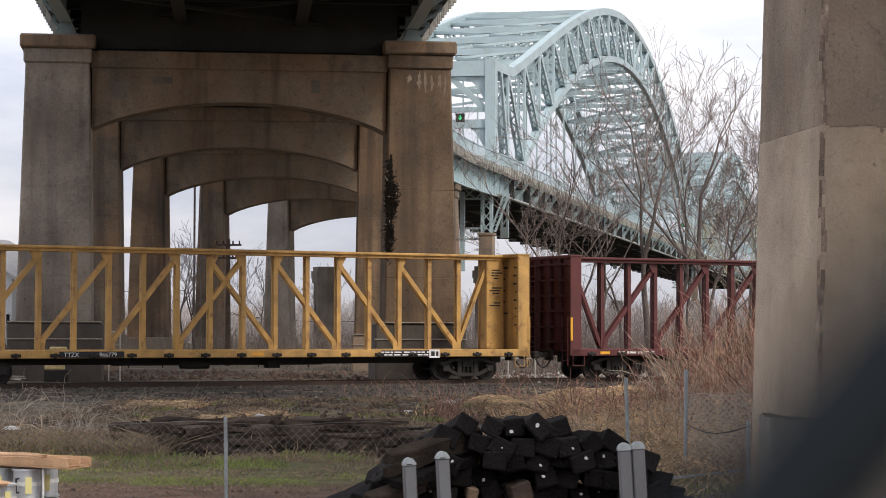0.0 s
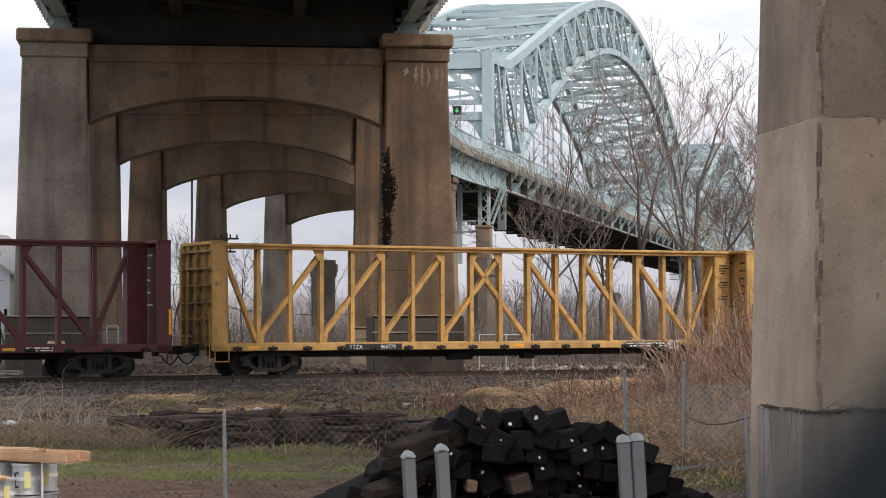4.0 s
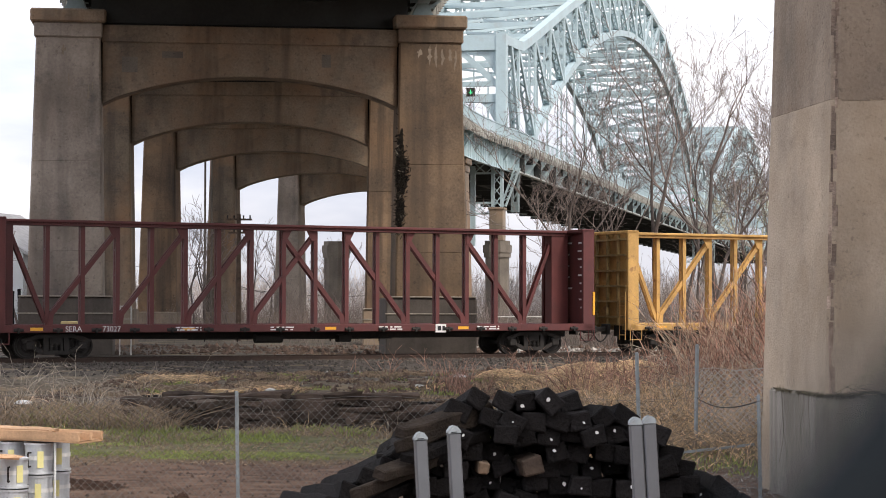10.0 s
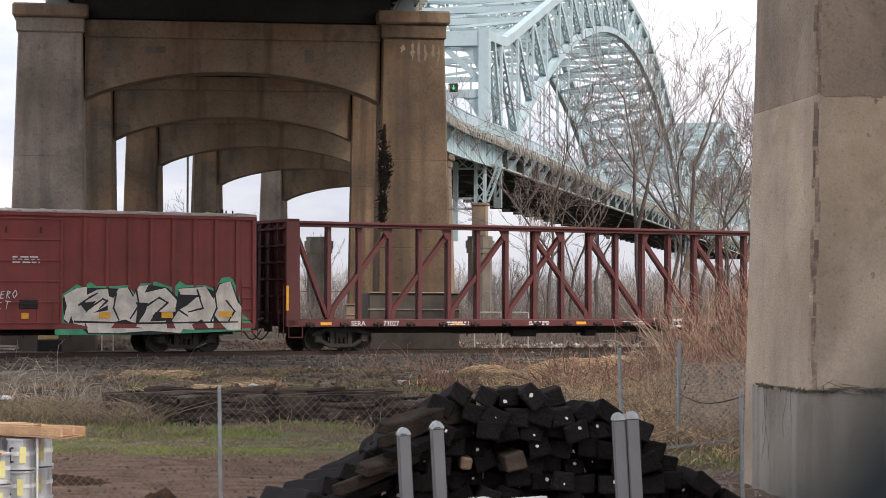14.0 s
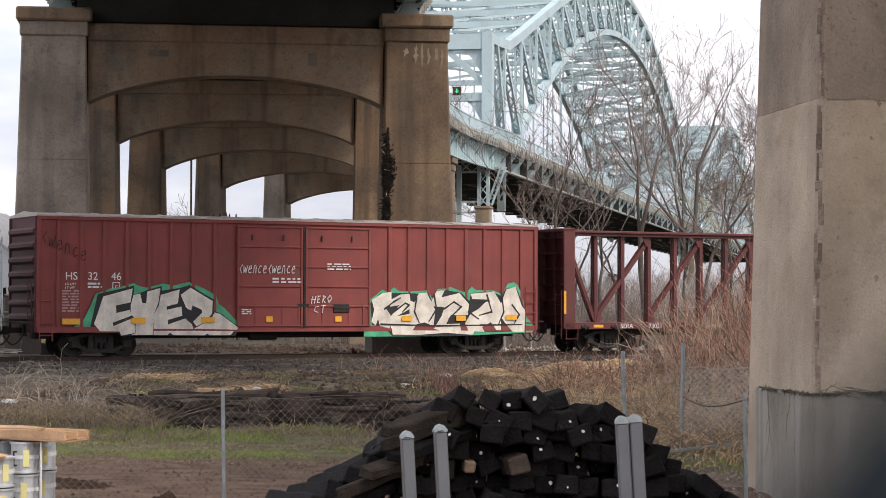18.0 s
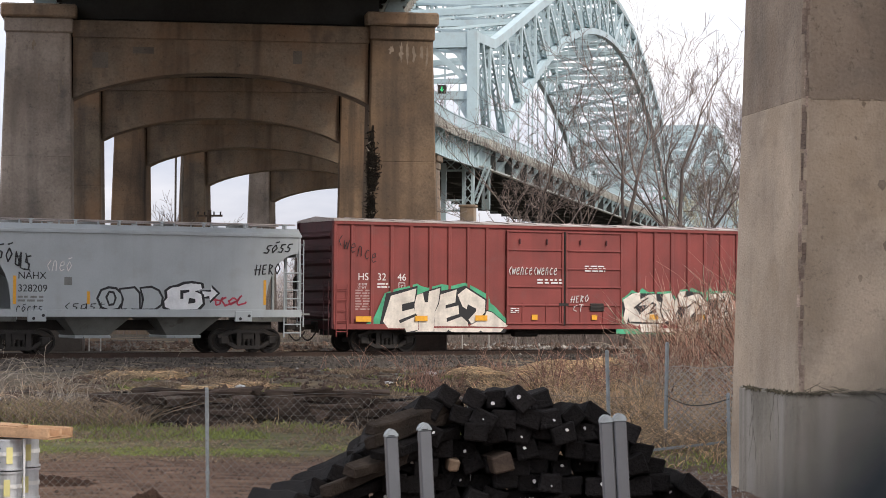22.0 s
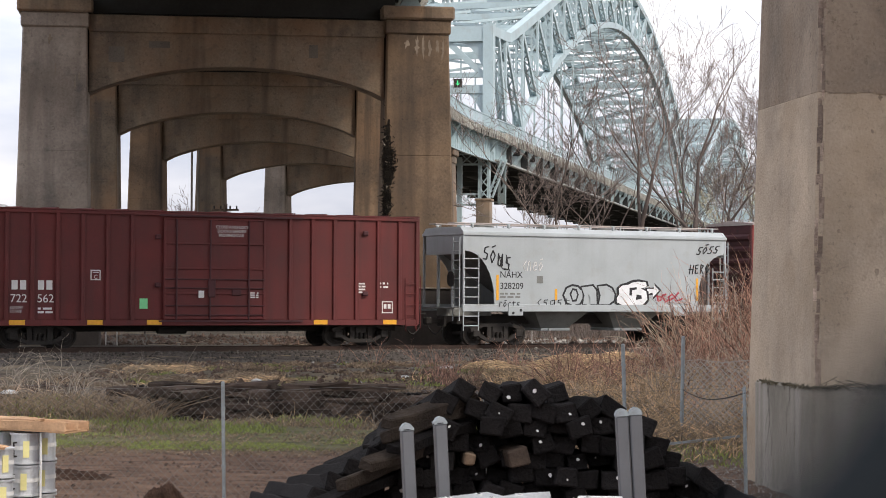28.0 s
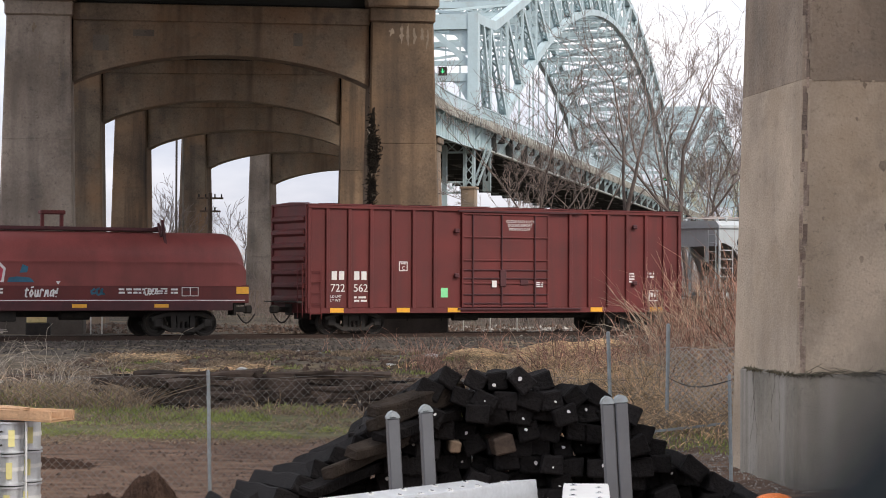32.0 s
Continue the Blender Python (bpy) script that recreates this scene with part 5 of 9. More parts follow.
def ladder(car, x, y, z0, z1, w, along_x=True, n=4, material=None, r=0.016):
    bm = bmesh.new()
    for s in (-1, 1):
        o = Vector((w / 2 * s, 0, 0)) if along_x else Vector((0, w / 2 * s, 0))
        rod(bm, Vector((x, y, z0)) + o, Vector((x, y, z1)) + o, r, 6)
    for k in range(n):
        z = z0 + (z1 - z0) * (k + 0.5) / n
        o = Vector((w / 2, 0, 0)) if along_x else Vector((0, w / 2, 0))
        rod(bm, Vector((x, y, z)) - o, Vector((x, y, z)) + o, r, 6)
    return part("ladder", bm, material or M_STEEL, car)


def centerbeam(start, main, dark, label, length=22.57, bulk_text=M_BLACK, deck_mat=None):
    car = thing("centerbeam_flatcar", label, "railway wagon", track_pose(start), group="wagons of the freight train")
    CARS.append((car, start))
    half, W = length / 2, 1.52
    bm = bmesh.new()
    box(bm, (0, -W + 0.06, 0.98), (length - 0.1, 0.12, 0.26), bevel=0.02)
    part("side_sill", bm, main, car)
    bm = bmesh.new()
    box(bm, (0, W - 0.06, 0.98), (length - 0.1, 0.12, 0.26), bevel=0.02)
    part("side_sill", bm, main, car)
    bm = bmesh.new()
    box(bm, (0, 0, 1.06), (length - 0.2, 2 * W - 0.26, 0.06))
    for k in range(22):
        box(bm, (-half + 0.6 + k * (length - 1.2) / 21, 0, 0.94), (0.14, 2 * W - 0.26, 0.18))
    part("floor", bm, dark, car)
    bm = bmesh.new()
    box(bm, (0, 0, 0.82), (length - 1.0, 0.5, 0.42))
    part("centre_sill", bm, M_STEEL, car)
    # winches along the sill
    for k in range(17):
        x = -half + 0.9 + k * (length - 1.8) / 16
        bm = bmesh.new()
        rod(bm, (x - 0.16, -W - 0.03, 0.94), (x + 0.16, -W - 0.03, 0.94), 0.055, 8)
        box(bm, (x, -W - 0.02, 0.93), (0.07, 0.13, 0.17))
        part("winch", bm, M_STEEL, car)
        if k % 2 == 0 and k < 16:
            plate(car, "reflector", x + 0.6, 0.97, 0.42, 0.1, M_REFL if k % 4 == 0 else main, -W - 0.004)
    # longitudinal truss on the centre line
    gap = (length - 2 * 2.22) / 15
    xs = [-half + 2.22 + gap * i for i in range(16)]
    zt, zb = 4.42, 1.08
    for i, x in enumerate(xs):
        for s in (-1, 1):
            bm = bmesh.new()
            prism(bm, [(x - 0.03, zb), (x + 0.115, zb), (x + 0.115, zt), (x - 0.03, zt)], s * 0.139, s * 0.121)
            prism(bm, [(x - 0.03, zb), (x + 0.02, zb), (x + 0.02, zt), (x - 0.03, zt)], s * 0.121, s * 0.04)
            post = part("truss_post", bm, main, car)
        for z in (1.9, 2.75, 3.6):
            bm = bmesh.new()
            box(bm, (x, 0, z), (0.07, 0.3, 0.05))
            part("batten", bm, main, post)
    for i, j in ((0, 2), (2, 4), (4, 6), (6, 8), (15, 13), (13, 11), (11, 9), (9, 7)):
        bm = bmesh.new()
        a, b = Vector((xs[i], 0, zb + 0.12)), Vector((xs[j], 0, zt - 0.22))
        for s in (-0.09, 0.09):
            bar(bm, a + Vector((0, s, 0)), b + Vector((0, s, 0)), 0.05, 0.15)
        sx = 1 if xs[j] > xs[i] else -1
        slab(bm, [(xs[j] - sx * 0.34, zt - 0.02), (xs[j], zt - 0.02), (xs[j], zt - 0.42), (xs[j] - sx * 0.12, zt - 0.42)], -0.145, 0.02)
        slab(bm, [(xs[i] + sx * 0.02, zb), (xs[i] + sx * 0.22, zb), (xs[i] + sx * 0.26, zb + 0.34), (xs[i] + sx * 0.1, zb + 0.34)], -0.145, 0.02)
        part("truss_diagonal", bm, main, car)
    for i, s in ((0, -1), (15, 1)):
        bm = bmesh.new()
        for o in (-0.09, 0.09):
            bar(bm, (xs[i], o, zb + 0.1), (s * (half - 1.0), o, zt - 0.25), 0.05, 0.13)
        part("truss_diagonal", bm, main, car)
    bm = bmesh.new()
    box(bm, (0, 0, zt + 0.09), (length - 0.2, 0.78, 0.1), bevel=0.02)
    box(bm, (0, 0, zt), (length - 0.2, 0.6, 0.1))
    part("top_chord", bm, main, car)
    # bulkheads with ribs outside, sheet inside and wide flanges
    for s in (-1, 1):
        bm = bmesh.new()
        box(bm, (s * (half - 0.16), 0, 2.8), (0.05, 2 * W - 0.1, 3.5))
        bh = part("bulkhead", bm, main, car)
        bm = bmesh.new()
        for k in range(6):
            box(bm, (s * (half - 0.06), 0, 1.35 + k * 0.58), (0.16, 2 * W - 0.3, 0.07))
        for y in (-0.75, 0, 0.75):
            box(bm, (s * (half - 0.06), y, 2.8), (0.12, 0.07, 3.5))
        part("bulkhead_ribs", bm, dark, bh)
        for y in (-W + 0.07, W - 0.07):
            bm = bmesh.new()
            box(bm, (s * (half - 0.24), y, 2.72), (0.48, 0.14, 3.7), bevel=0.02)
            part("bulkhead_post", bm, main, bh)
        bm = bmesh.new()
        box(bm, (s * (half - 0.24), 0, 4.52), (0.5, 2 * W, 0.12), bevel=0.02)
        part("bulkhead_cap", bm, main, bh)
        # wide end panel of the truss beside the bulkhead
        bm = bmesh.new()
        box(bm, (s * (half - 0.72), 0, 2.75), (0.72, 0.5, 3.3), bevel=0.02)
        part("end_panel", bm, main, car)
        ladder(car, s * (half + 0.06), W - 0.35, 1.0, 4.4, 0.42, False, 9, main)
        ladder(car, s * (half + 0.06), -W + 0.3, 0.5, 2.3, 0.4, False, 5, main)
        bogie(car, s * (half - 2.3))
        bm = bmesh.new()
        rod(bm, (s * (half - 0.1), -W, 0.85), (s * (half - 0.1), -W, 0.48), 0.016, 6)
        rod(bm, (s * (half - 0.6), -W, 0.85), (s * (half - 0.6), -W, 0.48), 0.016, 6)
        rod(bm, (s * (half - 0.1), -W, 0.5), (s * (half - 0.6), -W, 0.5), 0.016, 6)
        part("step", bm, main, car)
    # writing on the inner face of the leading bulkhead
    rng = random.Random(5)
    bm = bmesh.new()
    for c in range(2):
        for k in range(9 if c == 0 else 5):
            yy = -W + 0.5 + c * 1.15
            zz = 4.1 - k * (0.3 if c == 0 else 0.42)
            box(bm, (half - 0.19, yy + rng.uniform(-0.05, 0.05), zz), (0.008, rng.uniform(0.35, 0.7), 0.06))
    part("stencil_lines", bm, bulk_text, car, "lines of small stencilled writing")
    # brake gear under the floor
    bm = bmesh.new()
    rod(bm, (-1.8, -0.5, 0.62), (-0.8, -0.5, 0.62), 0.16, 12)
    rod(bm, (-4.2, -0.4, 0.6), (3.5, -0.4, 0.6), 0.02, 6)
    for x in (-3.6, -2.4, 1.1, 3.0):
        bar(bm, (x, -0.4, 0.85), (x, -0.4, 0.5), 0.03)
    box(bm, (1.6, -0.4, 0.6), (0.5, 0.35, 0.25), bevel=0.03)
    part("brake_gear", bm, M_STEEL, car)
    draft(car, half)
    return car, -W - 0.006


def boxcar(start, length, label, paint, doors, ribs, zlo, zhi, end_dark, roof=M_ROOF, truck_in=2.3, proud=0.03, crown=0.13):
    car = thing("boxcar", label, "railway wagon", track_pose(start), group="wagons of the freight train")
    CARS.append((car, start))
    half, W = length / 2, 1.5
    bm = bmesh.new()
    box(bm, (0, 0, (zlo + zhi) / 2 + 0.1), (length, 2 * W - 0.06, zhi - zlo - 0.2))
    part("body", bm, paint, car)
    d0, d1 = doors
    (la, lp, ln), (ra, rp, rn) = ribs
    xs = [-half + 0.04] + [la + lp * k for k in range(ln)] + [ra + rp * k for k in range(rn)] + [half - 0.04]
    for x in xs:
        bm = bmesh.new()
        prism(bm, [(x - 0.07, zlo + 0.18), (x + 0.07, zlo + 0.18), (x + 0.07, zhi - 0.12), (x - 0.07, zhi - 0.12)], -W - proud, -W + 0.03)
        bmesh.ops.bevel(bm, geom=[e for e in bm.edges if abs(e.verts[0].co.z - e.verts[1].co.z) > 1], offset=0.018, segments=1, affect='EDGES')
        part("side_post", bm, paint, car)
        bm = bmesh.new()
        box(bm, (x, W, (zlo + zhi) / 2), (0.12, 0.06, zhi - zlo - 0.3))
        part("side_post", bm, paint, car)
    bm = bmesh.new()
    for y in (-W, W):
        box(bm, (0, y, zhi - 0.06), (length + 0.02, 0.09, 0.12), bevel=0.015)
    part("top_rail", bm, paint, car)
    bm = bmesh.new()
    for y in (-W, W):
        box(bm, (0, y, zlo + 0.09), (length, 0.07, 0.2), bevel=0.01)
    part("side_sill", bm, paint, car)
    # peaked roof sheet with raised seams
    bm = bmesh.new()
    prof = [(-W - 0.06, zhi), (-W - 0.06, zhi + 0.04), (0, zhi + 0.04 + crown), (W + 0.06, zhi + 0.04), (W + 0.06, zhi)]
    a = [bm.verts.new((-half - 0.05, y, z)) for y, z in prof]
    b = [bm.verts.new((half + 0.05, y, z)) for y, z in prof]
    bm.faces.new(a)
    bm.faces.new(b[::-1])
    for i in range(5):
        bm.faces.new((a[i], b[i], b[(i + 1) % 5], a[(i + 1) % 5]))
    nseam = int(length / 1.15)
    for k in range(nseam + 1):
        x = -half + length * k / nseam
        for s in (-1, 1):
            bar(bm, (x, s * (W + 0.04), zhi + 0.06), (x, 0, zhi + 0.05 + crown), 0.07, 0.03)
    part("roof", bm, roof, car)
    # corrugated ends
    for s in (-1, 1):
        bm = bmesh.new()
        box(bm, (s * (half + 0.006), 0, (zlo + zhi) / 2), (0.02, 2 * W - 0.1, zhi - zlo))
        ew = part("end_wall", bm, end_dark, car, "corrugated boxcar end")
        nrib = 7
        for k in range(nrib):
            z = zlo + 0.25 + (zhi - zlo - 0.5) * (k + 0.5) / nrib
            prism2 = [(s * half, z - 0.15), (s * (half + 0.13), z - 0.05), (s * (half + 0.13), z + 0.05), (s * half, z + 0.15)]
            bm = bmesh.new()
            prism(bm, prism2, -W + 0.12, W - 0.12)
            part("end_rib", bm, end_dark, ew)
        for yy in (-W + 0.06, W - 0.06):
            bm = bmesh.new()
            box(bm, (s * (half + 0.03), yy, (zlo + zhi) / 2), (0.1, 0.1, zhi - zlo), bevel=0.02)
            part("corner_post", bm, end_dark, ew)
        ladder(car, s * (half + 0.16), -W + 0.3, 0.6, 2.5, 0.4, False, 5, end_dark)
        ladder(car, s * (half - 0.28), -W - 0.05, 0.55, 2.4, 0.42, True, 5, paint)
        bm = bmesh.new()
        bar(bm, (s * (half + 0.25), -W + 0.1, 1.15), (s * (half + 0.25), W - 0.1, 1.15), 0.24, 0.04)
        part("end_platform", bm, M_STEEL, car)
        bogie(car, s * (half - truck_in))
    bm = bmesh.new()
    box(bm, (0, 0, zlo - 0.05), (length - 0.6, 0.6, 0.35))
    for k in range(12):
        box(bm, (-half + 1 + k * (length - 2) / 11, 0, zlo + 0.05), (0.12, 2 * W - 0.2, 0.16))
    rod(bm, (-1.6, -0.6, zlo - 0.14), (-0.6, -0.6, zlo - 0.14), 0.16, 12)
    rod(bm, (-4, -0.5, zlo - 0.16), (4, -0.5, zlo - 0.16), 0.022, 6)
    for x in (-3.4, -2.0, 1.6, 3.2):
        bar(bm, (x, -0.5, zlo), (x, -0.5, zlo - 0.3), 0.03)
    part("underframe", bm, M_STEEL, car)
    draft(car, half)
    return car, -W


def plug_door(car, x0, x1, z0, z1, y, paint, rows, name="door", label="ribbed sliding door"):
    bm = bmesh.new()
    box(bm, ((x0 + x1) / 2, y - 0.02, (z0 + z1) / 2), (x1 - x0 - 0.04, 0.05, z1 - z0), bevel=0.012)
    d = part(name, bm, paint, car, label)
    bm = bmesh.new()
    for k in range(rows + 1):
        z = z0 + 0.04 + (z1 - z0 - 0.08) * k / rows
        box(bm, ((x0 + x1) / 2, y - 0.06, z), (x1 - x0 - 0.06, 0.06, 0.06), bevel=0.012)
    for x in (x0 + 0.05, x1 - 0.05):
        box(bm, (x, y - 0.06, (z0 + z1) / 2), (0.08, 0.06, z1 - z0), bevel=0.012)
    part("door_ribs", bm, paint, d)
    return d


# train order from the head: maroon, yellow, red-brown centerbeams, boxcar, hopper, boxcar, coil wagon
c0, y0 = centerbeam(17.94 + 11.28, M_RED, M_RED_DK, "maroon centerbeam flatcar with bare racks, empty")
bars_text(c0, -8.4, 0.98, 1.6, 0.14, 1, M_WHITE, y0, 2)
c1, y1 = centerbeam(4.905, M_YEL, M_YEL_DK, "faded yellow centerbeam flatcar with bare racks, empty")
word(c1, "TTZX", -6.2, 0.9, 0.2, M_WHITE, y1 - 0.012)
word(c1, "966779", -5.02, 0.9, 0.2, M_WHITE, y1 - 0.06)
for k_ in range(9):
    plate(c1, "stencil_line", 10.58 + 0.05 * math.sin(k_ * 2.1), 4.0 - 0.1 * k_ - (0.25 if k_ > 3 else 0) - (0.25 if k_ > 6 else 0), 0.34 + 0.12 * math.sin(k_ * 1.7), 0.045, M_BLACK, -0.262, "line of small black stencilled writing", d=0.005)
plate(c1, "number_panel", -5.25, 0.97, 2.2, 0.2, M_BLACK, y1 - 0.003, "black panel behind the car number")
bars_text(c1, 6.2, 0.97, 1.9, 0.18, 2, M_WHITE, y1 - 0.008, 4)
plate(c1, "brand_panel", 6.3, 0.97, 2.1, 0.22, M_BLACK, y1 - 0.002)
c2, y2 = centerbeam(-19.14, M_RED, M_RED_DK, "red-brown centerbeam flatcar with rusty racks, empty", bulk_text=M_WHITE)
word(c2, "SERA", -8.85, 0.89, 0.25, M_WHITE, y2 - 0.05)
word(c2, "73027", -7.6, 0.89, 0.25, M_WHITE, y2 - 0.05)
for x_, sd_ in ((-4.6, 7), (-1.2, 8), (2.9, 9), (6.8, 10)):
    bars_text(c2, x_, 0.97, 0.9, 0.16, 2, M_WHITE, y2 - 0.008, sd_)
for c_, y_, x_ in ((c1, y1, 7.36), (c2, y2, 4.88)):
    plate(c_, "placard", x_, 0.96, 0.42, 0.3, M_WHITE, y_ - 0.014, "white framed inspection placard")
    plate(c_, "placard_box", x_ - 0.06, 0.96, 0.14, 0.16, M_BLACK, y_ - 0.019)
    plate(c_, "placard_box", x_ + 0.11, 0.96, 0.1, 0.16, M_BLACK, y_ - 0.019)
for c_, m_ in ((c0, M_REFL), (c1, M_YEL), (c2, M_REFL)):
    for s_ in (-1, 1):
        plate(c_, "reflector_strip", s_ * 11.25, 1.85, 0.09, 0.85, m_, -1.535, d=0.03)

# boxcar with painted letters
HS_L = 18.7
hs, yh = boxcar(-40.94, HS_L, "chalky red double-door boxcar covered in graffiti", M_BOXA, (-2.45, 2.58), ((-8.65, 0.775, 8), (3.35, 0.765, 8)), 0.82, 4.6, M_RED_DK)
plug_door(hs, -2.45, 0.0, 0.98, 4.42, yh, M_BOXA, 5, label="red plug door with five panels")
plug_door(hs, 0.07, 2.58, 0.98, 4.42, yh, M_BOXA, 5, label="red plug door with five panels")
for x_ in (-1.75, -0.75, -0.15, 0.75, 1.75, 2.3):
    bm = bmesh.new()
    box(bm, (x_, yh - 0.06, 1.42), (0.06, 0.03, 0.72))
    part("door_post", bm, M_BOXA, hs)
bm = bmesh.new()
rod(bm, (0.035, yh - 0.07, 0.95), (0.035, yh - 0.07, 4.4), 0.03, 8)
rod(bm, (1.15, yh - 0.09, 1.62), (1.75, yh - 0.09, 1.62), 0.03, 8)
box(bm, (0.0, yh - 0.07, 1.72), (0.4, 0.05, 0.1))
box(bm, (1.45, yh - 0.07, 1.62), (0.62, 0.05, 0.3), bevel=0.02)
part("lock_gear", bm, M_STEEL, hs)
for tx_, wd_ in ((-8.42, "HS"), (-7.66, "32"), (-6.86, "46")):
    word(hs, wd_, tx_, 2.54, 0.36, M_WHITE, yh + 0.024)
bars_text(hs, -7.4, 2.36, 0.5, 0.22, 2, M_WHITE, yh + 0.024, 22)
bars_text(hs, -8.2, 1.85, 0.62, 0.75, 8, M_STENCIL, yh + 0.024, 23)
bars_text(hs, -0.6, 2.57, 1.1, 0.22, 2, M_WHITE, yh - 0.082, 24)
bars_text(hs, 1.36, 3.06, 0.9, 0.26, 3, M_WHITE, yh - 0.082, 25)
bars_text(hs, -2.1, 1.5, 0.35, 0.2, 3, M_WHITE, yh - 0.082, 26)
for x_, z_, w_ in ((-8.24, 1.18, 0.6), (-5.95, 1.2, 0.5), (-3.5, 1.22, 0.5), (-1.26, 1.25, 0.24), (1.33, 1.25, 0.24), (4.0, 1.27, 0.4), (6.17, 1.27, 0.4), (8.25, 1.3, 0.45)):
    plate(hs, "reflector", x_, z_, w_, 0.19, M_REFL, yh - (0.095 if -2.4 < x_ < 2.6 else 0.09), "orange-yellow reflector decal")


PIECE_A = {
    'halo': [(-8.36, 0.86), (-7.82, 1.19), (-7.6, 1.63), (-7.39, 2.08), (-6.93, 2.25), (-6.52, 2.32), (-6.1, 2.44), (-5.92, 2.35), (-5.67, 2.29), (-5.1, 2.43), (-4.68, 2.37), (-4.44, 2.43), (-4.14, 2.49), (-3.64, 2.28), (-3.18, 2.05), (-3.09, 1.76), (-2.93, 1.66), (-2.48, 1.23), (-2.24, 1.15), (-1.9, 1.01), (-1.9, 0.82)],
    'edge': [(-7.6, 0.91), (-7.47, 1.47), (-7.33, 2.08), (-7.17, 2.11), (-6.08, 2.36), (-6.1, 2.04), (-5.51, 2.25), (-5.12, 2.35), (-5.12, 2.2), (-4.48, 2.29), (-4.14, 2.39), (-3.24, 1.89), (-3.28, 1.52), (-3.01, 1.45), (-2.33, 0.96), (-2.48, 0.69), (-5.43, 0.71), (-6.52, 0.7), (-6.62, 0.81)],
    'faces': [
        [(-7.13, 1.98), (-6.14, 2.25), (-6.22, 1.79), (-6.7, 1.68), (-6.68, 1.44), (-6.24, 1.55), (-6.2, 1.36), (-6.81, 1.15), (-6.77, 1.04), (-6.08, 1.32), (-6.06, 0.81), (-6.52, 0.73), (-6.58, 0.87), (-7.23, 0.87), (-7.43, 1.1)],
        [(-6.1, 2.02), (-5.87, 2.08), (-5.79, 1.76), (-5.67, 1.76), (-5.63, 2.14), (-5.18, 2.27), (-5.26, 1.76), (-5.4, 1.47), (-5.43, 0.75), (-6.16, 0.75), (-6.02, 0.81), (-6.02, 1.3), (-6.18, 1.41), (-6.18, 1.7)],
        [(-5.14, 2.04), (-4.5, 2.22), (-4.56, 1.76), (-4.93, 1.66), (-4.93, 1.55), (-4.44, 1.66), (-4.41, 1.37), (-4.89, 1.24), (-4.89, 1.09), (-4.31, 1.28), (-4.06, 1.08), (-4.02, 0.93), (-5.38, 0.94), (-5.36, 1.43), (-5.2, 1.7)],
        [(-4.44, 2.04), (-4.1, 2.28), (-3.33, 1.85), (-3.35, 1.43), (-3.64, 1.14), (-3.89, 1.04), (-4.0, 1.18), (-3.71, 1.47), (-3.71, 1.56), (-4.02, 1.7), (-4.06, 1.54), (-4.23, 1.62)],
        [(-3.96, 0.93), (-3.83, 1.0), (-3.35, 1.23), (-3.24, 1.45), (-3.05, 1.41), (-2.39, 0.96), (-2.44, 0.9)],
        [(-5.38, 0.86), (-3.94, 0.85), (-2.56, 0.84), (-2.69, 0.71), (-3.43, 0.71), (-3.52, 0.77), (-3.6, 0.71), (-4.68, 0.72), (-4.81, 0.8), (-4.89, 0.72), (-5.38, 0.73)],
    ]}
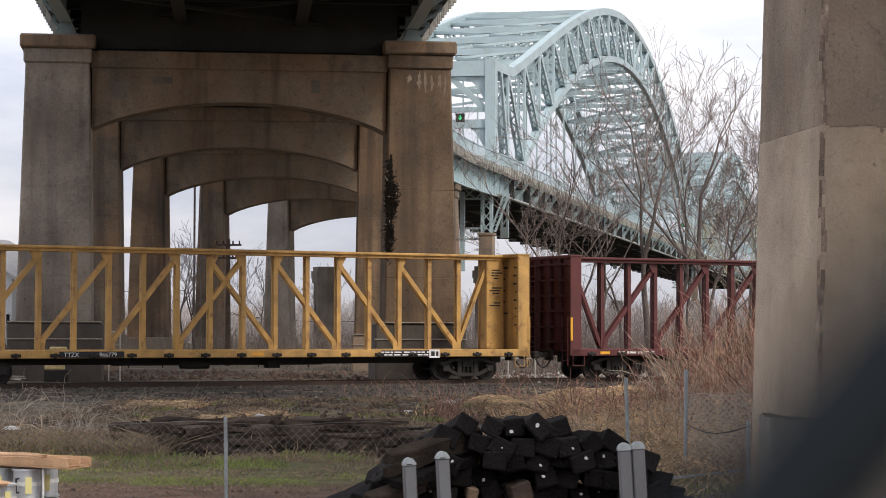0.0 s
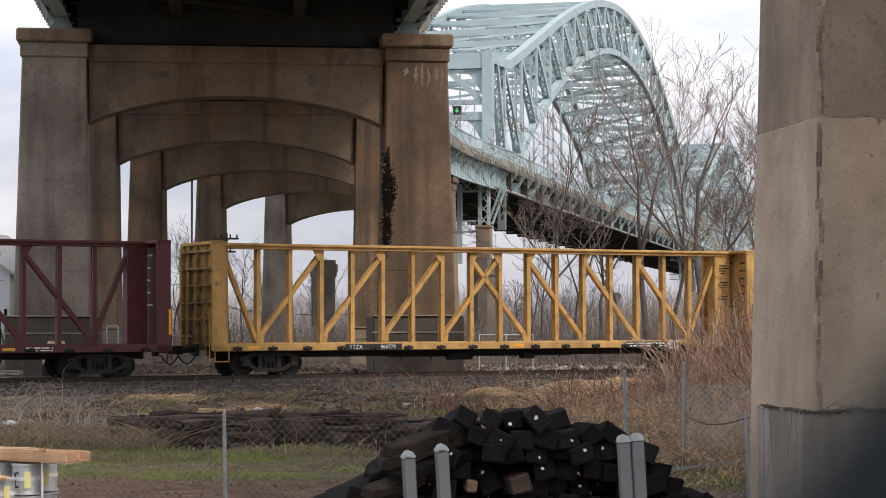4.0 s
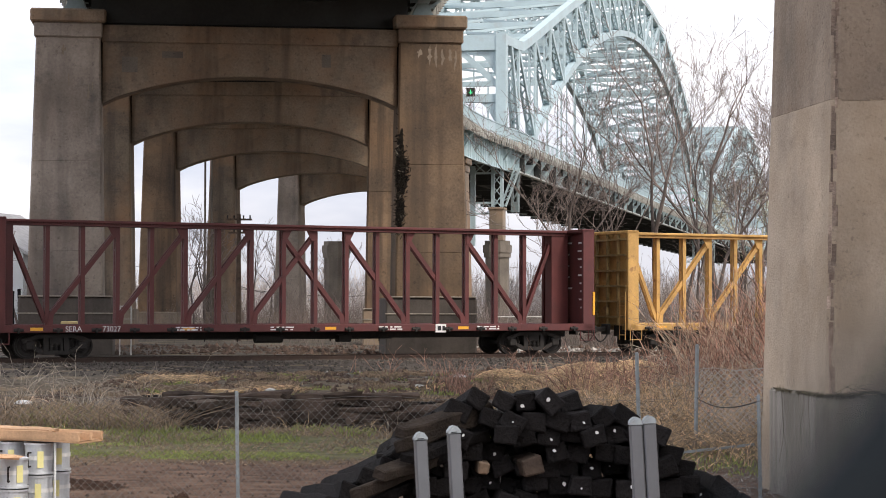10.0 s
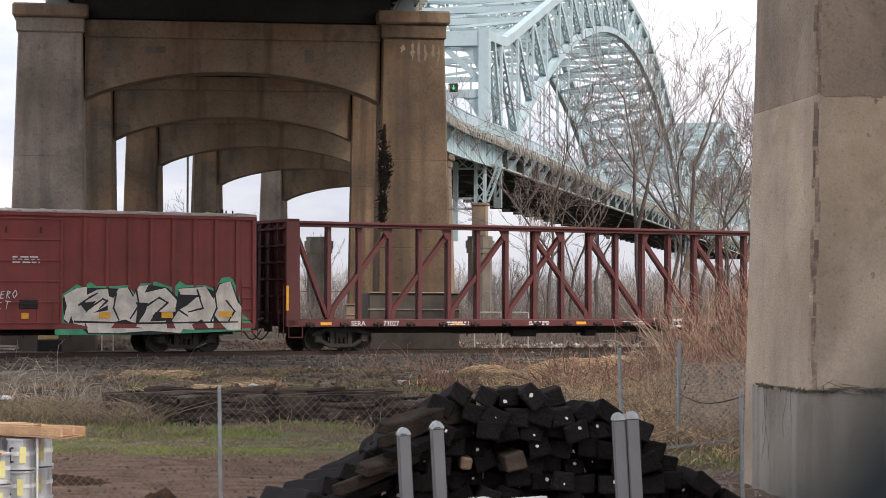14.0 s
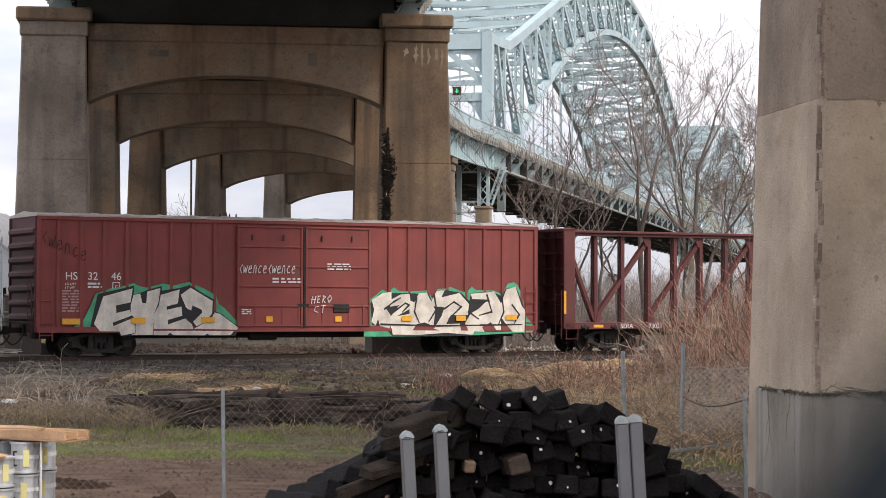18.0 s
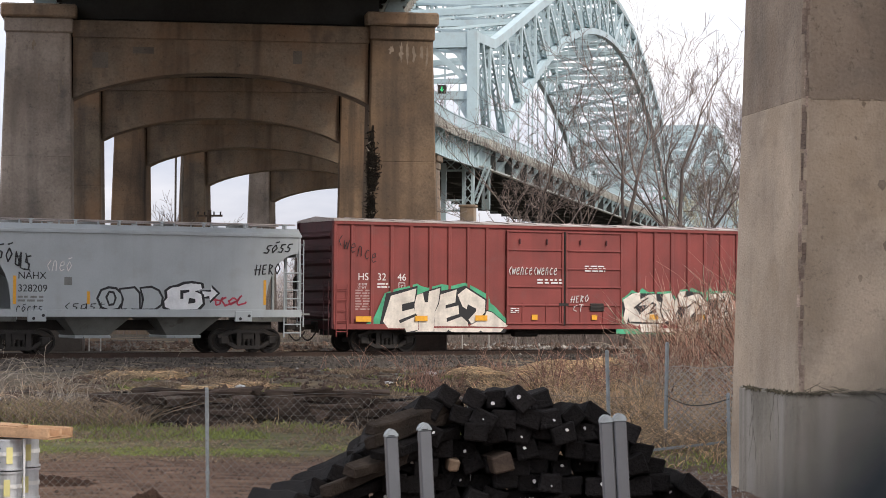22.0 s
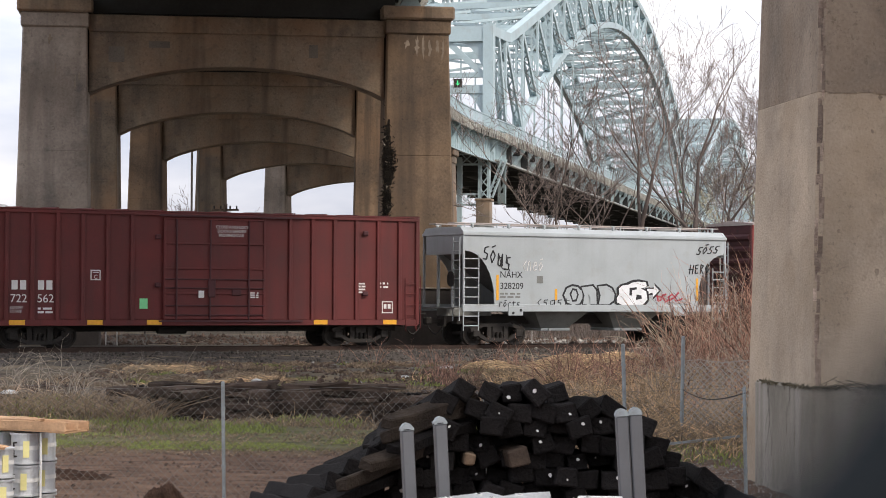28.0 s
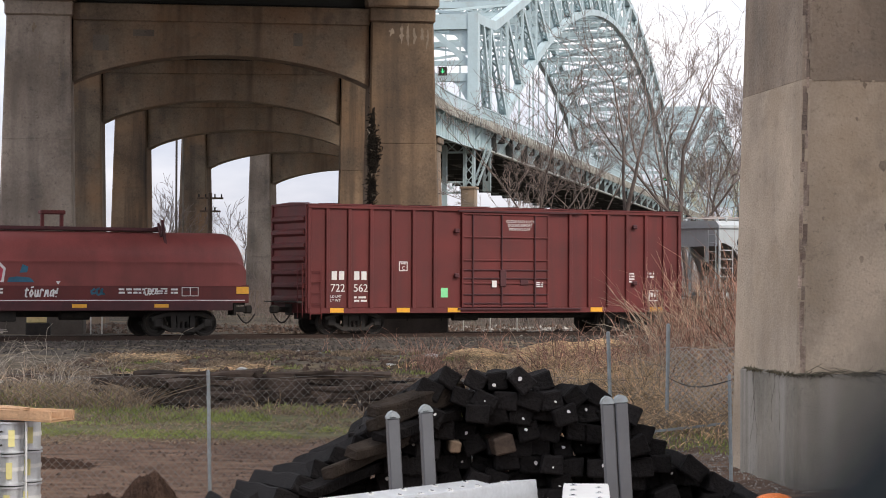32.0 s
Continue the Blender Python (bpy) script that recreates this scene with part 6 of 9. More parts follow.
PIECE_B = {
    'halo': [(2.34, 0.63), (2.38, 1.45), (2.45, 1.75), (2.59, 1.95), (2.84, 2.1), (3.05, 2.28), (3.28, 2.18), (3.51, 2.36), (3.74, 2.22), (4.32, 2.22), (4.83, 2.26), (5.07, 1.94), (5.25, 2.31), (5.61, 2.33), (5.77, 2.39), (6.2, 2.23), (6.44, 2.19), (6.63, 2.41), (6.83, 2.27), (7.53, 2.27), (7.89, 2.15), (8.13, 2.52), (8.38, 2.57), (8.53, 2.48), (8.75, 2.07), (8.87, 1.33), (9.04, 1.19), (9.22, 1.0), (9.2, 0.77), (8.62, 0.73), (6.2, 0.64)],
    'edge': [(2.59, 1.81), (3.0, 2.16), (3.44, 2.16), (4.13, 2.16), (4.46, 2.14), (4.85, 2.18), (5.11, 1.75), (5.23, 2.24), (5.61, 2.27), (6.2, 2.18), (6.56, 1.86), (6.58, 2.17), (7.45, 2.23), (7.89, 2.06), (8.04, 2.34), (8.48, 2.38), (8.82, 1.65), (8.85, 0.79), (6.68, 0.78), (6.56, 0.64), (3.44, 0.66), (3.16, 0.93), (2.66, 1.05)],
    'faces': [
        [(2.7, 1.85), (3.05, 2.06), (3.37, 2.12), (3.34, 1.69), (3.11, 1.59), (3.3, 1.41), (3.3, 0.99), (2.98, 1.09), (2.93, 1.33), (2.84, 1.09), (2.7, 1.21), (2.82, 1.55)],
        [(3.44, 1.85), (3.76, 2.02), (4.08, 2.06), (4.11, 1.61), (3.67, 1.41), (4.08, 1.45), (4.13, 0.92), (3.51, 0.88), (3.34, 1.25), (3.74, 1.65), (3.44, 1.65)],
        [(4.18, 1.85), (4.36, 1.75), (4.5, 2.06), (4.78, 2.1), (5.07, 1.55), (5.02, 1.04), (4.69, 1.2), (4.43, 1.14), (4.27, 0.9), (4.18, 0.9)],
        [(4.99, 1.69), (5.25, 2.16), (5.54, 2.18), (5.44, 1.94), (6.08, 2.1), (6.44, 1.75), (6.39, 1.4), (5.73, 1.45), (5.61, 1.14), (6.08, 1.14), (6.15, 0.89), (5.44, 0.89), (5.16, 0.96), (5.49, 1.4), (5.58, 1.61)],
        [(6.63, 2.08), (7.4, 2.13), (7.5, 2.17), (7.77, 1.75), (7.77, 0.9), (7.6, 0.9), (7.36, 1.19), (7.07, 1.03), (7.16, 0.86), (6.56, 0.87), (6.44, 1.13), (6.68, 1.44), (6.97, 1.55), (7.28, 1.86), (6.68, 1.9)],
        [(7.91, 1.75), (8.09, 2.23), (8.43, 2.32), (8.62, 1.69), (8.77, 1.54), (8.77, 0.85), (8.33, 0.86), (8.09, 1.13), (7.87, 1.4)],
        [(3.51, 0.84), (6.68, 0.82), (6.58, 0.68), (5.49, 0.75), (4.55, 0.69), (3.55, 0.7)],
    ]}


def wild_piece(car, y, piece, fat):
    """A sprayed piece: green halo, black outline, pale slanted letters."""
    bm = bmesh.new()
    slab(bm, piece['halo'], y - 0.024)
    part("graffiti_halo", bm, M_GRAF_G, car, "green spray paint halo")
    bm = bmesh.new()
    slab(bm, piece['edge'], y - 0.029)
    part("graffiti_outline", bm, M_BLACK, car, "black spray paint outline")
    for k, pts in enumerate(piece['faces']):
        bm = bmesh.new()
        slab(bm, grow(pts, fat), y - 0.034 - 0.001 * k)
        part("graffiti_letter", bm, M_GRAF_W, car, "pale slanted graffiti letter")


wild_piece(hs, yh, PIECE_A, 0.02)
wild_piece(hs, yh, PIECE_B, 0.085)
# thin black strokes that part the letters of the second piece
for line_ in (((3.14, 1.6), (3.5, 1.85), (3.75, 1.98)), ((3.5, 1.5), (3.95, 1.8), (4.1, 1.74), (3.85, 1.5)), ((4.4, 1.98), (4.32, 1.5), (4.5, 1.12)), ((5.1, 2.1), (5.2, 1.6), (4.9, 1.16)),
              ((5.5, 1.6), (5.9, 1.85), (6.2, 1.68), (5.7, 1.25)), ((6.6, 2.02), (6.5, 1.5), (6.9, 1.25)), ((7.25, 2.1), (7.45, 1.5), (6.95, 1.38)), ((7.85, 2.2), (7.95, 1.5), (7.75, 1.08)),
              ((6.75, 1.85), (7.35, 1.9)), ((3.0, 1.06), (5.2, 1.0), (7.0, 1.02), (8.7, 1.04)), ((8.3, 1.75), (8.6, 1.4), (8.4, 1.1))):
    bm = bmesh.new()
    for (xa_, za_), (xb_, zb_) in zip(line_, line_[1:]):
        d_ = Vector((xb_ - xa_, 0, zb_ - za_)).normalized()
        n_ = Vector((-d_.z, 0, d_.x)) * 0.035
        a_, b_ = Vector((xa_, 0, za_)) - d_ * 0.03, Vector((xb_, 0, zb_)) + d_ * 0.03
        slab(bm, [(v.x, v.z) for v in (a_ + n_, a_ - n_, b_ - n_ * 0.6, b_ + n_ * 0.6)], yh - 0.048)
    part("graffiti_stroke", bm, M_BLACK, hs, "black sprayed stroke")

STROKES = {"H": [((0, 0), (0.1, 1)), ((0.55, 0), (0.7, 1)), ((-0.2, 0.5), (0.75, 0.55))], "E": [((0.1, 0.05), (0.1, 0.9), (0.6, 0.95)), ((0.1, 0.5), (0.5, 0.55)), ((0.1, 0.05), (0.6, 0.1))],
           "R": [((0.1, 0), (0.1, 0.95), (0.6, 0.8), (0.15, 0.45), (0.65, 0))], "O": [((0.35, 0), (0.0, 0.5), (0.4, 1), (0.75, 0.5), (0.35, 0))],
           "C": [((0.6, 0.9), (0.1, 0.8), (0.0, 0.3), (0.6, 0.1))], "T": [((0, 1), (0.75, 0.95)), ((0.35, 1), (0.3, 0))],
           "N": [((0, 0), (0.1, 1), (0.55, 0.05), (0.65, 1))], "S": [((0.6, 0.9), (0.1, 0.8), (0.55, 0.4), (0.0, 0.05))], "K": [((0.05, 0), (0.1, 1)), ((0.65, 1), (0.1, 0.45), (0.7, 0))],
           "w": [((0.0, 0.75), (0.15, 0.05), (0.38, 0.6), (0.55, 0.05), (0.78, 0.8))], "e": [((0.1, 0.4), (0.6, 0.5), (0.5, 0.8), (0.15, 0.7), (0.05, 0.25), (0.3, 0.02), (0.7, 0.15))],
           "n": [((0.05, 0.0), (0.12, 0.75), (0.3, 0.85), (0.5, 0.7), (0.6, 0.0))], "c": [((0.6, 0.7), (0.3, 0.8), (0.05, 0.4), (0.25, 0.05), (0.65, 0.15))],
           "o": [((0.3, 0.0), (0.02, 0.4), (0.3, 0.8), (0.65, 0.45), (0.3, 0.0)), ((0.1, 1.0), (0.6, 1.1))], "s": [((0.7, 0.8), (0.2, 0.75), (0.15, 0.45), (0.6, 0.35), (0.55, 0.0), (0.0, 0.05))],
           "t": [((0.0, 0.7), (0.75, 0.75)), ((0.3, 1.0), (0.25, 0.1), (0.6, 0.0))], "(": [((0.7, 0.9), (0.3, 0.45), (0.7, 0.0))], "u": [((0.05, 0.8), (0.1, 0.1), (0.45, 0.0), (0.6, 0.8), (0.7, 0.0))],
           "r": [((0.05, 0.0), (0.12, 0.8), (0.4, 0.85), (0.6, 0.65))], "m": [((0.0, 0.0), (0.1, 0.8), (0.3, 0.3), (0.5, 0.8), (0.65, 0.0))], "a": [((0.65, 0.8), (0.1, 0.6), (0.1, 0.1), (0.6, 0.2), (0.65, 0.8), (0.75, 0.0))], "!": [((0.35, 1.0), (0.28, 0.35)), ((0.25, 0.12), (0.25, 0.0))]}


def spray_tag(car, txt, x, z, w, h, material, y, slant=0.15, r=0.02, rise=0.05):
    """A tag written in single strokes."""
    for i, ch in enumerate(txt):
        bm = bmesh.new()
        for line in STROKES[ch]:
            pts = [Vector((x + (i + a) * w + slant * c * h, y, z + c * h + rise * h * i)) for a, c in line]
            for p, q in zip(pts, pts[1:]):
                rod(bm, p, q, r, 5)
        part("graffiti_tag", bm, material, car, "letter of a scrawled spray paint tag")


spray_tag(hs, "HERO", 0.3, 1.78, 0.2, 0.26, M_WHITE, yh - 0.084, r=0.014)
spray_tag(hs, "CT", 0.4, 1.45, 0.24, 0.26, M_WHITE, yh - 0.084, r=0.014)
spray_tag(hs, "(wence", -2.42, 2.8, 0.18, 0.33, M_WHITE, yh - 0.084, r=0.015, rise=0.0)
spray_tag(hs, "(wence", -1.36, 2.8, 0.18, 0.33, M_WHITE, yh - 0.084, r=0.015, rise=0.0)
spray_tag(hs, "(wence", -9.28, 3.72, 0.27, 0.42, M_BLACK, yh - 0.032, slant=0.1, r=0.014, rise=-0.27)
for x_, z_, sz_ in ((-8.42, 2.36, 0.11), (-8.42, 2.24, 0.11)):
    word(hs, "LD LMT" if z_ > 2.3 else "LT WT", x_, z_, sz_, M_WHITE, yh + 0.024)
plate(hs, "stencil_frame", -6.68, 2.34, 0.26, 0.26, M_WHITE, yh + 0.026)
plate(hs, "stencil_field", -6.68, 2.34, 0.21, 0.21, M_BOXA, yh + 0.021)
word(hs, "C", -6.73, 2.27, 0.15, M_WHITE, yh + 0.017)
for x_ in (-1.9, -0.75, 0.7, 1.85):
    bm = bmesh.new()
    box(bm, (x_, yh - 0.1, 4.02), (0.06, 0.05, 0.2), bevel=0.012)
    part("door_bracket", bm, M_RED_DK, hs)

# covered hopper
HP_C, HP_L = -57.34, 11.5
hop = thing("covered_hopper_wagon", "light grey two-bay covered hopper wagon with graffiti", "railway wagon", track_pose(HP_C), group="wagons of the freight train")
CARS.append((hop, HP_C))


def build_hopper():
    half, W = HP_L / 2, 1.55
    zs, ze, zr = 1.42, 4.02, 4.3
    bm = bmesh.new()
    # side sheet with the curved cut at each end, in mirror image
    side = [(-half + 1.3, zs), (half - 1.3, zs)]
    for k in range(9):
        a = k / 8 * math.pi / 2
        side.append((half - 1.3 + 1.2 * (1 - math.cos(a)), zs + 0.2 + 1.8 * math.sin(a)))
    side += [(half - 0.05, zs + 2.35), (half - 0.05, ze), (-half + 0.05, ze), (-half + 0.05, zs + 2.35)]
    for k in range(8, -1, -1):
        a = k / 8 * math.pi / 2
        side.append((-half + 1.3 - 1.2 * (1 - math.cos(a)), zs + 0.2 + 1.8 * math.sin(a)))
    prism(bm, side, -W, -W + 0.04)
    prism(bm, side, W - 0.04, W)
    part("side_sheet", bm, M_HOP, hop, "light grey side sheet with curved ends")
    bm = bmesh.new()
    # hopper body: slope sheets at the ends meet the two bays
    prism(bm, [(-half + 0.2, ze), (-half + 0.2, zs + 2.3), (-1.9, zs - 0.1), (1.9, zs - 0.1), (half - 0.2, zs + 2.3), (half - 0.2, ze)], -W + 0.05, W - 0.05)
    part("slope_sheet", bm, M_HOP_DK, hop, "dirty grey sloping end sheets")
    bm = bmesh.new()
    prof = [(-W, ze - 0.02), (-W, ze + 0.08), (-W * 0.86, ze + 0.25), (-W * 0.4, zr), (W * 0.4, zr), (W * 0.86, ze + 0.25), (W, ze + 0.08), (W, ze - 0.02)]
    a = [bm.verts.new((-half, y, z)) for y, z in prof]
    b = [bm.verts.new((half, y, z)) for y, z in prof]
    bm.faces.new(a)
    bm.faces.new(b[::-1])
    for i in range(len(prof)):
        j = (i + 1) % len(prof)
        bm.faces.new((a[i], b[i], b[j], a[j]))
    part("roof", bm, M_HOP, hop)
    bm = bmesh.new()
    for y in (-W - 0.02, W + 0.02):
        box(bm, (0, y, ze), (HP_L + 0.04, 0.07, 0.1), bevel=0.01)
    part("top_rail", bm, M_HOP, hop)
    bm = bmesh.new()
    for y in (-W, W):
        box(bm, (0, y, zs - 0.06), (HP_L + 0.06, 0.1, 0.26), bevel=0.015)
    part("side_sill", bm, M_HOP, hop)
    for s in (-1, 1):
        for y in (-W - 0.05, W + 0.05):
            bm = bmesh.new()
            box(bm, (s * (half - 2.15), y, zs - 0.16), (0.62, 0.08, 0.36), bevel=0.02)
            pad = part("jacking_pad", bm, M_HOP, hop)
            for dx in (-0.12, 0.2):
                bm = bmesh.new()
                rod(bm, (s * (half - 2.15) + dx, y - 0.06, zs - 0.2 + dx * 0.3), (s * (half - 2.15) + dx, y + 0.06, zs - 0.2 + dx * 0.3), 0.05, 10)
                part("pad_hole", bm, M_BLACK, pad)
    # roof walkway and hatches
    for y in (-0.72, 0.72):
        bm = bmesh.new()
        box(bm, (0, y, zr + 0.13), (HP_L + 0.1, 0.5, 0.035))
        w = part("running_board", bm, M_ROOF, hop, "galvanised grating walkway")
        for k in range(9):
            bm = bmesh.new()
            x = -half + 0.4 + k * (HP_L - 0.8) / 8
            box(bm, (x, y - 0.2 if y < 0 else y + 0.2, zr + 0.05), (0.04, 0.04, 0.14))
            part("walkway_bracket", bm, M_HOP, w)
    for y in (-W * 0.86, W * 0.86):
        for k in range(8):
            x = -half + 0.5 + k * (HP_L - 1.0) / 7
            bm = bmesh.new()
            box(bm, (x, y, ze + 0.3), (0.08, 0.1, 0.16), bevel=0.015)
            box(bm, (x, y, ze + 0.39), (0.2, 0.05, 0.03))
            part("roof_bracket", bm, M_HOP, hop)
    for k in range(4):
        x = -half + 1.7 + k * (HP_L - 3.4) / 3
        bm = bmesh.new()
        bmesh.ops.create_cone(bm, cap_ends=True, segments=16, radius1=0.42, radius2=0.36, depth=0.1, matrix=Matrix.Translation((x, 0, zr + 0.05)))
        part("roof_hatch", bm, M_HOP_DK, hop)
    # end frames: corner posts, ladders, platforms
    for s in (-1, 1):
        bm = bmesh.new()
        for y in (-W + 0.02, W - 0.02):
            box(bm, (s * (half - 0.04), y, (zs + ze) / 2), (0.09, 0.07, ze - zs), bevel=0.01)
        box(bm, (s * (half - 0.1), 0, ze - 0.35), (0.06, 2 * W - 0.2, 0.75))
        for y in (-0.55, 0.55):
            box(bm, (s * (half - 0.12), y, 2.5), (0.09, 0.09, 2.2))
        part("end_frame", bm, M_HOP, hop)
        bm = bmesh.new()
        box(bm, (s * (half + 0.15), 0, zs - 0.08), (0.4, 2 * W, 0.06))
        box(bm, (s * (half - 0.9), 0, zs - 0.2), (1.9, 0.7, 0.3))
        part("end_platform", bm, M_HOP_DK, hop)
        ladder(hop, s * (half - 0.32), -W - 0.03, 0.55, 3.3 if s < 0 else 2.9, 0.62, True, 8, M_HOP, 0.022)
        ladder(hop, s * (half + 0.12), -W + 0.28, 0.9, 3.9, 0.5, False, 9, M_HOP, 0.02)
        bogie(hop, s * (half - 1.72))
        bm = bmesh.new()
        rod(bm, (s * (half + 0.05), -0.9, 1.5), (s * (half + 0.05), -0.9, 2.5), 0.03, 6)
        bmesh.ops.create_cone(bm, cap_ends=True, segments=14, radius1=0.28, radius2=0.28, depth=0.04,
                              matrix=Matrix.Translation((s * (half + 0.14), -0.9, 2.4)) @ Matrix.Rotation(radians(90), 4, 'Y'))
        part("hand_brake", bm, M_STEEL, hop)
    # two discharge bays
    for x in (-1.45, 1.75):
        bm = bmesh.new()
        lo, hi = 0.62, zs - 0.12
        for z, w, y in ((hi, 1.22, 1.35), (lo, 0.58, 0.75)):
            for sx, sy in ((-1, -1), (1, -1), (1, 1), (-1, 1)):
                bm.verts.new((x + sx * w, sy * y, z))
        v = bm.verts[:]
        bm.faces.new(v[0:4])
        bm.faces.new(v[4:8][::-1])
        for i in range(4):
            bm.faces.new((v[i], v[(i + 1) % 4], v[4 + (i + 1) % 4], v[4 + i]))
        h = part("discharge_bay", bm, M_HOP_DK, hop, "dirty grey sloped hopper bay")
        bm = bmesh.new()
        box(bm, (x, 0, 0.57), (1.25, 1.7, 0.1), bevel=0.02)
        rod(bm, (x - 0.3, -0.95, 0.57), (x - 0.3, 0.95, 0.57), 0.05, 8)
        part("outlet_gate", bm, M_HOP, h)
    bm = bmesh.new()
    box(bm, (0, 0, 0.95), (HP_L - 1.0, 0.4, 0.35))
    part("centre_sill", bm, M_STEEL, hop)
    draft(hop, half)
    y = -W - 0.004
    word(hop, "NAHX", -4.23, 2.46, 0.33, M_BLACK, y)
    word(hop, "328209", -4.23, 2.05, 0.33, M_BLACK, y)
    bars_text(hop, -3.8, 1.82, 0.85, 0.24, 2, M_HOP_DK, y - 0.002, 41)
    for x, z, hh in ((-4.33, 2.1, 0.92), (-1.86, 1.86, 0.42), (4.41, 2.08, 0.85)):
        plate(hop, "reflector_strip", x, z, 0.1, hh, M_REFL, y - 0.004)
    spray_tag(hop, "sous", -4.95, 3.12, 0.3, 0.56, M_BLACK, y - 0.006, 0.1, 0.024, -0.22)
    spray_tag(hop, "t!", -4.2, 2.75, 0.3, 0.6, M_BLACK, y - 0.006, -0.3, 0.018, -0.1)
    spray_tag(hop, "(neo", -3.35, 2.72, 0.24, 0.4, M_WHITE, y - 0.006, 0.15, 0.016, 0.0)
    spray_tag(hop, "HERO", 4.05, 2.66, 0.24, 0.36, M_BLACK, y - 0.006, 0.1, 0.022)
    spray_tag(hop, "soss", 4.35, 3.42, 0.26, 0.34, M_BLACK, y - 0.006, 0.5, 0.022, 0.06)
    scribble(hop, 2.5, 1.55, 1.2, 0.42, M_GRAF_R, y - 0.006, 55, 4, 0.03, label="red spray paint tag")
    spray_tag(hop, "rocts", -half + 1.45, 1.4, 0.18, 0.22, M_BLACK, y - 0.06, 0.15, 0.013, 0.0)
    spray_tag(hop, "(sast", -half + 3.0, 1.46, 0.3, 0.26, M_BLACK, y - 0.008, 0.2, 0.014, 0.0)
    plate(hop, "data_panel", -half + 3.2, 2.4, 0.26, 0.26, M_HOP_DK, y - 0.004)
    # outlined letters in black, grey and silver
    oval = [(-1.55, 1.84), (-1.42, 2.11), (-1.17, 2.2), (-0.92, 2.17), (-0.71, 1.99), (-0.69, 1.72), (-0.84, 1.51), (-1.13, 1.45), (-1.4, 1.55)]
    hole = [(-1.24, 1.88), (-1.15, 2.05), (-1.0, 2.03), (-0.94, 1.86), (-1.0, 1.66), (-1.15, 1.64)]
    mid = [(-0.79, 2.15), (-0.28, 2.21), (-0.11, 2.03), (-0.09, 1.49), (-0.39, 1.49), (-0.39, 1.84), (-0.5, 1.88), (-0.54, 1.49), (-0.73, 1.49), (-0.67, 1.84)]
    last = [(-0.07, 2.19), (0.31, 2.23), (0.57, 2.11), (0.7, 1.88), (0.66, 1.64), (0.44, 1.49), (-0.03, 1.49), (0.03, 1.84)]
    bubble = [(0.74, 1.74), (0.85, 1.88), (0.83, 2.11), (1.0, 2.23), (1.26, 2.27), (1.44, 2.35), (1.72, 2.39), (2.09, 2.35), (2.13, 2.19), (1.87, 2.11), (2.11, 2.0), (2.16, 1.68), (1.96, 1.48), (1.0, 1.46), (0.76, 1.56)]
    arrow = [(2.1, 2.11), (2.46, 2.11), (2.44, 2.27), (2.71, 2.04), (2.4, 1.76), (2.38, 1.92), (2.1, 1.88)]
    slot_a = [(1.33, 2.13), (1.65, 2.15), (1.65, 2.07), (1.44, 2.03), (1.44, 1.84), (1.33, 1.84)]
    slot_b = [(1.65, 1.88), (1.87, 1.84), (1.87, 1.72), (1.61, 1.68)]
    lay = 0
    for pts, edge, face in ((arrow, 0.06, M_GRAF_S), (oval, 0.05, M_HOP), (hole, 0.05, M_HOP), (mid, 0.05, M_HOP), (last, 0.05, M_HOP), (bubble, 0.07, M_GRAF_S), (slot_a, 0.0, None), (slot_b, 0.0, None)):
        bm = bmesh.new()
        slab(bm, grow(pts, edge), y - 0.006 - 0.003 * lay)
        part("graffiti_outline", bm, M_BLACK, hop, "black sprayed outline")
        if face:
            bm = bmesh.new()
            slab(bm, grow(pts, -0.03), y - 0.0075 - 0.003 * lay)
            part("graffiti_letter", bm, face, hop, "outlined grey and silver graffiti letter")
        lay += 1


build_hopper()

# brown-red single-door boxcar
bn, yb = boxcar(-72.67, 15.58, "brown-red single-door boxcar with white car markings", M_BOXB, (-1.76, 1.92), ((-7.05, 0.845, 6), (2.86, 0.84, 6)), 0.76, 4.52, M_BOXB, roof=M_BOXB, truck_in=2.0, proud=0.06, crown=0.06)
bd = plug_door(bn, -1.76, 1.92, 0.95, 4.36, yb, M_BOXB, 4, label="brown-red plug door with lock rods")
for x_ in (-1.3, -0.1, 1.3):
    bm = bmesh.new()
    rod(bm, (x_, yb - 0.09, 0.95), (x_, yb - 0.09, 4.3), 0.032, 8)
    part("lock_rod", bm, M_RED_DK, bd)
for z_ in (1.1, 1.42, 2.0, 2.3):
    bm = bmesh.new()
    rod(bm, (-1.7, yb - 0.08, z_), (1.88, yb - 0.08, z_), 0.024, 6)
    part("cross_rod", bm, M_RED_DK, bd)
for c_, d_ in (((-0.05, yb - 0.1, 2.0), (0.26, 0.06, 0.6)), ((0.85, yb - 0.08, 1.86), (0.34, 0.05, 0.2))):
    bm = bmesh.new()
    box(bm, c_, d_, bevel=0.02)
    part("lock_box", bm, M_RED_DK, bd)
for z_ in (0.9, 4.42):
    bm = bmesh.new()
    box(bm, (0.7, yb - 0.07, z_), (5.2, 0.08, 0.06))
    part("door_track", bm, M_RED_DK, bn)
for x_, z_ in ((-1.95, 3.7), (-1.95, 2.1), (5.7, 3.96), (5.7, 1.85)):
    bm = bmesh.new()
    box(bm, (x_, yb - 0.06, z_), (0.2, 0.1, 0.16), bevel=0.03)
    part("door_stop", bm, M_RED_DK, bn)
for x_, wd_ in ((-6.92, "722"), (-6.03, "562")):
    word(bn, wd_, x_, 1.51, 0.38, M_WHITE, yb + 0.024)
bm = bmesh.new()
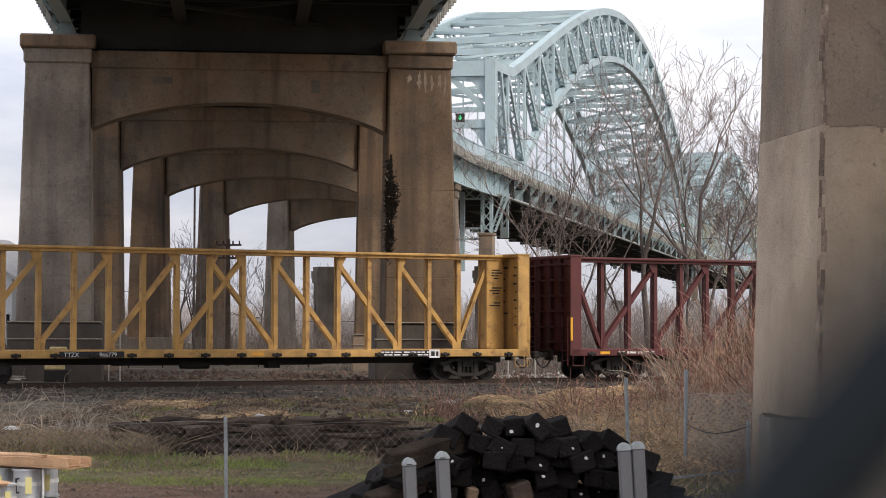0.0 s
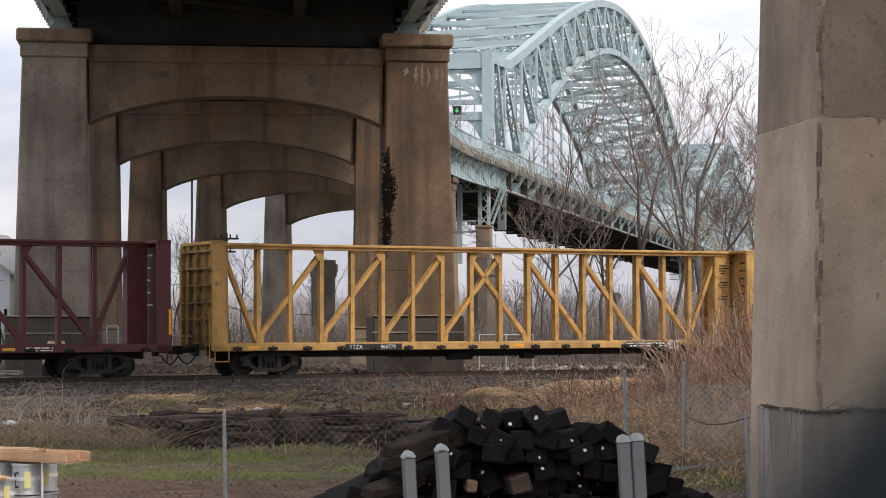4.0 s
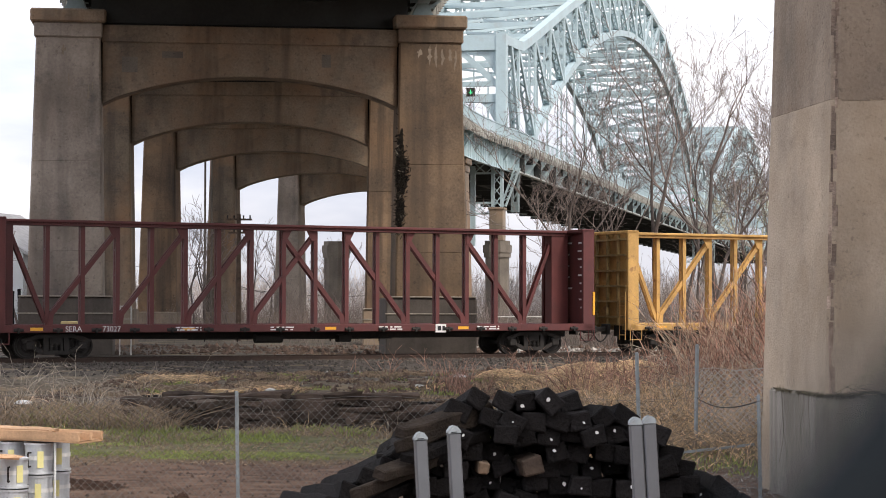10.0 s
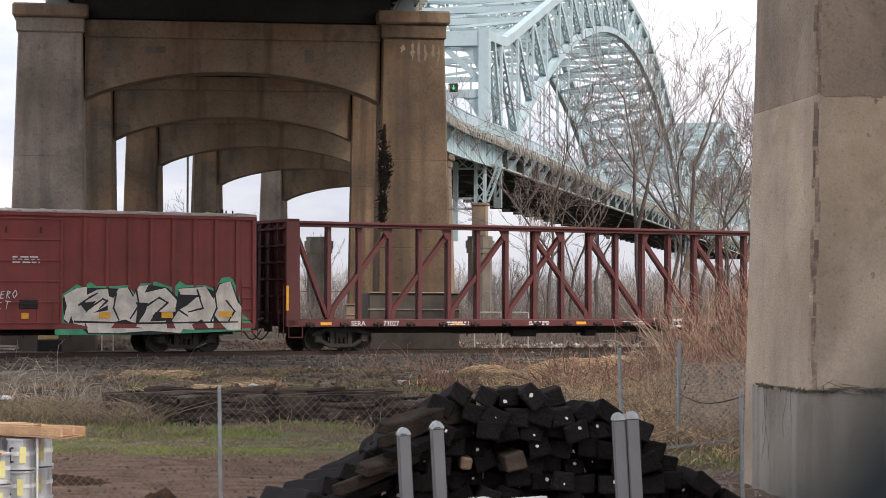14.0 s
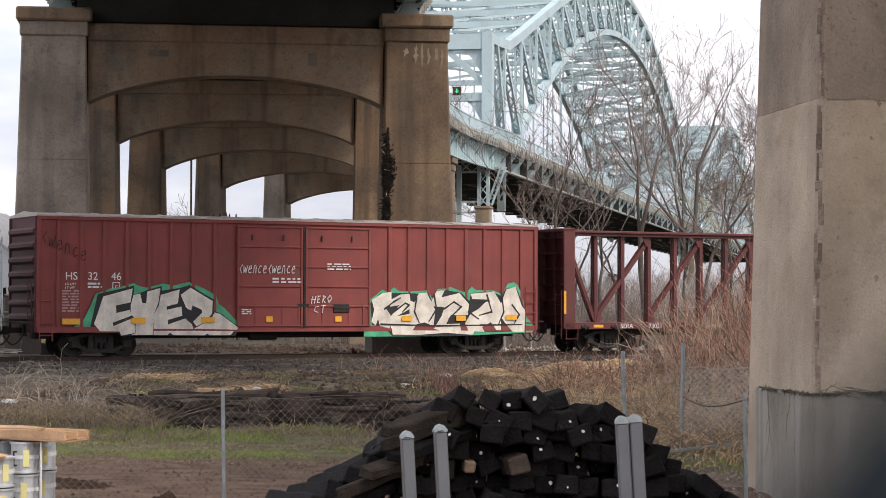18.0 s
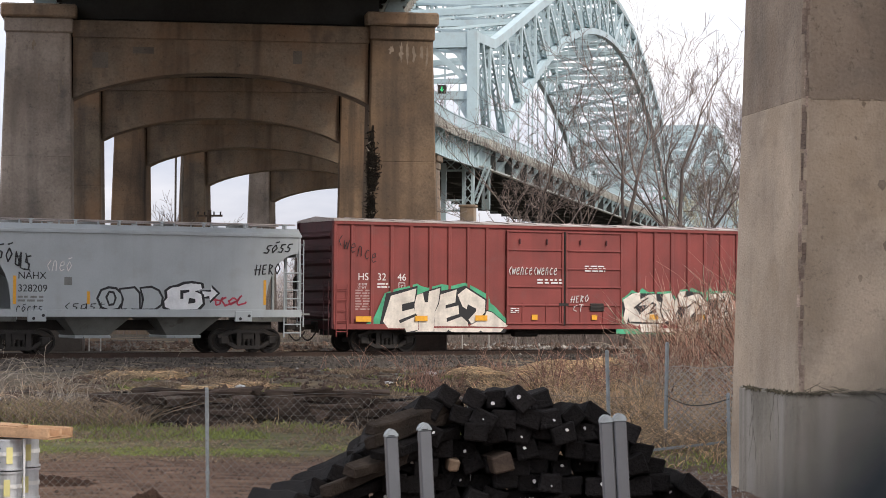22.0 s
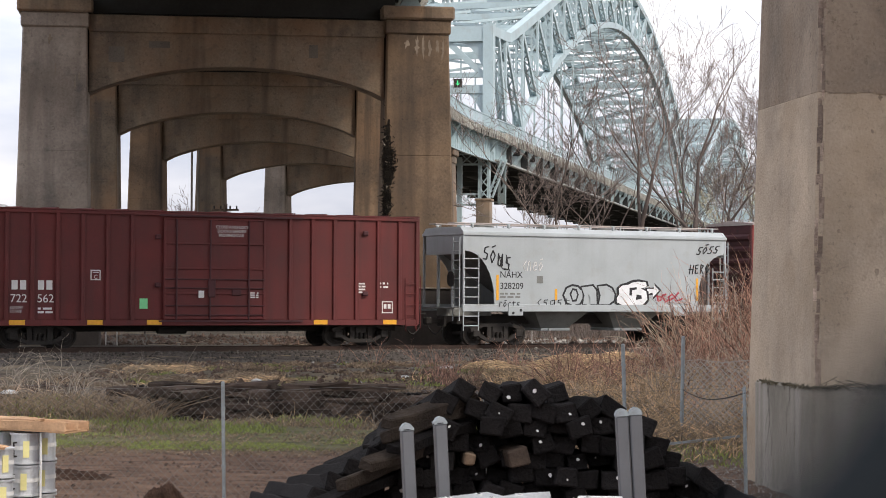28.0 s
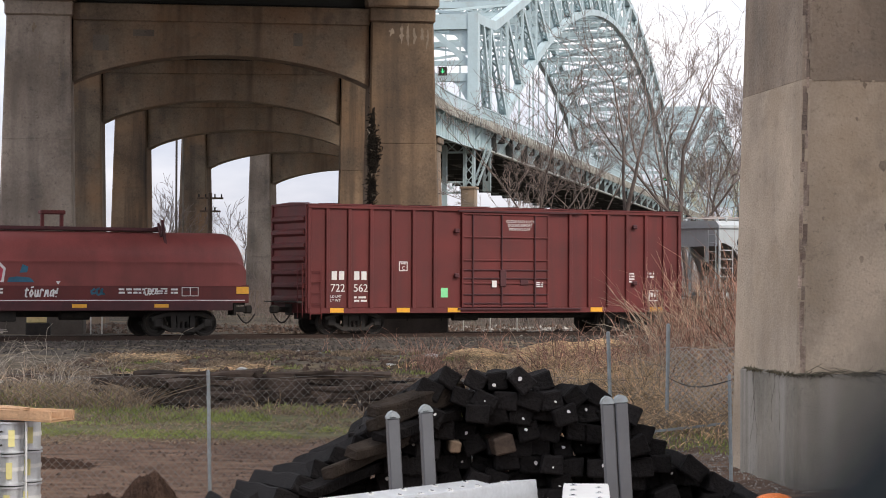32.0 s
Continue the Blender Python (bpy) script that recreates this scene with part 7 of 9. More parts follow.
for x_ in (-6.86, -6.58, -5.99, -5.71):
    box(bm, (x_ + 0.09, yb + 0.024, 2.07), (0.2, 0.006, 0.3))
part("brand_mark", bm, M_WHITE, bn, "white owner mark as plain blocks")
for z_, wd_ in ((1.3, "LD LMT"), (1.16, "LT WT")):
    word(bn, wd_, -6.92, z_, 0.13, M_WHITE, yb + 0.024)
for x_, z_, w_, h_, r_, sd_ in ((-5.75, 1.25, 0.5, 0.24, 2, 72), (5.6, 2.05, 0.3, 0.4, 4, 74), (6.4, 2.15, 0.45, 0.25, 2, 75), (1.5, 1.78, 0.3, 0.22, 3, 76), (-5.0, 0.84, 0.9, 0.06, 1, 77)):
    bars_text(bn, x_, z_, w_, h_, r_, M_WHITE, yb - (0.09 if -1.7 < x_ < 1.9 else -0.024), sd_)
for k_, wd_ in enumerate(("CLOSE AND LOCK", "DOORS BEFORE", "MOVING CAR")):
    word(bn, wd_, 0.1 + 0.06 * k_, 4.02 - 0.14 * k_, 0.145, M_WHITE, yb - 0.055)
for x_, z_, s_ in ((-4.07, 2.41, 0.34), (6.6, 1.38, 0.42)):
    plate(bn, "stencil_frame", x_, z_, s_, s_, M_WHITE, yb + 0.026)
    plate(bn, "stencil_field", x_, z_, s_ - 0.07, s_ - 0.07, M_BOXB, yb + 0.021)
    if x_ < 0:
        word(bn, "C", x_ - 0.06, z_ - 0.12, 0.18, M_WHITE, yb + 0.017)
        plate(bn, "stencil_line", x_, z_ + 0.09, 0.2, 0.03, M_WHITE, yb + 0.017)
    else:
        for dx_ in (-0.09, 0.07):
            plate(bn, "stencil_mark", x_ + dx_, z_ + 0.03, 0.11, 0.16, M_WHITE, yb + 0.017)
plate(bn, "route_sticker", -2.41, 1.48, 0.28, 0.34, M_GREEN, yb + 0.024, "bright green route sticker")
plate(bn, "route_card", -0.42, 1.8, 0.2, 0.24, M_WHITE, yb - 0.1)
for x_ in (-6.7, -4.1, -2.05, 4.0, 6.67):
    plate(bn, "reflector", x_, 0.86, 0.52, 0.16, M_REFL, yb - 0.046, "orange-yellow reflector decal")

# coil wagon with a rounded cover
CO_L = 15.2
CO_C = -82.67 - CO_L / 2
coil = thing("coil_wagon", "dark red steel coil wagon with a rounded cover", "railway wagon", track_pose(CO_C), group="wagons of the freight train")
CARS.append((coil, CO_C))


def build_coil():
    half, W = CO_L / 2, 1.5
    bm = bmesh.new()
    sec = [(-W, 1.72), (-W - 0.0, 2.45)]
    for k in range(17):
        a = math.pi - k / 16 * math.pi
        sec.append((1.3 * math.cos(a), 2.56 + 0.95 * math.sin(a) ** 0.8 if 0 < k < 16 else 2.56))
    sec += [(W, 2.45), (W, 1.72)]
    xs = [(-half + 0.24, 0.84), (-half + 0.35, 0.93), (-half + 0.65, 1.0), (half - 0.62, 1.0), (half - 0.4, 0.992), (half - 0.3, 0.965), (half - 0.2, 0.88), (half - 0.14, 0.79), (half - 0.1, 0.66)]
    rows = []
    for x, f in xs:
        rows.append([bm.verts.new((x, y, 1.72 + (z - 1.72) * f)) for y, z in sec])
    for r0, r1 in zip(rows, rows[1:]):
        for i in range(len(sec) - 1):
            bm.faces.new((r0[i], r0[i + 1], r1[i + 1], r1[i]))
    bm.faces.new(rows[0])
    bm.faces.new(rows[-1][::-1])
    hood = part("hood", bm, M_HOOD, coil, "rounded dark red steel hood")
    hood.data.polygons.foreach_set("use_smooth", [p.normal.z > 0.05 for p in hood.data.polygons])
    bm = bmesh.new()
    for y in (-W - 0.015, W + 0.015):
        box(bm, (0, y, 2.47), (CO_L - 0.8, 0.04, 0.05))
        box(bm, (0, y, 1.73), (CO_L - 0.6, 0.06, 0.08))
    part("hood_band", bm, M_HOOD, coil)
    bm = bmesh.new()
    box(bm, (-1.05, 0, 3.59), (CO_L - 3.1, 0.9, 0.12), bevel=0.02)
    part("hood_ridge", bm, M_RED_DK, coil)
    for x in (1.1, -3.6):
        bm = bmesh.new()
        for dx in (-0.33, 0.33):
            box(bm, (x + dx, -0.15, 3.87), (0.12, 0.12, 0.52), bevel=0.02)
        box(bm, (x, -0.15, 4.12), (0.86, 0.3, 0.14), bevel=0.03)
        part("lifting_bracket", bm, M_BOXB, coil)
    bm = bmesh.new()
    bar(bm, (4.74, -1.12, 3.0), (4.8, -0.6, 3.9), 0.09, 0.1)
    bar(bm, (4.64, -0.95, 3.35), (4.7, -0.5, 3.8), 0.07, 0.08)
    bar(bm, (4.58, -0.4, 3.62), (4.95, -0.4, 3.72), 0.12, 0.1)
    part("hood_latch", bm, M_RED_DK, coil)
    for y in (-W + 0.03, W - 0.03):
        bm = bmesh.new()
        box(bm, (0, y, 1.42), (CO_L, 0.1, 0.6), bevel=0.015)
        part("side_sill", bm, M_BOXB, coil)
        bm = bmesh.new()
        box(bm, (0, y - 0.03 if y < 0 else y + 0.03, 1.02), (CO_L - 1.2, 0.1, 0.3), bevel=0.015)
        part("lower_sill", bm, M_RED_DK, coil)
    bm = bmesh.new()
    box(bm, (0, -W - 0.026, 1.21), (CO_L - 0.3, 0.008, 0.028))
    part("white_line", bm, M_WHITE, coil)
    bm = bmesh.new()
    box(bm, (0, 0, 1.2), (CO_L - 0.2, 2 * W - 0.2, 0.3))
    box(bm, (0, 0, 0.85), (CO_L - 2.0, 0.5, 0.4))
    part("underframe", bm, M_STEEL, coil)
    bm = bmesh.new()
    box(bm, (-1.4, -0.9, 0.72), (2.0, 0.6, 0.4), bevel=0.03)
    rod(bm, (1.2, -0.7, 0.72), (2.2, -0.7, 0.72), 0.16, 12)
    part("brake_gear", bm, M_STEEL, coil)
    for s in (-1, 1):
        bogie(coil, s * (half - 2.2))
    y = -W - 0.03
    for x in (half - 0.25, half - 3.16, half - 6.0, -half + 2.5):
        plate(coil, "reflector", x, 1.55 if x > half - 1 else 1.03, 0.45 if x > half - 1 else 0.5, 0.24 if x > half - 1 else 0.12, M_REFL, y - 0.02)
    plate(coil, "placard_frame", half - 2.14, 1.5, 0.6, 0.3, M_WHITE, y)
    plate(coil, "placard_field", half - 2.14, 1.5, 0.55, 0.25, M_BOXB, y - 0.006)
    for dx in (-0.13, 0.13):
        plate(coil, "placard", half - 2.14 + dx, 1.56, 0.2, 0.08, M_RED_DK, y - 0.012)
    plate(coil, "placard_bar", half - 2.14, 1.5, 0.03, 0.25, M_WHITE, y - 0.014)
    for x, za, zb in ((half - 6.72, 1.84, 1.72), (half - 6.8, 1.43, 1.55)):
        bm = bmesh.new()
        slab(bm, [(x - 0.08, za), (x + 0.08, za), (x, zb)] if za > zb else [(x - 0.08, za), (x, zb), (x + 0.08, za)][::-1], -W - 0.05)
        part("jack_mark", bm, M_WHITE, coil, "small white painted triangle")
    for x, w, r, sd in ((half - 4.2, 0.9, 2, 81), (half - 3.3, 0.7, 3, 82), (half - 9.0, 0.9, 2, 83), (half - 2.7, 0.25, 2, 84)):
        bars_text(coil, x, 1.52, w, 0.22, r, M_WHITE, y, sd)
    spray_tag(coil, "tourma!", half - 7.85, 1.32, 0.17, 0.3, M_WHITE, y, 0.15, 0.026, 0.0)
    scribble(coil, half - 3.75, 1.35, 0.5, 0.3, M_WHITE, y, 86, 4, 0.014)
    scribble(coil, half - 5.6, 1.35, 0.5, 0.3, M_GRAF_B, y, 87, 3, 0.03, label="blue spray paint tag")
    # painted panel on the hood's side
    bm = bmesh.new()
    slab(bm, [(half - 10.50, 1.8), (half - 8.52, 1.8), (half - 8.45, 2.25), (half - 8.80, 2.6), (half - 10.30, 2.6)], -W - 0.02)
    part("graffiti_outline", bm, M_WHITE, coil)
    bm = bmesh.new()
    slab(bm, [(half - 10.40, 1.84), (half - 8.60, 1.84), (half - 8.54, 2.22), (half - 8.85, 2.52), (half - 10.20, 2.52)], -W - 0.027)
    part("graffiti_fill", bm, M_GRAF_R, coil, "red spray paint panel")
    bm = bmesh.new()
    slab(bm, [(half - 8.40, 1.8), (half - 7.50, 1.8), (half - 7.65, 1.95), (half - 8.10, 1.99), (half - 8.35, 1.95)], -W - 0.02)
    slab(bm, [(half - 8.00, 2.1), (half - 7.75, 2.12), (half - 7.70, 2.3), (half - 7.90, 2.38)], -W - 0.02)
    part("graffiti_patch", bm, M_GRAF_B, coil, "blue-green spray paint patch")
    draft(coil, half)


build_coil()


# ---- the pile of railway ties ----
TIE_L = 2.5


def tie_mesh(seed, w, h, material, length=TIE_L):
    rng = random.Random(seed)
    bm = bmesh.new()
    box(bm, (0, length / 2, 0), (w, length, h))
    bmesh.ops.subdivide_edges(bm, edges=[e for e in bm.edges if abs(e.verts[0].co.y - e.verts[1].co.y) > 0.5], cuts=3)
    for v in bm.verts:
        v.co += Vector((rng.uniform(-0.014, 0.014), rng.uniform(-0.02, 0.02), rng.uniform(-0.013, 0.013)))
    bmesh.ops.bevel(bm, geom=bm.edges[:], offset=0.012, segments=1, affect='EDGES')
    tri_fix(bm)
    me = bpy.data.meshes.new("railway_tie")
    bm.to_mesh(me)
    bm.free()
    me.materials.append(material)
    return me


TIE_MESHES = [tie_mesh(k, 0.164 + 0.009 * (k % 3), 0.132 + 0.008 * (k % 2), M_TIE) for k in range(5)]
TIE_BROWN = [tie_mesh(10 + k, 0.172, 0.136, M_TIE_BR) for k in range(2)]
TIE_CUT = tie_mesh(20, 0.1, 0.1, M_TIE_CUT)
TIE_WORN = [tie_mesh(30 + k, 0.13 + 0.01 * k, 0.085, M_TIE if k == 1 else M_TIE_SPLIT, (0.95, 0.8, 0.85)[k]) for k in range(3)]


def dot_mesh():
    bm = bmesh.new()
    rng = random.Random(4)
    ring = [bm.verts.new((0.0125 * math.cos(a * math.pi / 4) * rng.uniform(0.6, 1.25), 0, 0.0155 * math.sin(a * math.pi / 4) * rng.uniform(0.6, 1.25))) for a in range(8)]
    top = [bm.verts.new((v.co.x, -0.005, v.co.z)) for v in ring]
    bm.faces.new(top)
    for i in range(8):
        bm.faces.new((ring[i], ring[(i + 1) % 8], top[(i + 1) % 8], top[i]))
    tri_fix(bm)
    me = bpy.data.meshes.new("end_mark")
    bm.to_mesh(me)
    bm.free()
    me.materials.append(M_WHITE)
    return me


DOT = dot_mesh()


def railway_tie(x, y, z, roll, yaw, pitch=0.0, kind=0, dot=True, rng=random):
    me = TIE_MESHES[kind % 5] if kind < 5 else TIE_BROWN[kind % 2] if kind < 7 else TIE_CUT if kind == 7 else TIE_WORN[kind % 3]
    ob = new("railway_tie", me)
    ob.matrix_world = pose(x, y, z, pitch, 0, yaw) @ Matrix.Rotation(radians(roll), 4, 'Y')
    tagged(ob, "old black creosoted wooden railway tie in a pile" if kind < 5 else "weathered brown wooden railway tie in a pile", "railway tie", group="pile of railway ties")
    if dot:
        d = new("end_mark", DOT)
        d.parent = ob
        d.location = (rng.uniform(-0.03, 0.03), -0.012, rng.uniform(-0.03, 0.03))
        k = rng.uniform(0.55, 1.25)
        d.scale = (k * rng.uniform(0.7, 1.2), 1, k)
        d.rotation_euler = (0, rng.uniform(-1.2, 1.2), 0)
        d["label"] = "white paint dot on the tie's end"
    return ob


def tie_pile():
    rng = random.Random(12)
    prof_x = (-1.9, -1.3, -0.95, -0.75, -0.6, -0.45, -0.02, 0.12, 0.18, 0.6, 0.64, 0.82, 0.87, 1.22, 1.27, 1.46, 1.5, 1.62, 1.78, 2.0, 2.2, 2.35, 2.9)
    prof_h = (0.1, 0.3, 0.48, 0.7, 0.92, 0.98, 1.08, 1.2, 1.36, 1.36, 1.3, 1.3, 1.22, 1.17, 1.1, 1.08, 0.92, 0.86, 0.74, 0.62, 0.58, 0.36, 0.15)
    row = 0
    h = 0.07
    while h < 1.32:
        x = -2.2 + (0.089 if row % 2 else 0.0)
        while x < 2.8:
            lim = float(np.interp(x, prof_x, prof_h))
            if h + 0.055 < lim:
                edge = lim - h < 0.17
                kind = rng.randrange(5)
                railway_tie(x + rng.uniform(-0.025, 0.025), 15.75 + rng.uniform(-0.3, 0.25), h + rng.uniform(-0.025, 0.025),
                            rng.gauss(0, 13) + (rng.choice((-20, 0, 22)) if edge else 0), 0.8 + rng.uniform(-4, 4), -2.2 + rng.uniform(-1.0, 1.0),
                            kind, rng.random() < 0.5, rng)
            x += 0.17
        h += 0.127
        row += 1
    # ties slid down on the left flank, their weathered sides showing
    flank = [(0.08, 1.24), (-0.07, 1.15), (-0.2, 1.05), (-0.33, 0.94), (-0.46, 0.83), (-0.58, 0.73), (-0.72, 0.64), (-0.86, 0.54), (-1.0, 0.44), (-1.14, 0.34), (-1.28, 0.23), (-1.42, 0.12)]
    for k, (x, z) in enumerate(flank):
        railway_tie(x, 15.6 - 0.02 * k, z, rng.uniform(20, 42), 11 + rng.uniform(-3, 4), -min(9.5, 11 * z) + rng.uniform(-0.7, 0.7), k % 5, k % 4 == 3, rng)
    # broken lengths lying up the flank, their split grey-brown sides showing
    for k, (x, y, z, roll, yaw, pitch) in enumerate(((-0.49, 15.3, 1.0, 8, -50, 13), (-0.5, 15.24, 0.91, -10, -47, 12), (-0.44, 15.2, 0.83, 6, -46, 10), (-0.64, 15.2, 0.7, 14, -44, 11), (-0.82, 15.2, 0.56, -6, -42, 12), (-0.98, 15.22, 0.42, 10, -46, 12))):
        railway_tie(x, y, z, roll, yaw, pitch, 8 + k, False, rng)
    # a few ends stick out of the pile, one of them sawn off
    railway_tie(0.5, 15.5, 0.735, -14, 10, 0, 5, False, rng)
    railway_tie(0.12, 15.52, 0.72, 5, 3, 0, 7, False, rng)


tie_pile()

# ---- steel stakes and galvanised beams near the viewer ----
for x_, h_ in ((-0.222, 1.37), (-0.07, 1.4), (0.764, 1.44), (0.826, 1.447)):
    st = thing("steel_stake", "grey painted square steel stake with a domed cap", "steel post", group="grey steel stakes")
    st.matrix_world = pose(x_ + h_ * math.tan(radians(3.2)), 9.5, 0, 0, -3.2, 14 if x_ < 0.5 else 5)
    bm = bmesh.new()
    box(bm, (0, 0, (h_ - 0.035) / 2), (0.057, 0.05, h_ - 0.035), bevel=0.006)
    part("post", bm, M_POST, st)
    bm = bmesh.new()
    side_ = [(0.031, -0.026), (0.016, -0.006)] if x_ < 0.5 else [(0.031, -0.026), (0.024, -0.011), (0.012, -0.003)]
    arc_ = [(u, h_ + v) for u, v in side_] + [(0, h_)] + [(-u, h_ + v) for u, v in side_[::-1]]
    prism(bm, [(-0.031, h_ - 0.035), (0.031, h_ - 0.035)] + arc_, -0.028, 0.028)
    bmesh.ops.bevel(bm, geom=[e for e in bm.edges if e.verts[0].co.z + e.verts[1].co.z > 2 * h_ - 0.054 and abs(e.verts[0].co.y - e.verts[1].co.y) < 0.01], offset=0.009, segments=2, affect='EDGES')
    part("cap", bm, M_FPOST, st, "pale domed cap")
    if x_ < 0.5:
        bm = bmesh.new()
        box(bm, (-0.004, -0.029, h_ - 0.03), (0.028, 0.006, 0.004))
        part("slot", bm, M_BLACK, st)

for k_, (x_, z_, yaw_, w_, m_) in enumerate(((0.19, 1.05, -38, 0.13, M_GALV), (0.385, 1.06, -34, 0.14, M_GALV), (0.66, 1.045, -4, 0.2, M_STRAP))):
    gb = thing("galvanised_beam", "galvanised steel channel beam with bolt holes" if k_ < 2 else "pale primed steel channel beam", "steel beam", pose(x_, 9.35, z_ - 0.1, 0, (8, -6, 0)[k_], yaw_), group="stacked galvanised beams")
    bm = bmesh.new()
    box(bm, (0, -1.25, 0.1), (w_, 2.5, 0.012), bevel=0.003)
    part("web", bm, m_, gb)
    for sx in (-1, 1):
        bm = bmesh.new()
        box(bm, (sx * (w_ / 2 - 0.003), -1.25, 0.0), (0.01, 2.5, 0.2), bevel=0.003)
        part("flange", bm, m_, gb)
    for j in range(7):
        bm = bmesh.new()
        x0_ = 0.28 * w_ * (1 if j % 2 else -1)
        rod(bm, (x0_, -0.1 - 0.11 * j, 0.1), (x0_, -0.1 - 0.11 * j, 0.11), 0.016, 10)
        part("washer", bm, M_STRAP if k_ < 2 else M_GALV, gb)
        bm = bmesh.new()
        rod(bm, (x0_, -0.1 - 0.11 * j, 0.1), (x0_, -0.1 - 0.11 * j, 0.112), 0.008, 8)
        part("bolt_hole", bm, M_BLACK, gb)
for y_ in (8.9, 7.6):
    for k_ in range(6):
        bm = bmesh.new()
        box(bm, (0.3 - (9.35 - y_) * 0.42, y_, 0.08 + 0.148 * k_), (1.5, 0.14, 0.146), bevel=0.008)
        tagged(part("bearer_timber", bm, M_TIE_BR), "weathered timber bearer under steel beams", "timber", group="timber bearers")

# ---- strapped galvanised drums with boards on top ----


def galvanised_drum(x, y, z, yaw, r=0.098, h=0.235):
    d = thing("galvanised_drum", "dull galvanised steel drum with strap bands", "steel drum", pose(x, y, z, 0, 0, yaw), group="stacked galvanised drums")
    bm = bmesh.new()
    bmesh.ops.create_cone(bm, cap_ends=True, segments=28, radius1=r, radius2=r, depth=h - 0.02, matrix=Matrix.Translation((0, 0, h / 2)))
    part("shell", bm, M_GALV, d)
    for zz in (0.012, h - 0.012):
        bm = bmesh.new()
        bmesh.ops.create_cone(bm, cap_ends=True, segments=28, radius1=r + 0.012, radius2=r + 0.012, depth=0.014, matrix=Matrix.Translation((0, 0, zz)))
        part("rim", bm, M_GALV, d)
    bm = bmesh.new()
    bmesh.ops.create_cone(bm, cap_ends=False, segments=28, radius1=r + 0.006, radius2=r + 0.006, depth=0.03, matrix=Matrix.Translation((0, 0, h * 0.52)))
    part("strap", bm, M_STRAP, d, "white plastic strap")
    for a in (-78, -118):
        bm = bmesh.new()
        ca, sa = math.cos(radians(a)), math.sin(radians(a))
        m = pose((r + 0.006) * ca, (r + 0.006) * sa, h * 0.48, 0, 0, a + 90)
        if a == -78:
            box(bm, (0, 0, 0), (0.045, 0.006, 0.12), m)
            part("label_sheet", bm, M_LABEL, d, "yellow paper label")
        else:
            for zz in (-0.05, 0.05):
                rod(bm, m @ Vector((0, 0, zz)), m @ Vector((0, -0.035, zz)), 0.007, 6)
            rod(bm, m @ Vector((0, -0.035, -0.05)), m @ Vector((0, -0.035, 0.05)), 0.007, 6)
            part("handle", bm, M_STEEL, d)
    return d


for k_ in range(4):
    for x_, y_ in ((-3.13, 15.1), (-3.065, 15.42), (-3.36, 15.25), (-3.3, 15.58), (-3.6, 15.42)):
        galvanised_drum(x_, y_, 0.235 * k_, 9 * k_ - 20 + 40 * (x_ + 3.1))
    for x_, y_ in ((-3.23, 14.72), (-3.47, 14.8)):
        galvanised_drum(x_, y_, -0.03 + 0.222 * k_, 8 * k_, h=0.222)
bm = bmesh.new()
rod(bm, (-2.985, 14.97, 0.0), (-2.985, 14.97, 0.94), 0.009, 6)
tagged(part("strap_band", bm, M_STRAP), "white vertical strap round stacked drums", "strap")
for k_, (x0_, x1_, y_, z_, t_) in enumerate(((-4.4, -2.95, 15.25, 0.958, 0.6), (-4.4, -3.05, 15.42, 0.962, -0.6), (-4.3, -3.15, 14.5, 0.878, 0.5))):
    bm = bmesh.new()
    box(bm, (0, 0, 0), (x1_ - x0_, 0.15, 0.024), bevel=0.005)
    bmesh.ops.subdivide_edges(bm, edges=[e for e in bm.edges if e.calc_length() > 1], cuts=5)
    rng_ = random.Random(k_)
    for v in bm.verts:
        v.co += Vector((rng_.uniform(-0.03, 0.03), rng_.uniform(-0.008, 0.008), rng_.uniform(-0.008, 0.008)))
    ob = part("wooden_board", bm, M_PLANK)
    ob.matrix_world = pose((x0_ + x1_) / 2, y_, z_, 0, t_, 3 * k_ - 3)
    tagged(ob, "orange-brown splintered board on stacked drums", "board", group="loose boards")
tr = thing("wooden_trough", "splintered orange-brown wooden box beam with an open end", "wooden beam", pose(-2.72, 14.93, 0.95, 0, 0, -28))
rng_ = random.Random(9)
for nm_, c_, d_ in (("bottom_board", (-0.75, 0, 0.009), (1.5, 0.26, 0.016)), ("side_board", (-0.75, -0.125, 0.042), (1.5, 0.016, 0.064)), ("side_board", (-0.75, 0.125, 0.042), (1.5, 0.016, 0.064)),
                    ("divider", (-0.4, 0.0, 0.04), (0.8, 0.016, 0.055)), ("top_board", (-0.86, -0.06, 0.08), (1.15, 0.12, 0.012)), ("top_board", (-0.95, 0.07, 0.08), (1.0, 0.11, 0.012)), ("end_cleat", (-0.5, 0, 0.076), (0.05, 0.24, 0.014))):
    bm = bmesh.new()
    box(bm, c_, d_, bevel=0.003)
    bmesh.ops.subdivide_edges(bm, edges=[e for e in bm.edges if e.calc_length() > 0.7], cuts=6)
    for v in bm.verts:
        v.co.z += rng_.uniform(-0.006, 0.006)
        v.co.x += rng_.uniform(-0.015, 0.015)
    part(nm_, bm, M_PLANK, tr)

# ---- chain-link fences ----


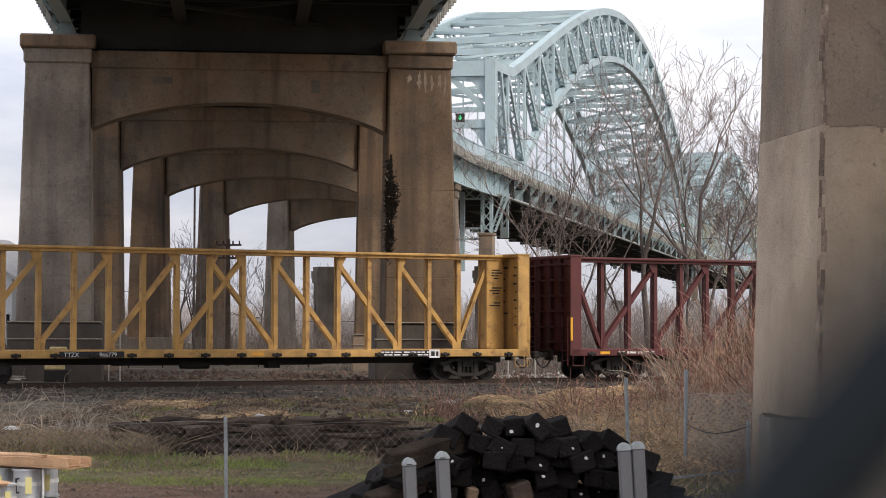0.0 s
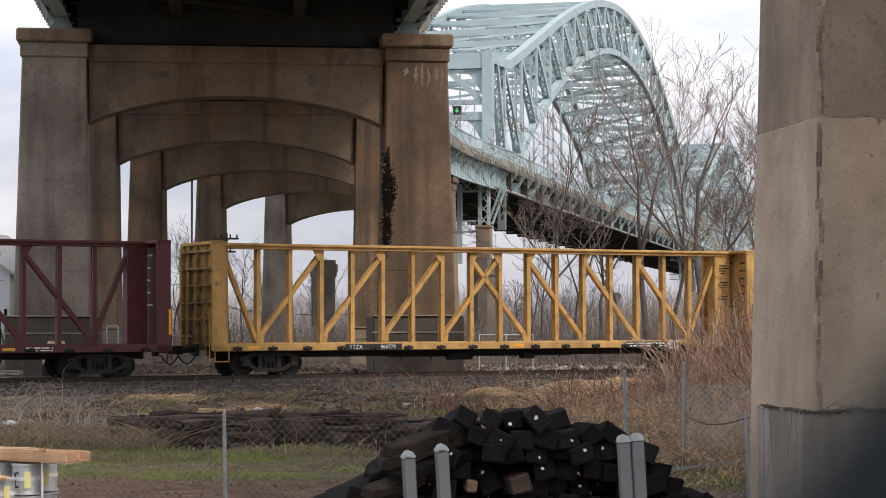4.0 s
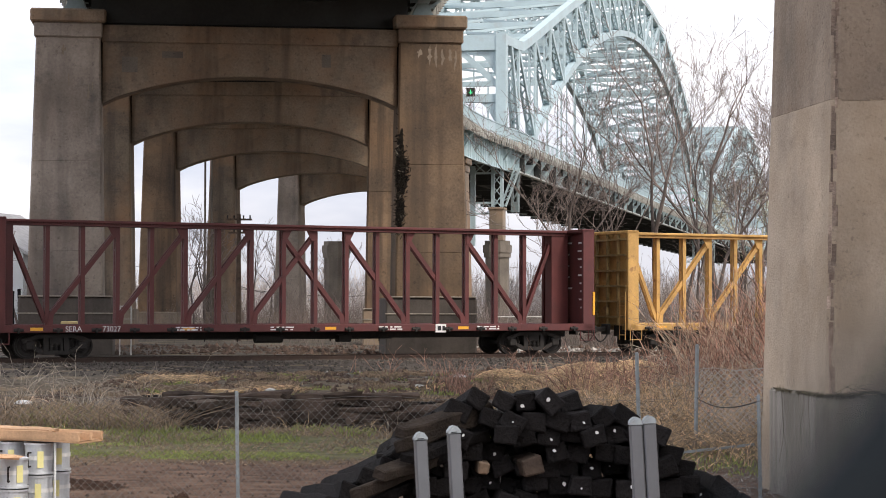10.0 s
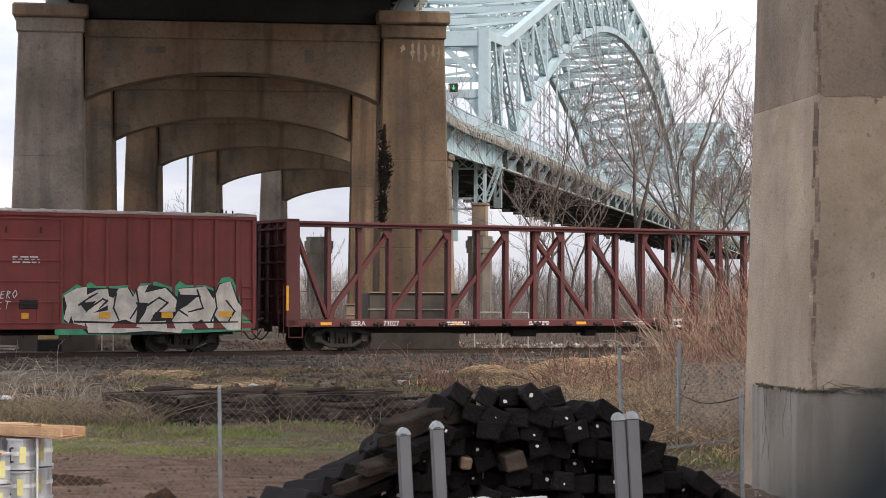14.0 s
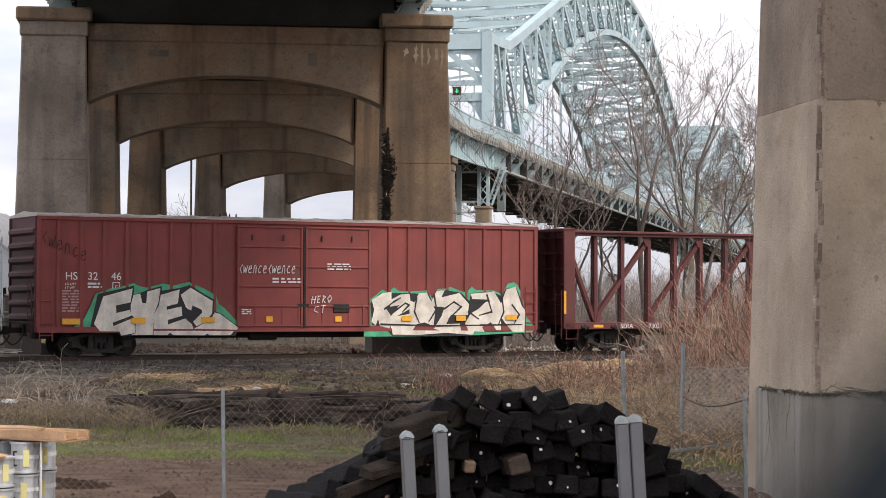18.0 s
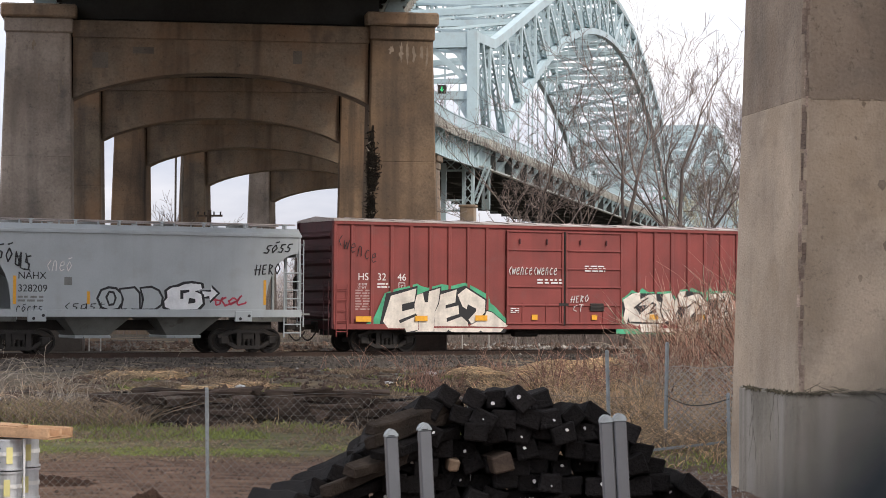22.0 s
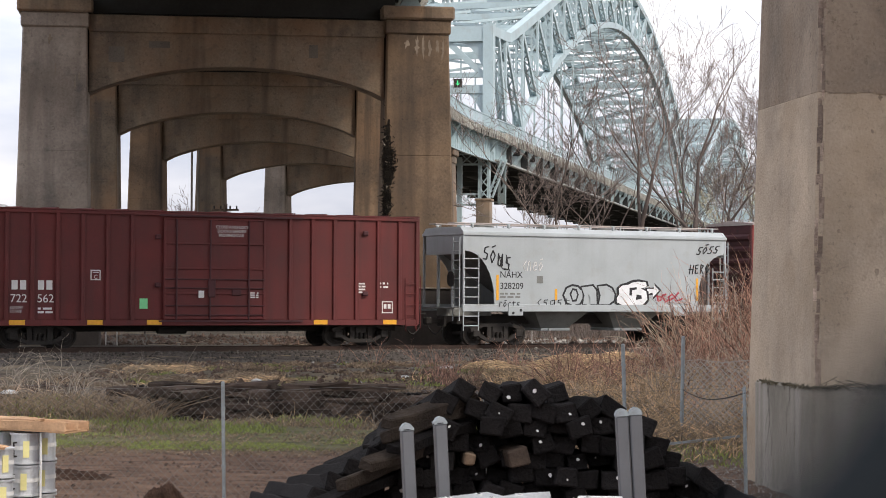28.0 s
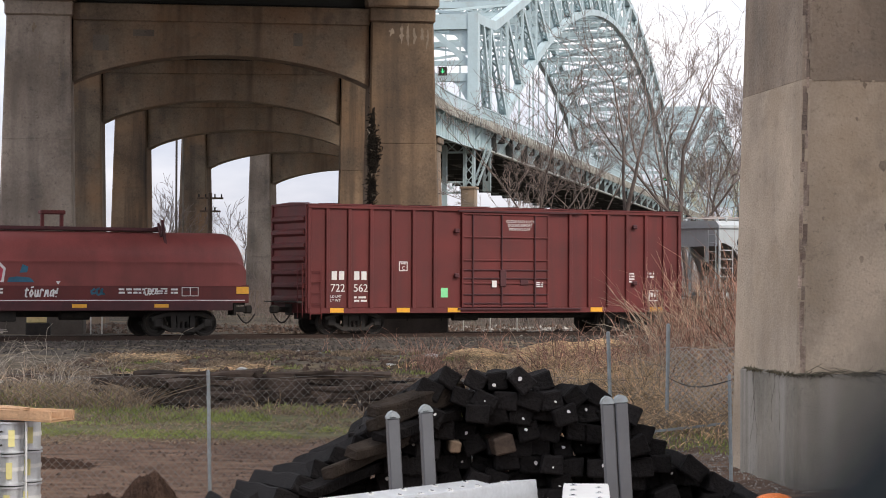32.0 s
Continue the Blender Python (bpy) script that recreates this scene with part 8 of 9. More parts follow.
def link_segments(x0, x1, z0, z1, pitch, r, wobble=0.0, seed=0, tall=1.0):
    """Zigzag wires of a chain-link mesh in the plane y = 0."""
    half = pitch / 2
    n = int(round((x1 - x0) / half))
    rows = int((z1 - z0) / (half * tall))
    out = []
    for j in range(n):
        xa, xb = x0 + j * half, x0 + (j + 1) * half
        for k in range(rows):
            p, q = (xa, xb) if (j + k) % 2 == 0 else (xb, xa)
            za, zb = z0 + k * half * tall, z0 + (k + 1) * half * tall
            out.append((p, 0.002, za, q, -0.002, zb, r, r))
    s = np.array(out)
    if wobble:
        for c in (0, 3):
            s[:, c + 1] += wobble * np.sin(s[:, c] * 1.3 + s[:, c + 2] * 2.0)
            s[:, c + 2] += 0.3 * wobble * np.sin(s[:, c] * 1.9)
    return s


def mesh_fence(name, label, posts, y, x0, x1, top, pitch, r, post_r, yaw=0.0, rail=True, seed=0, wobble=0.04, mat_wire=None, mat_post=None, z0=0.02, tall=1.0):
    f = thing(name, label, "fence", pose(0, y, 0, 0, 0, yaw))
    for x, h, lean in posts:
        bm = bmesh.new()
        b = Vector((x + lean, 0.03, 0))
        tp = Vector((x, 0.03, h))
        rod(bm, b, tp, post_r, 12)
        bmesh.ops.create_uvsphere(bm, u_segments=10, v_segments=5, radius=post_r * 1.1, matrix=Matrix.Translation(tp))
        pp = part("post", bm, mat_post or M_FPOST, f, "grey galvanised fence post")
        for z in (h * 0.35, h * 0.8):
            bm = bmesh.new()
            c = b.lerp(tp, z / h)
            bmesh.ops.create_cone(bm, cap_ends=True, segments=12, radius1=post_r * 1.25, radius2=post_r * 1.25, depth=0.025, matrix=Matrix.Translation(c))
            part("band", bm, mat_post or M_FPOST, pp)
    vs, fs = strands(link_segments(x0, x1, z0, top, pitch, r, wobble, seed, tall), 4)
    w = quick("wire_mesh", vs, fs, mat_wire or M_MESH, f, "woven chain-link wire")
    if rail:
        bm = bmesh.new()
        n = 24
        pts = [Vector((x0 + (x1 - x0) * k / n, 0, top - 0.01 + 0.02 * math.sin(k * 1.7))) for k in range(n + 1)]
        sweep(bm, pts, 2 * r, 2 * r, Vector((0, 1, 0)))
        part("tension_wire", bm, mat_wire or M_MESH, f)
    return f


mesh_fence("chain_link_fence", "weathered low chain-link fence across the yard", [(-4.5, 1.14, 0.0), (-2.08, 1.15, 0.02), (0.28, 1.12, 0.0), (2.61, 1.13, 0.02)],
           18.6, -7.4, 2.62, 1.12, 0.074, 0.0014, 0.0165)
mesh_fence("chain_link_fence", "leaning galvanised chain-link fence among dry brush", [(2.27, 1.29, 0.04), (3.08, 1.4, -0.02), (5.6, 1.2, 0.0)],
           27.8, 3.1, 7.6, 1.1, 0.085, 0.0044, 0.026, mat_wire=M_MESH_PALE)
bm = bmesh.new()
pts_ = [Vector((3.08 - 0.47 * k / 8, 27.8 - 9.2 * k / 8, 0.7 + 0.39 * k / 8 - 0.09 * math.sin(math.pi * k / 8))) for k in range(9)]
for a_, b_ in zip(pts_, pts_[1:]):
    rod(bm, a_, b_, 0.006, 6)
tagged(part("steel_cable", bm, M_STEEL), "dark sagging cable between fence posts", "cable")
bm = bmesh.new()
bar(bm, (2.35, 25.6, 0.1), (3.6, 26.1, 0.2), 0.03, 0.03)
tagged(part("fallen_pole", bm, M_FPOST), "pale fallen pole lying in the weeds", "pole")

# the fence that the viewer looks through, black wire a hand's width away
mesh_fence("black_chain_link_fence", "black vinyl chain-link fence close to the viewer", [(-1.45, 2.1, 0.0), (1.55, 2.1, 0.0)], 0.1, -1.345, 1.555, 2.07, 0.116, 0.004, 0.03,
           mat_wire=M_NEARWIRE, mat_post=M_NEARWIRE, wobble=0.0, z0=0.1364, tall=1.2212)

# ---- stack of old timbers behind the fence ----
rng_ = random.Random(77)
for row_ in range(6):
    for k_ in range(15 - row_):
        L_ = rng_.uniform(0.7, 2.2)
        x_ = -6.3 + (k_ + 0.5 * (row_ % 2)) * 0.45 + rng_.uniform(-0.2, 0.2) + 0.1 * row_
        if x_ - L_ / 2 < -5.6:
            continue
        bm = bmesh.new()
        th_ = rng_.uniform(0.08, 0.13)
        box(bm, (0, 0, 0), (L_, rng_.uniform(0.16, 0.26), th_), bevel=0.016)
        bmesh.ops.subdivide_edges(bm, edges=[e for e in bm.edges if e.calc_length() > 0.6], cuts=3)
        for v in bm.verts:
            v.co += Vector((rng_.uniform(-0.04, 0.04), rng_.uniform(-0.025, 0.025), rng_.uniform(-0.022, 0.022)))
        ob = part("old_timber", bm, M_ROT if rng_.random() < 0.72 else M_TIE_BR)
        ob.matrix_world = pose(x_, 32.0 + rng_.uniform(-0.35, 0.3) + 0.14 * row_, 0.05 + 0.084 * row_, rng_.uniform(-16, 16), rng_.uniform(-4, 4), rng_.uniform(-22, 22) + (70 if rng_.random() < 0.15 else 0))
        tagged(ob, "rotting dark timber lying in a low stack", "timber", group="stack of old timbers")
for x_, y_, L_ in ((-6.9, 36.2, 3.6), (-5.0, 41.0, 2.9), (-1.8, 38.5, 2.4)):
    bm = bmesh.new()
    box(bm, (0, 0, 0), (L_, 0.22, 0.16), bevel=0.012)
    ob = part("old_timber", bm, M_TIE)
    ob.matrix_world = pose(x_, y_, 0.06, 0, 0, rng_.uniform(-8, 8))
    tagged(ob, "dark timber lying alone on the ground", "timber", group="loose timbers")

# ---- soil mounds, litter, cone ----


def soil_mound(x, y, rx, ry, h, seed):
    bm = bmesh.new()
    bmesh.ops.create_grid(bm, x_segments=90, y_segments=90, size=1.0)
    rr = random.Random(seed)
    for v in bm.verts:
        r = min(1.0, v.co.length)
        n1 = noise.fractal((v.co.x * 2.5 + seed, v.co.y * 2.5, seed), 1.0, 2.0, 4)
        n2 = noise.fractal((v.co.x * 14 + seed, v.co.y * 14, seed), 0.7, 2.0, 3)
        v.co = Vector((x + v.co.x * rx, y + v.co.y * ry, -0.03 + h * max(0.0, 1 - r * r) ** 1.6 * (1 + 0.12 * n1) + (0.035 * n2 + rr.uniform(-0.008, 0.008)) * min(1, 3 * (1 - r))))
    ob = part("soil_mound", bm, M_MOUND)
    return tagged(ob, "dark crumbly heap of brown soil", "soil heap", group="soil heaps")


M_MOUND = mat("crumbly_dark_soil", (0.06, 0.037, 0.027), 0.97, vary=0.6, scale=9, fine=60, bump=1.0, spec=0.1)
soil_mound(-2.38, 17.0, 0.4, 0.45, 0.4, 3)
soil_mound(-2.8, 17.1, 0.4, 0.4, 0.22, 4)
soil_mound(-1.35, 16.6, 0.7, 0.5, 0.25, 9)
soil_mound(-4.6, 22.0, 1.2, 0.8, 0.12, 5)

for k_, (x_, y_, s_) in enumerate(((-1.62, 16.4, 0.16), (-1.2, 50.0, 0.22), (-8.6, 40.0, 0.2), (-9.4, 38.0, 0.16), (2.3, 52.0, 0.15), (-4.3, 45.0, 0.12), (-0.2, 55.0, 0.2), (1.7, 46.0, 0.12))):
    bm = bmesh.new()
    bmesh.ops.create_icosphere(bm, subdivisions=1, radius=s_)
    rr = random.Random(k_)
    for v in bm.verts:
        v.co = Vector((v.co.x * rr.uniform(0.6, 1.3), v.co.y * rr.uniform(0.5, 1.2), v.co.z * rr.uniform(0.2, 0.5)))
    ob = part("litter_scrap", bm, M_STRAP)
    ob.matrix_world = pose(x_, y_, ground_height(x_, y_) + 0.05)
    tagged(ob, "crumpled white scrap of litter on the ground", "litter", group="litter scraps")

cone = thing("orange_marker", "orange plastic marker with a rounded top", "traffic marker", pose(1.324, 8.2, 0.035))
bm = bmesh.new()
bmesh.ops.create_cone(bm, cap_ends=True, segments=24, radius1=0.14, radius2=0.08, depth=1.04, matrix=Matrix.Translation((0, 0, 0.54)))
bmesh.ops.create_uvsphere(bm, u_segments=24, v_segments=10, radius=0.08, matrix=Matrix.Translation((0, 0, 1.055)) @ Matrix.Diagonal((1, 1, 0.45, 1)))
part("body", bm, M_ORANGE, cone)
bm = bmesh.new()
box(bm, (0, 0, 0.0), (0.4, 0.4, 0.08), bevel=0.02)
part("base", bm, M_STEEL, cone)


# ---- bare trees ----
def grow_tree(rng, base, height, r0, lean, spread=0.6, levels=5, tw=1.0):
    """Tapered segments of a bare tree: trunk rows and branch rows."""
    trunk, crown = [], []
    stack = [(np.array(base, float), np.array([lean[0], lean[1], 1.0]), height * 0.34, r0, 0)]
    while stack:
        p, d, length, r, lev = stack.pop()
        d = d / np.linalg.norm(d)
        n = 4 if lev < 2 else 3
        pts = [p]
        dd = d.copy()
        for k in range(n):
            dd = dd + rng.normal(0, 0.085 + 0.02 * lev, 3) + np.array([0, 0, 0.06])
            dd /= np.linalg.norm(dd)
            pts.append(pts[-1] + dd * length / n)
        for k in range(n):
            ra, rb = r * (1 - 0.4 * k / n), r * (1 - 0.4 * (k + 1) / n)
            row = (*pts[k], *pts[k + 1], max(ra, 0.0095 * tw), max(rb, 0.008 * tw))
            (trunk if lev < 2 else crown).append(row)
        if lev >= levels:
            continue
        kids = (2 if rng.random() < 0.55 else 3) if lev < 2 else rng.integers(2, 4)
        for j in range(kids):
            az = rng.uniform(0, 2 * math.pi)
            tilt = rng.uniform(0.35, 1.15) * spread * (1.35 if j else 0.6)
            side = np.array([math.cos(az), math.sin(az), 0.0])
            nd = dd * math.cos(tilt) + side * math.sin(tilt)
            nd[2] = max(nd[2], -0.1)
            stack.append((pts[-1], nd, length * rng.uniform(0.58, 0.85), r * 0.58 * (1.1 if j == 0 else 0.8), lev + 1))
        # side shoots
        if lev >= 1:
            for k in range(1, n):
                if rng.random() < 0.5:
                    az = rng.uniform(0, 2 * math.pi)
                    nd = dd * 0.55 + np.array([math.cos(az), math.sin(az), 0.28]) * 0.85
                    stack.append((pts[k], nd, length * rng.uniform(0.3, 0.6), r * 0.35, max(lev + 1, levels - 1)))
    return trunk, crown


def bare_tree(x, y, height, seed, r0=0.16, lean=(0, 0), spread=0.6, levels=5, label="", tw=1.0, category="tree", name="bare_tree", group="bare trees behind the track", twig=None):
    rng = np.random.default_rng(seed)
    t = thing(name, label or "leafless grey-brown tree with fine upright twigs", category, pose(x, y, -0.05), group=group)
    trunk, crown = grow_tree(rng, (0, 0, 0), height, r0, lean, spread, levels, tw)
    vs, fs = strands(trunk, 6)
    quick("trunk", vs, fs, M_BARK, t)
    vs, fs = strands(crown, 3)
    quick("crown", vs, fs, twig or M_TWIG, t, "fine bare twigs")
    return t


for k_, (px_, d_, h_, r_, lx_, sp_) in enumerate((
        (960, 97, 11.5, 0.13, 0.04, 0.5), (1000, 101, 9.5, 0.1, -0.06, 0.5), (1040, 99, 11.0, 0.12, 0.05, 0.5), (1118, 96, 13.6, 0.2, -0.02, 0.6),
        (1165, 100, 13.2, 0.14, 0.04, 0.55), (1240, 95, 13.6, 0.19, -0.22, 0.6), (1300, 98, 14.0, 0.17, -0.05, 0.55), (1340, 94, 13.6, 0.16, -0.1, 0.55),
        (915, 94, 6.0, 0.07, 0.02, 0.4), (935, 98, 8.0, 0.08, 0.06, 0.45), (1270, 104, 13.8, 0.14, 0.03, 0.6), (1075, 104, 8.5, 0.1, 0.0, 0.6), (1200, 103, 9.0, 0.1, 0.0, 0.6),
        (1385, 97, 13.5, 0.16, -0.15, 0.55))):
    bare_tree((px_ - 784) / 3660 * d_, d_, h_ * (0.86 if px_ >= 1270 else 1.05), 100 + k_, r_, (lx_, 0), sp_, 6)
for k_, (px_, d_, h_) in enumerate(((1272, 108, 9.0), (1290, 110, 8.0))):
    bare_tree((px_ - 784) / 3660 * d_, d_, h_, 160 + k_, 0.1, (0, 0), 0.6, 6, "slender tree with tan budding twigs", twig=M_BUD)
for k_, (px_, d_, h_, r_) in enumerate(((1215, 93, 12.6, 0.12), (1335, 101, 9.0, 0.09), (1310, 92, 7.0, 0.07), (1255, 99, 8.0, 0.08))):
    bare_tree((px_ - 784) / 3660 * d_, d_, h_, 180 + k_, r_, (0.03, 0), 0.65, 6)
# saplings and thin trees among the far piers
for k_, (px_, d_, h_) in enumerate(((300, 127, 8.0), (318, 131, 8.5), (288, 146, 9.5), (325, 150, 9.0), (410, 148, 9.0), (432, 168, 9.0), (540, 175, 7.5), (560, 195, 8.0), (20, 112, 6.5), (-10, 118, 7.0),
                                   (450, 190, 8.0), (885, 150, 5.0), (950, 170, 6.0), (1010, 210, 7.0), (700, 190, 6.0))):
    bare_tree((px_ - 784) / 3660 * d_, d_, h_, 300 + k_, 0.09, (0, 0), 0.55, 4, "thin leafless sapling behind the bridge piers", 1.5, name="bare_sapling", group="saplings beyond the piers")


def thicket(name, label, spots, material, seed, group=""):
    """Many thin canes. spots: x, y, spread x, spread y, number, height, radius."""
    rng = np.random.default_rng(seed)
    rows = []
    for x, y, sx, sy, n, h, r in spots:
        for _ in range(n):
            bx, by = x + rng.normal(0, sx), y + rng.normal(0, sy)
            if name != "far_woods" and abs(-(bx - TX) * UY + (by - TY) * UX) < 2.6:
                continue
            p = np.array([bx, by, ground_height(bx, by) - 0.03])
            d = np.array([rng.normal(0, 0.25), rng.normal(0, 0.25), 1.0])
            hh = h * rng.uniform(0.5, 1.1)
            nseg = 4
            for k in range(nseg):
                d = d + rng.normal(0, 0.16, 3) * np.array([1, 1, 0.3])
                d /= np.linalg.norm(d)
                q = p + d * hh / nseg
                rows.append((*p, *q, r * (1 - 0.2 * k), r * (0.8 - 0.2 * k)))
                if k >= 1 and rng.random() < 0.85:
                    e = d + rng.normal(0, 0.6, 3)
                    e /= np.linalg.norm(e)
                    w = q + e * hh * rng.uniform(0.12, 0.3)
                    rows.append((*q, *w, r * 0.5, r * 0.3))
                p = q
    vs, fs = strands(rows, 3)
    ob = quick(name, vs, fs, material)
    return tagged(ob, label, "brush", group=group, kind="stuff")


def tuft_field(name, label, boxes, material, seed, lay=0.35):
    """Grass blades. boxes: x0, x1, y0, y1, number, height, patchiness."""
    rng = np.random.default_rng(seed)
    rows = []
    for x0, x1, y0, y1, n, h, patch in boxes:
        done = tries = 0
        while done < n and tries < 12 * n:
            tries += 1
            x, y = rng.uniform(x0, x1), rng.uniform(y0, y1)
            if noise.noise((x * 0.7, y * 0.7, seed)) < patch:
                continue
            if abs(-(x - TX) * UY + (y - TY) * UX) < 2.2:
                continue
            done += 1
            z = ground_height(x, y) - 0.02
            hh = h * rng.uniform(0.4, 1.2)
            dx, dy = rng.normal(0, lay, 2) * hh
            r = 0.0045 * (1 + y / 30)
            rows.append((x, y, z, x + dx * 0.4, y + dy * 0.4, z + hh * 0.6, r, r * 0.8))
            rows.append((x + dx * 0.4, y + dy * 0.4, z + hh * 0.6, x + dx, y + dy, z + hh, r * 0.8, r * 0.2))
    vs, fs = strands(rows, 3)
    return tagged(quick(name, vs, fs, material), label, "grass", kind="stuff")


def arching(name, label, spots, material, seed, category="brush"):
    """Clumps of canes or stalks that arch over. spots: x, y, spread x, spread y, clumps, canes a clump, length, radius, droop, fork."""
    rng = np.random.default_rng(seed)
    rows = []
    for x, y, sx, sy, nc, n, length, r, droop, fork in spots:
        for _ in range(nc):
            cx, cy = x + rng.normal(0, sx), y + rng.normal(0, sy)
            for _ in range(n):
                bx, by = cx + rng.normal(0, 0.12), cy + rng.normal(0, 0.12)
                if abs(-(bx - TX) * UY + (by - TY) * UX) < 2.4:
                    continue
                p = np.array([bx, by, ground_height(bx, by) - 0.03])
                d = np.array([rng.normal(0, 0.38), rng.normal(0, 0.3), 1.0])
                ll = length * rng.uniform(0.45, 1.15)
                nseg = 6
                for k in range(nseg):
                    d = d + np.array([rng.normal(0, 0.12), rng.normal(0, 0.12), -droop * (k + 1) / nseg])
                    d /= np.linalg.norm(d)
                    q = p + d * ll / nseg
                    if q[2] < 0.0:
                        break
                    ra, rb = r * (1 - 0.11 * k), r * (0.89 - 0.11 * k)
                    rows.append((*p, *q, ra, rb))
                    if k >= 1 and rng.random() < fork:
                        e = d + rng.normal(0, 0.5, 3)
                        e /= np.linalg.norm(e)
                        w = q + e * ll * rng.uniform(0.12, 0.32)
                        rows.append((*q, *w, rb * 0.8, rb * 0.4))
                    p = q
    vs, fs = strands(rows, 3)
    return tagged(quick(name, vs, fs, material), label, category, kind="stuff")


arching("red_cane_brush", "tangled red-brown bare canes beside the track", [
    (6.8, 52, 0.7, 1.6, 24, 9, 2.3, 0.016, 0.15, 0.8), (7.6, 50, 0.7, 1.6, 18, 9, 2.8, 0.0168, 0.12, 0.8), (5.9, 48, 0.5, 1.6, 14, 9, 1.3, 0.0145, 0.25, 0.8), (8.8, 54, 0.9, 1.6, 14, 9, 3.0, 0.0182, 0.1, 0.8),
    (4.4, 42, 0.9, 2.5, 28, 8, 1.1, 0.0126, 0.3, 0.8), (3.0, 40, 0.9, 3.0, 31, 8, 1.0, 0.0126, 0.3, 0.8), (0.0, 44, 0.4, 1.5, 12, 8, 0.8, 0.008, 0.2, 0.7), (2.6, 55.5, 0.9, 1.0, 5, 6, 0.8, 0.011, 0.2, 0.7),
    (4.6, 56.5, 0.9, 1.0, 6, 6, 1.0, 0.011, 0.2, 0.7), (-0.6, 56, 1.5, 2.0, 6, 6, 0.9, 0.008, 0.2, 0.7), (5.4, 33, 0.7, 2.0, 11, 8, 1.1, 0.0112, 0.3, 0.8)], M_TWIG_RED, 8)
arching("grey_bramble", "pale tangle of dead brambles by the fence", [
    (-8.0, 39, 0.9, 2.0, 9, 4, 1.3, 0.007, 0.55, 0.4), (-6.6, 35.5, 0.7, 1.2, 13, 4, 1.3, 0.006, 0.6, 0.45), (-5.6, 34.5, 0.6, 0.8, 8, 4, 1.0, 0.006, 0.55, 0.4), (-9.4, 41, 0.9, 2.0, 8, 5, 1.2, 0.008, 0.5, 0.4), (4.2, 33, 0.8, 3.0, 18, 6, 1.3, 0.0098, 0.5, 0.5),
    (5.4, 36, 0.9, 3.0, 17, 6, 1.5, 0.0112, 0.5, 0.5), (6.9, 51, 0.9, 1.5, 11, 6, 2.6, 0.0154, 0.25, 0.7), (-4.2, 31.3, 1.6, 0.25, 10, 3, 0.5, 0.004, 0.35, 0.3), (5.4, 52, 0.5, 1.5, 4, 5, 1.2, 0.012, 0.35, 0.6)], M_BRAMBLE, 9)
arching("dry_weed_stalks", "dry tan weed stalks and reeds", [
    (3.1, 36, 0.9, 3.0, 93, 12, 0.75, 0.0112, 0.45, 0.3), (4.4, 31, 0.7, 2.0, 79, 12, 0.7, 0.0098, 0.45, 0.3), (1.7, 40, 0.6, 2.5, 43, 10, 0.55, 0.0112, 0.5, 0.3), (5.0, 40, 0.8, 3.0, 64, 12, 0.8, 0.0126, 0.5, 0.3),
    (3.6, 50.0, 0.95, 0.5, 20, 10, 0.24, 0.013, 0.9, 0.2), (2.6, 46, 1.0, 1.4, 30, 10, 0.4, 0.0126, 0.7, 0.2),
    (-4.5, 30.8, 2.6, 0.4, 16, 7, 0.32, 0.005, 0.5, 0.2), (-0.6, 31.5, 1.2, 0.5, 10, 7, 0.34, 0.005, 0.5, 0.2), (3.6, 26.5, 0.5, 1.2, 28, 10, 0.4, 0.0084, 0.5, 0.2)], M_DRY, 10)
arching("bleached_stalks", "bleached pale stalks standing among the brush", [
    (3.3, 36, 0.9, 3.0, 60, 5, 0.8, 0.009, 0.35, 0.5), (4.5, 31, 0.7, 2.0, 50, 5, 0.75, 0.008, 0.35, 0.5), (5.2, 41, 0.9, 3.0, 50, 5, 0.9, 0.01, 0.35, 0.5), (3.9, 51.5, 0.85, 0.7, 16, 5, 0.3, 0.011, 0.6, 0.3),
    (6.8, 51, 0.9, 1.5, 22, 5, 2.2, 0.012, 0.2, 0.7), (2.3, 46, 0.9, 1.4, 22, 5, 0.45, 0.01, 0.6, 0.3), (-7.4, 36, 0.9, 1.5, 8, 4, 0.8, 0.007, 0.5, 0.3)], M_BLEACH, 33)
thicket("undergrowth", "grey-brown undergrowth beyond the track", [
    (2.0, 100, 6.0, 4.0, 700, 1.5, 0.012), (9.0, 100, 4.0, 4.0, 800, 2.0, 0.012), (14, 98, 4.0, 4.0, 800, 3.0, 0.013), (-2, 120, 8, 6, 800, 2.6, 0.016), (-12, 132, 9, 8, 900, 2.8, 0.018),
    (-24, 110, 6, 6, 300, 2.2, 0.014), (12, 97, 3.0, 2.0, 220, 4.0, 0.013)], M_TWIG, 11)
thicket("far_woods", "far leafless woods along the river bank", [
    (-40, 300, 30, 12, 1500, 6.5, 0.08), (30, 310, 35, 12, 1800, 6.5, 0.08), (100, 320, 40, 12, 1500, 8, 0.08), (0, 420, 60, 15, 1600, 8.5, 0.1)], M_FARTWIG, 13)


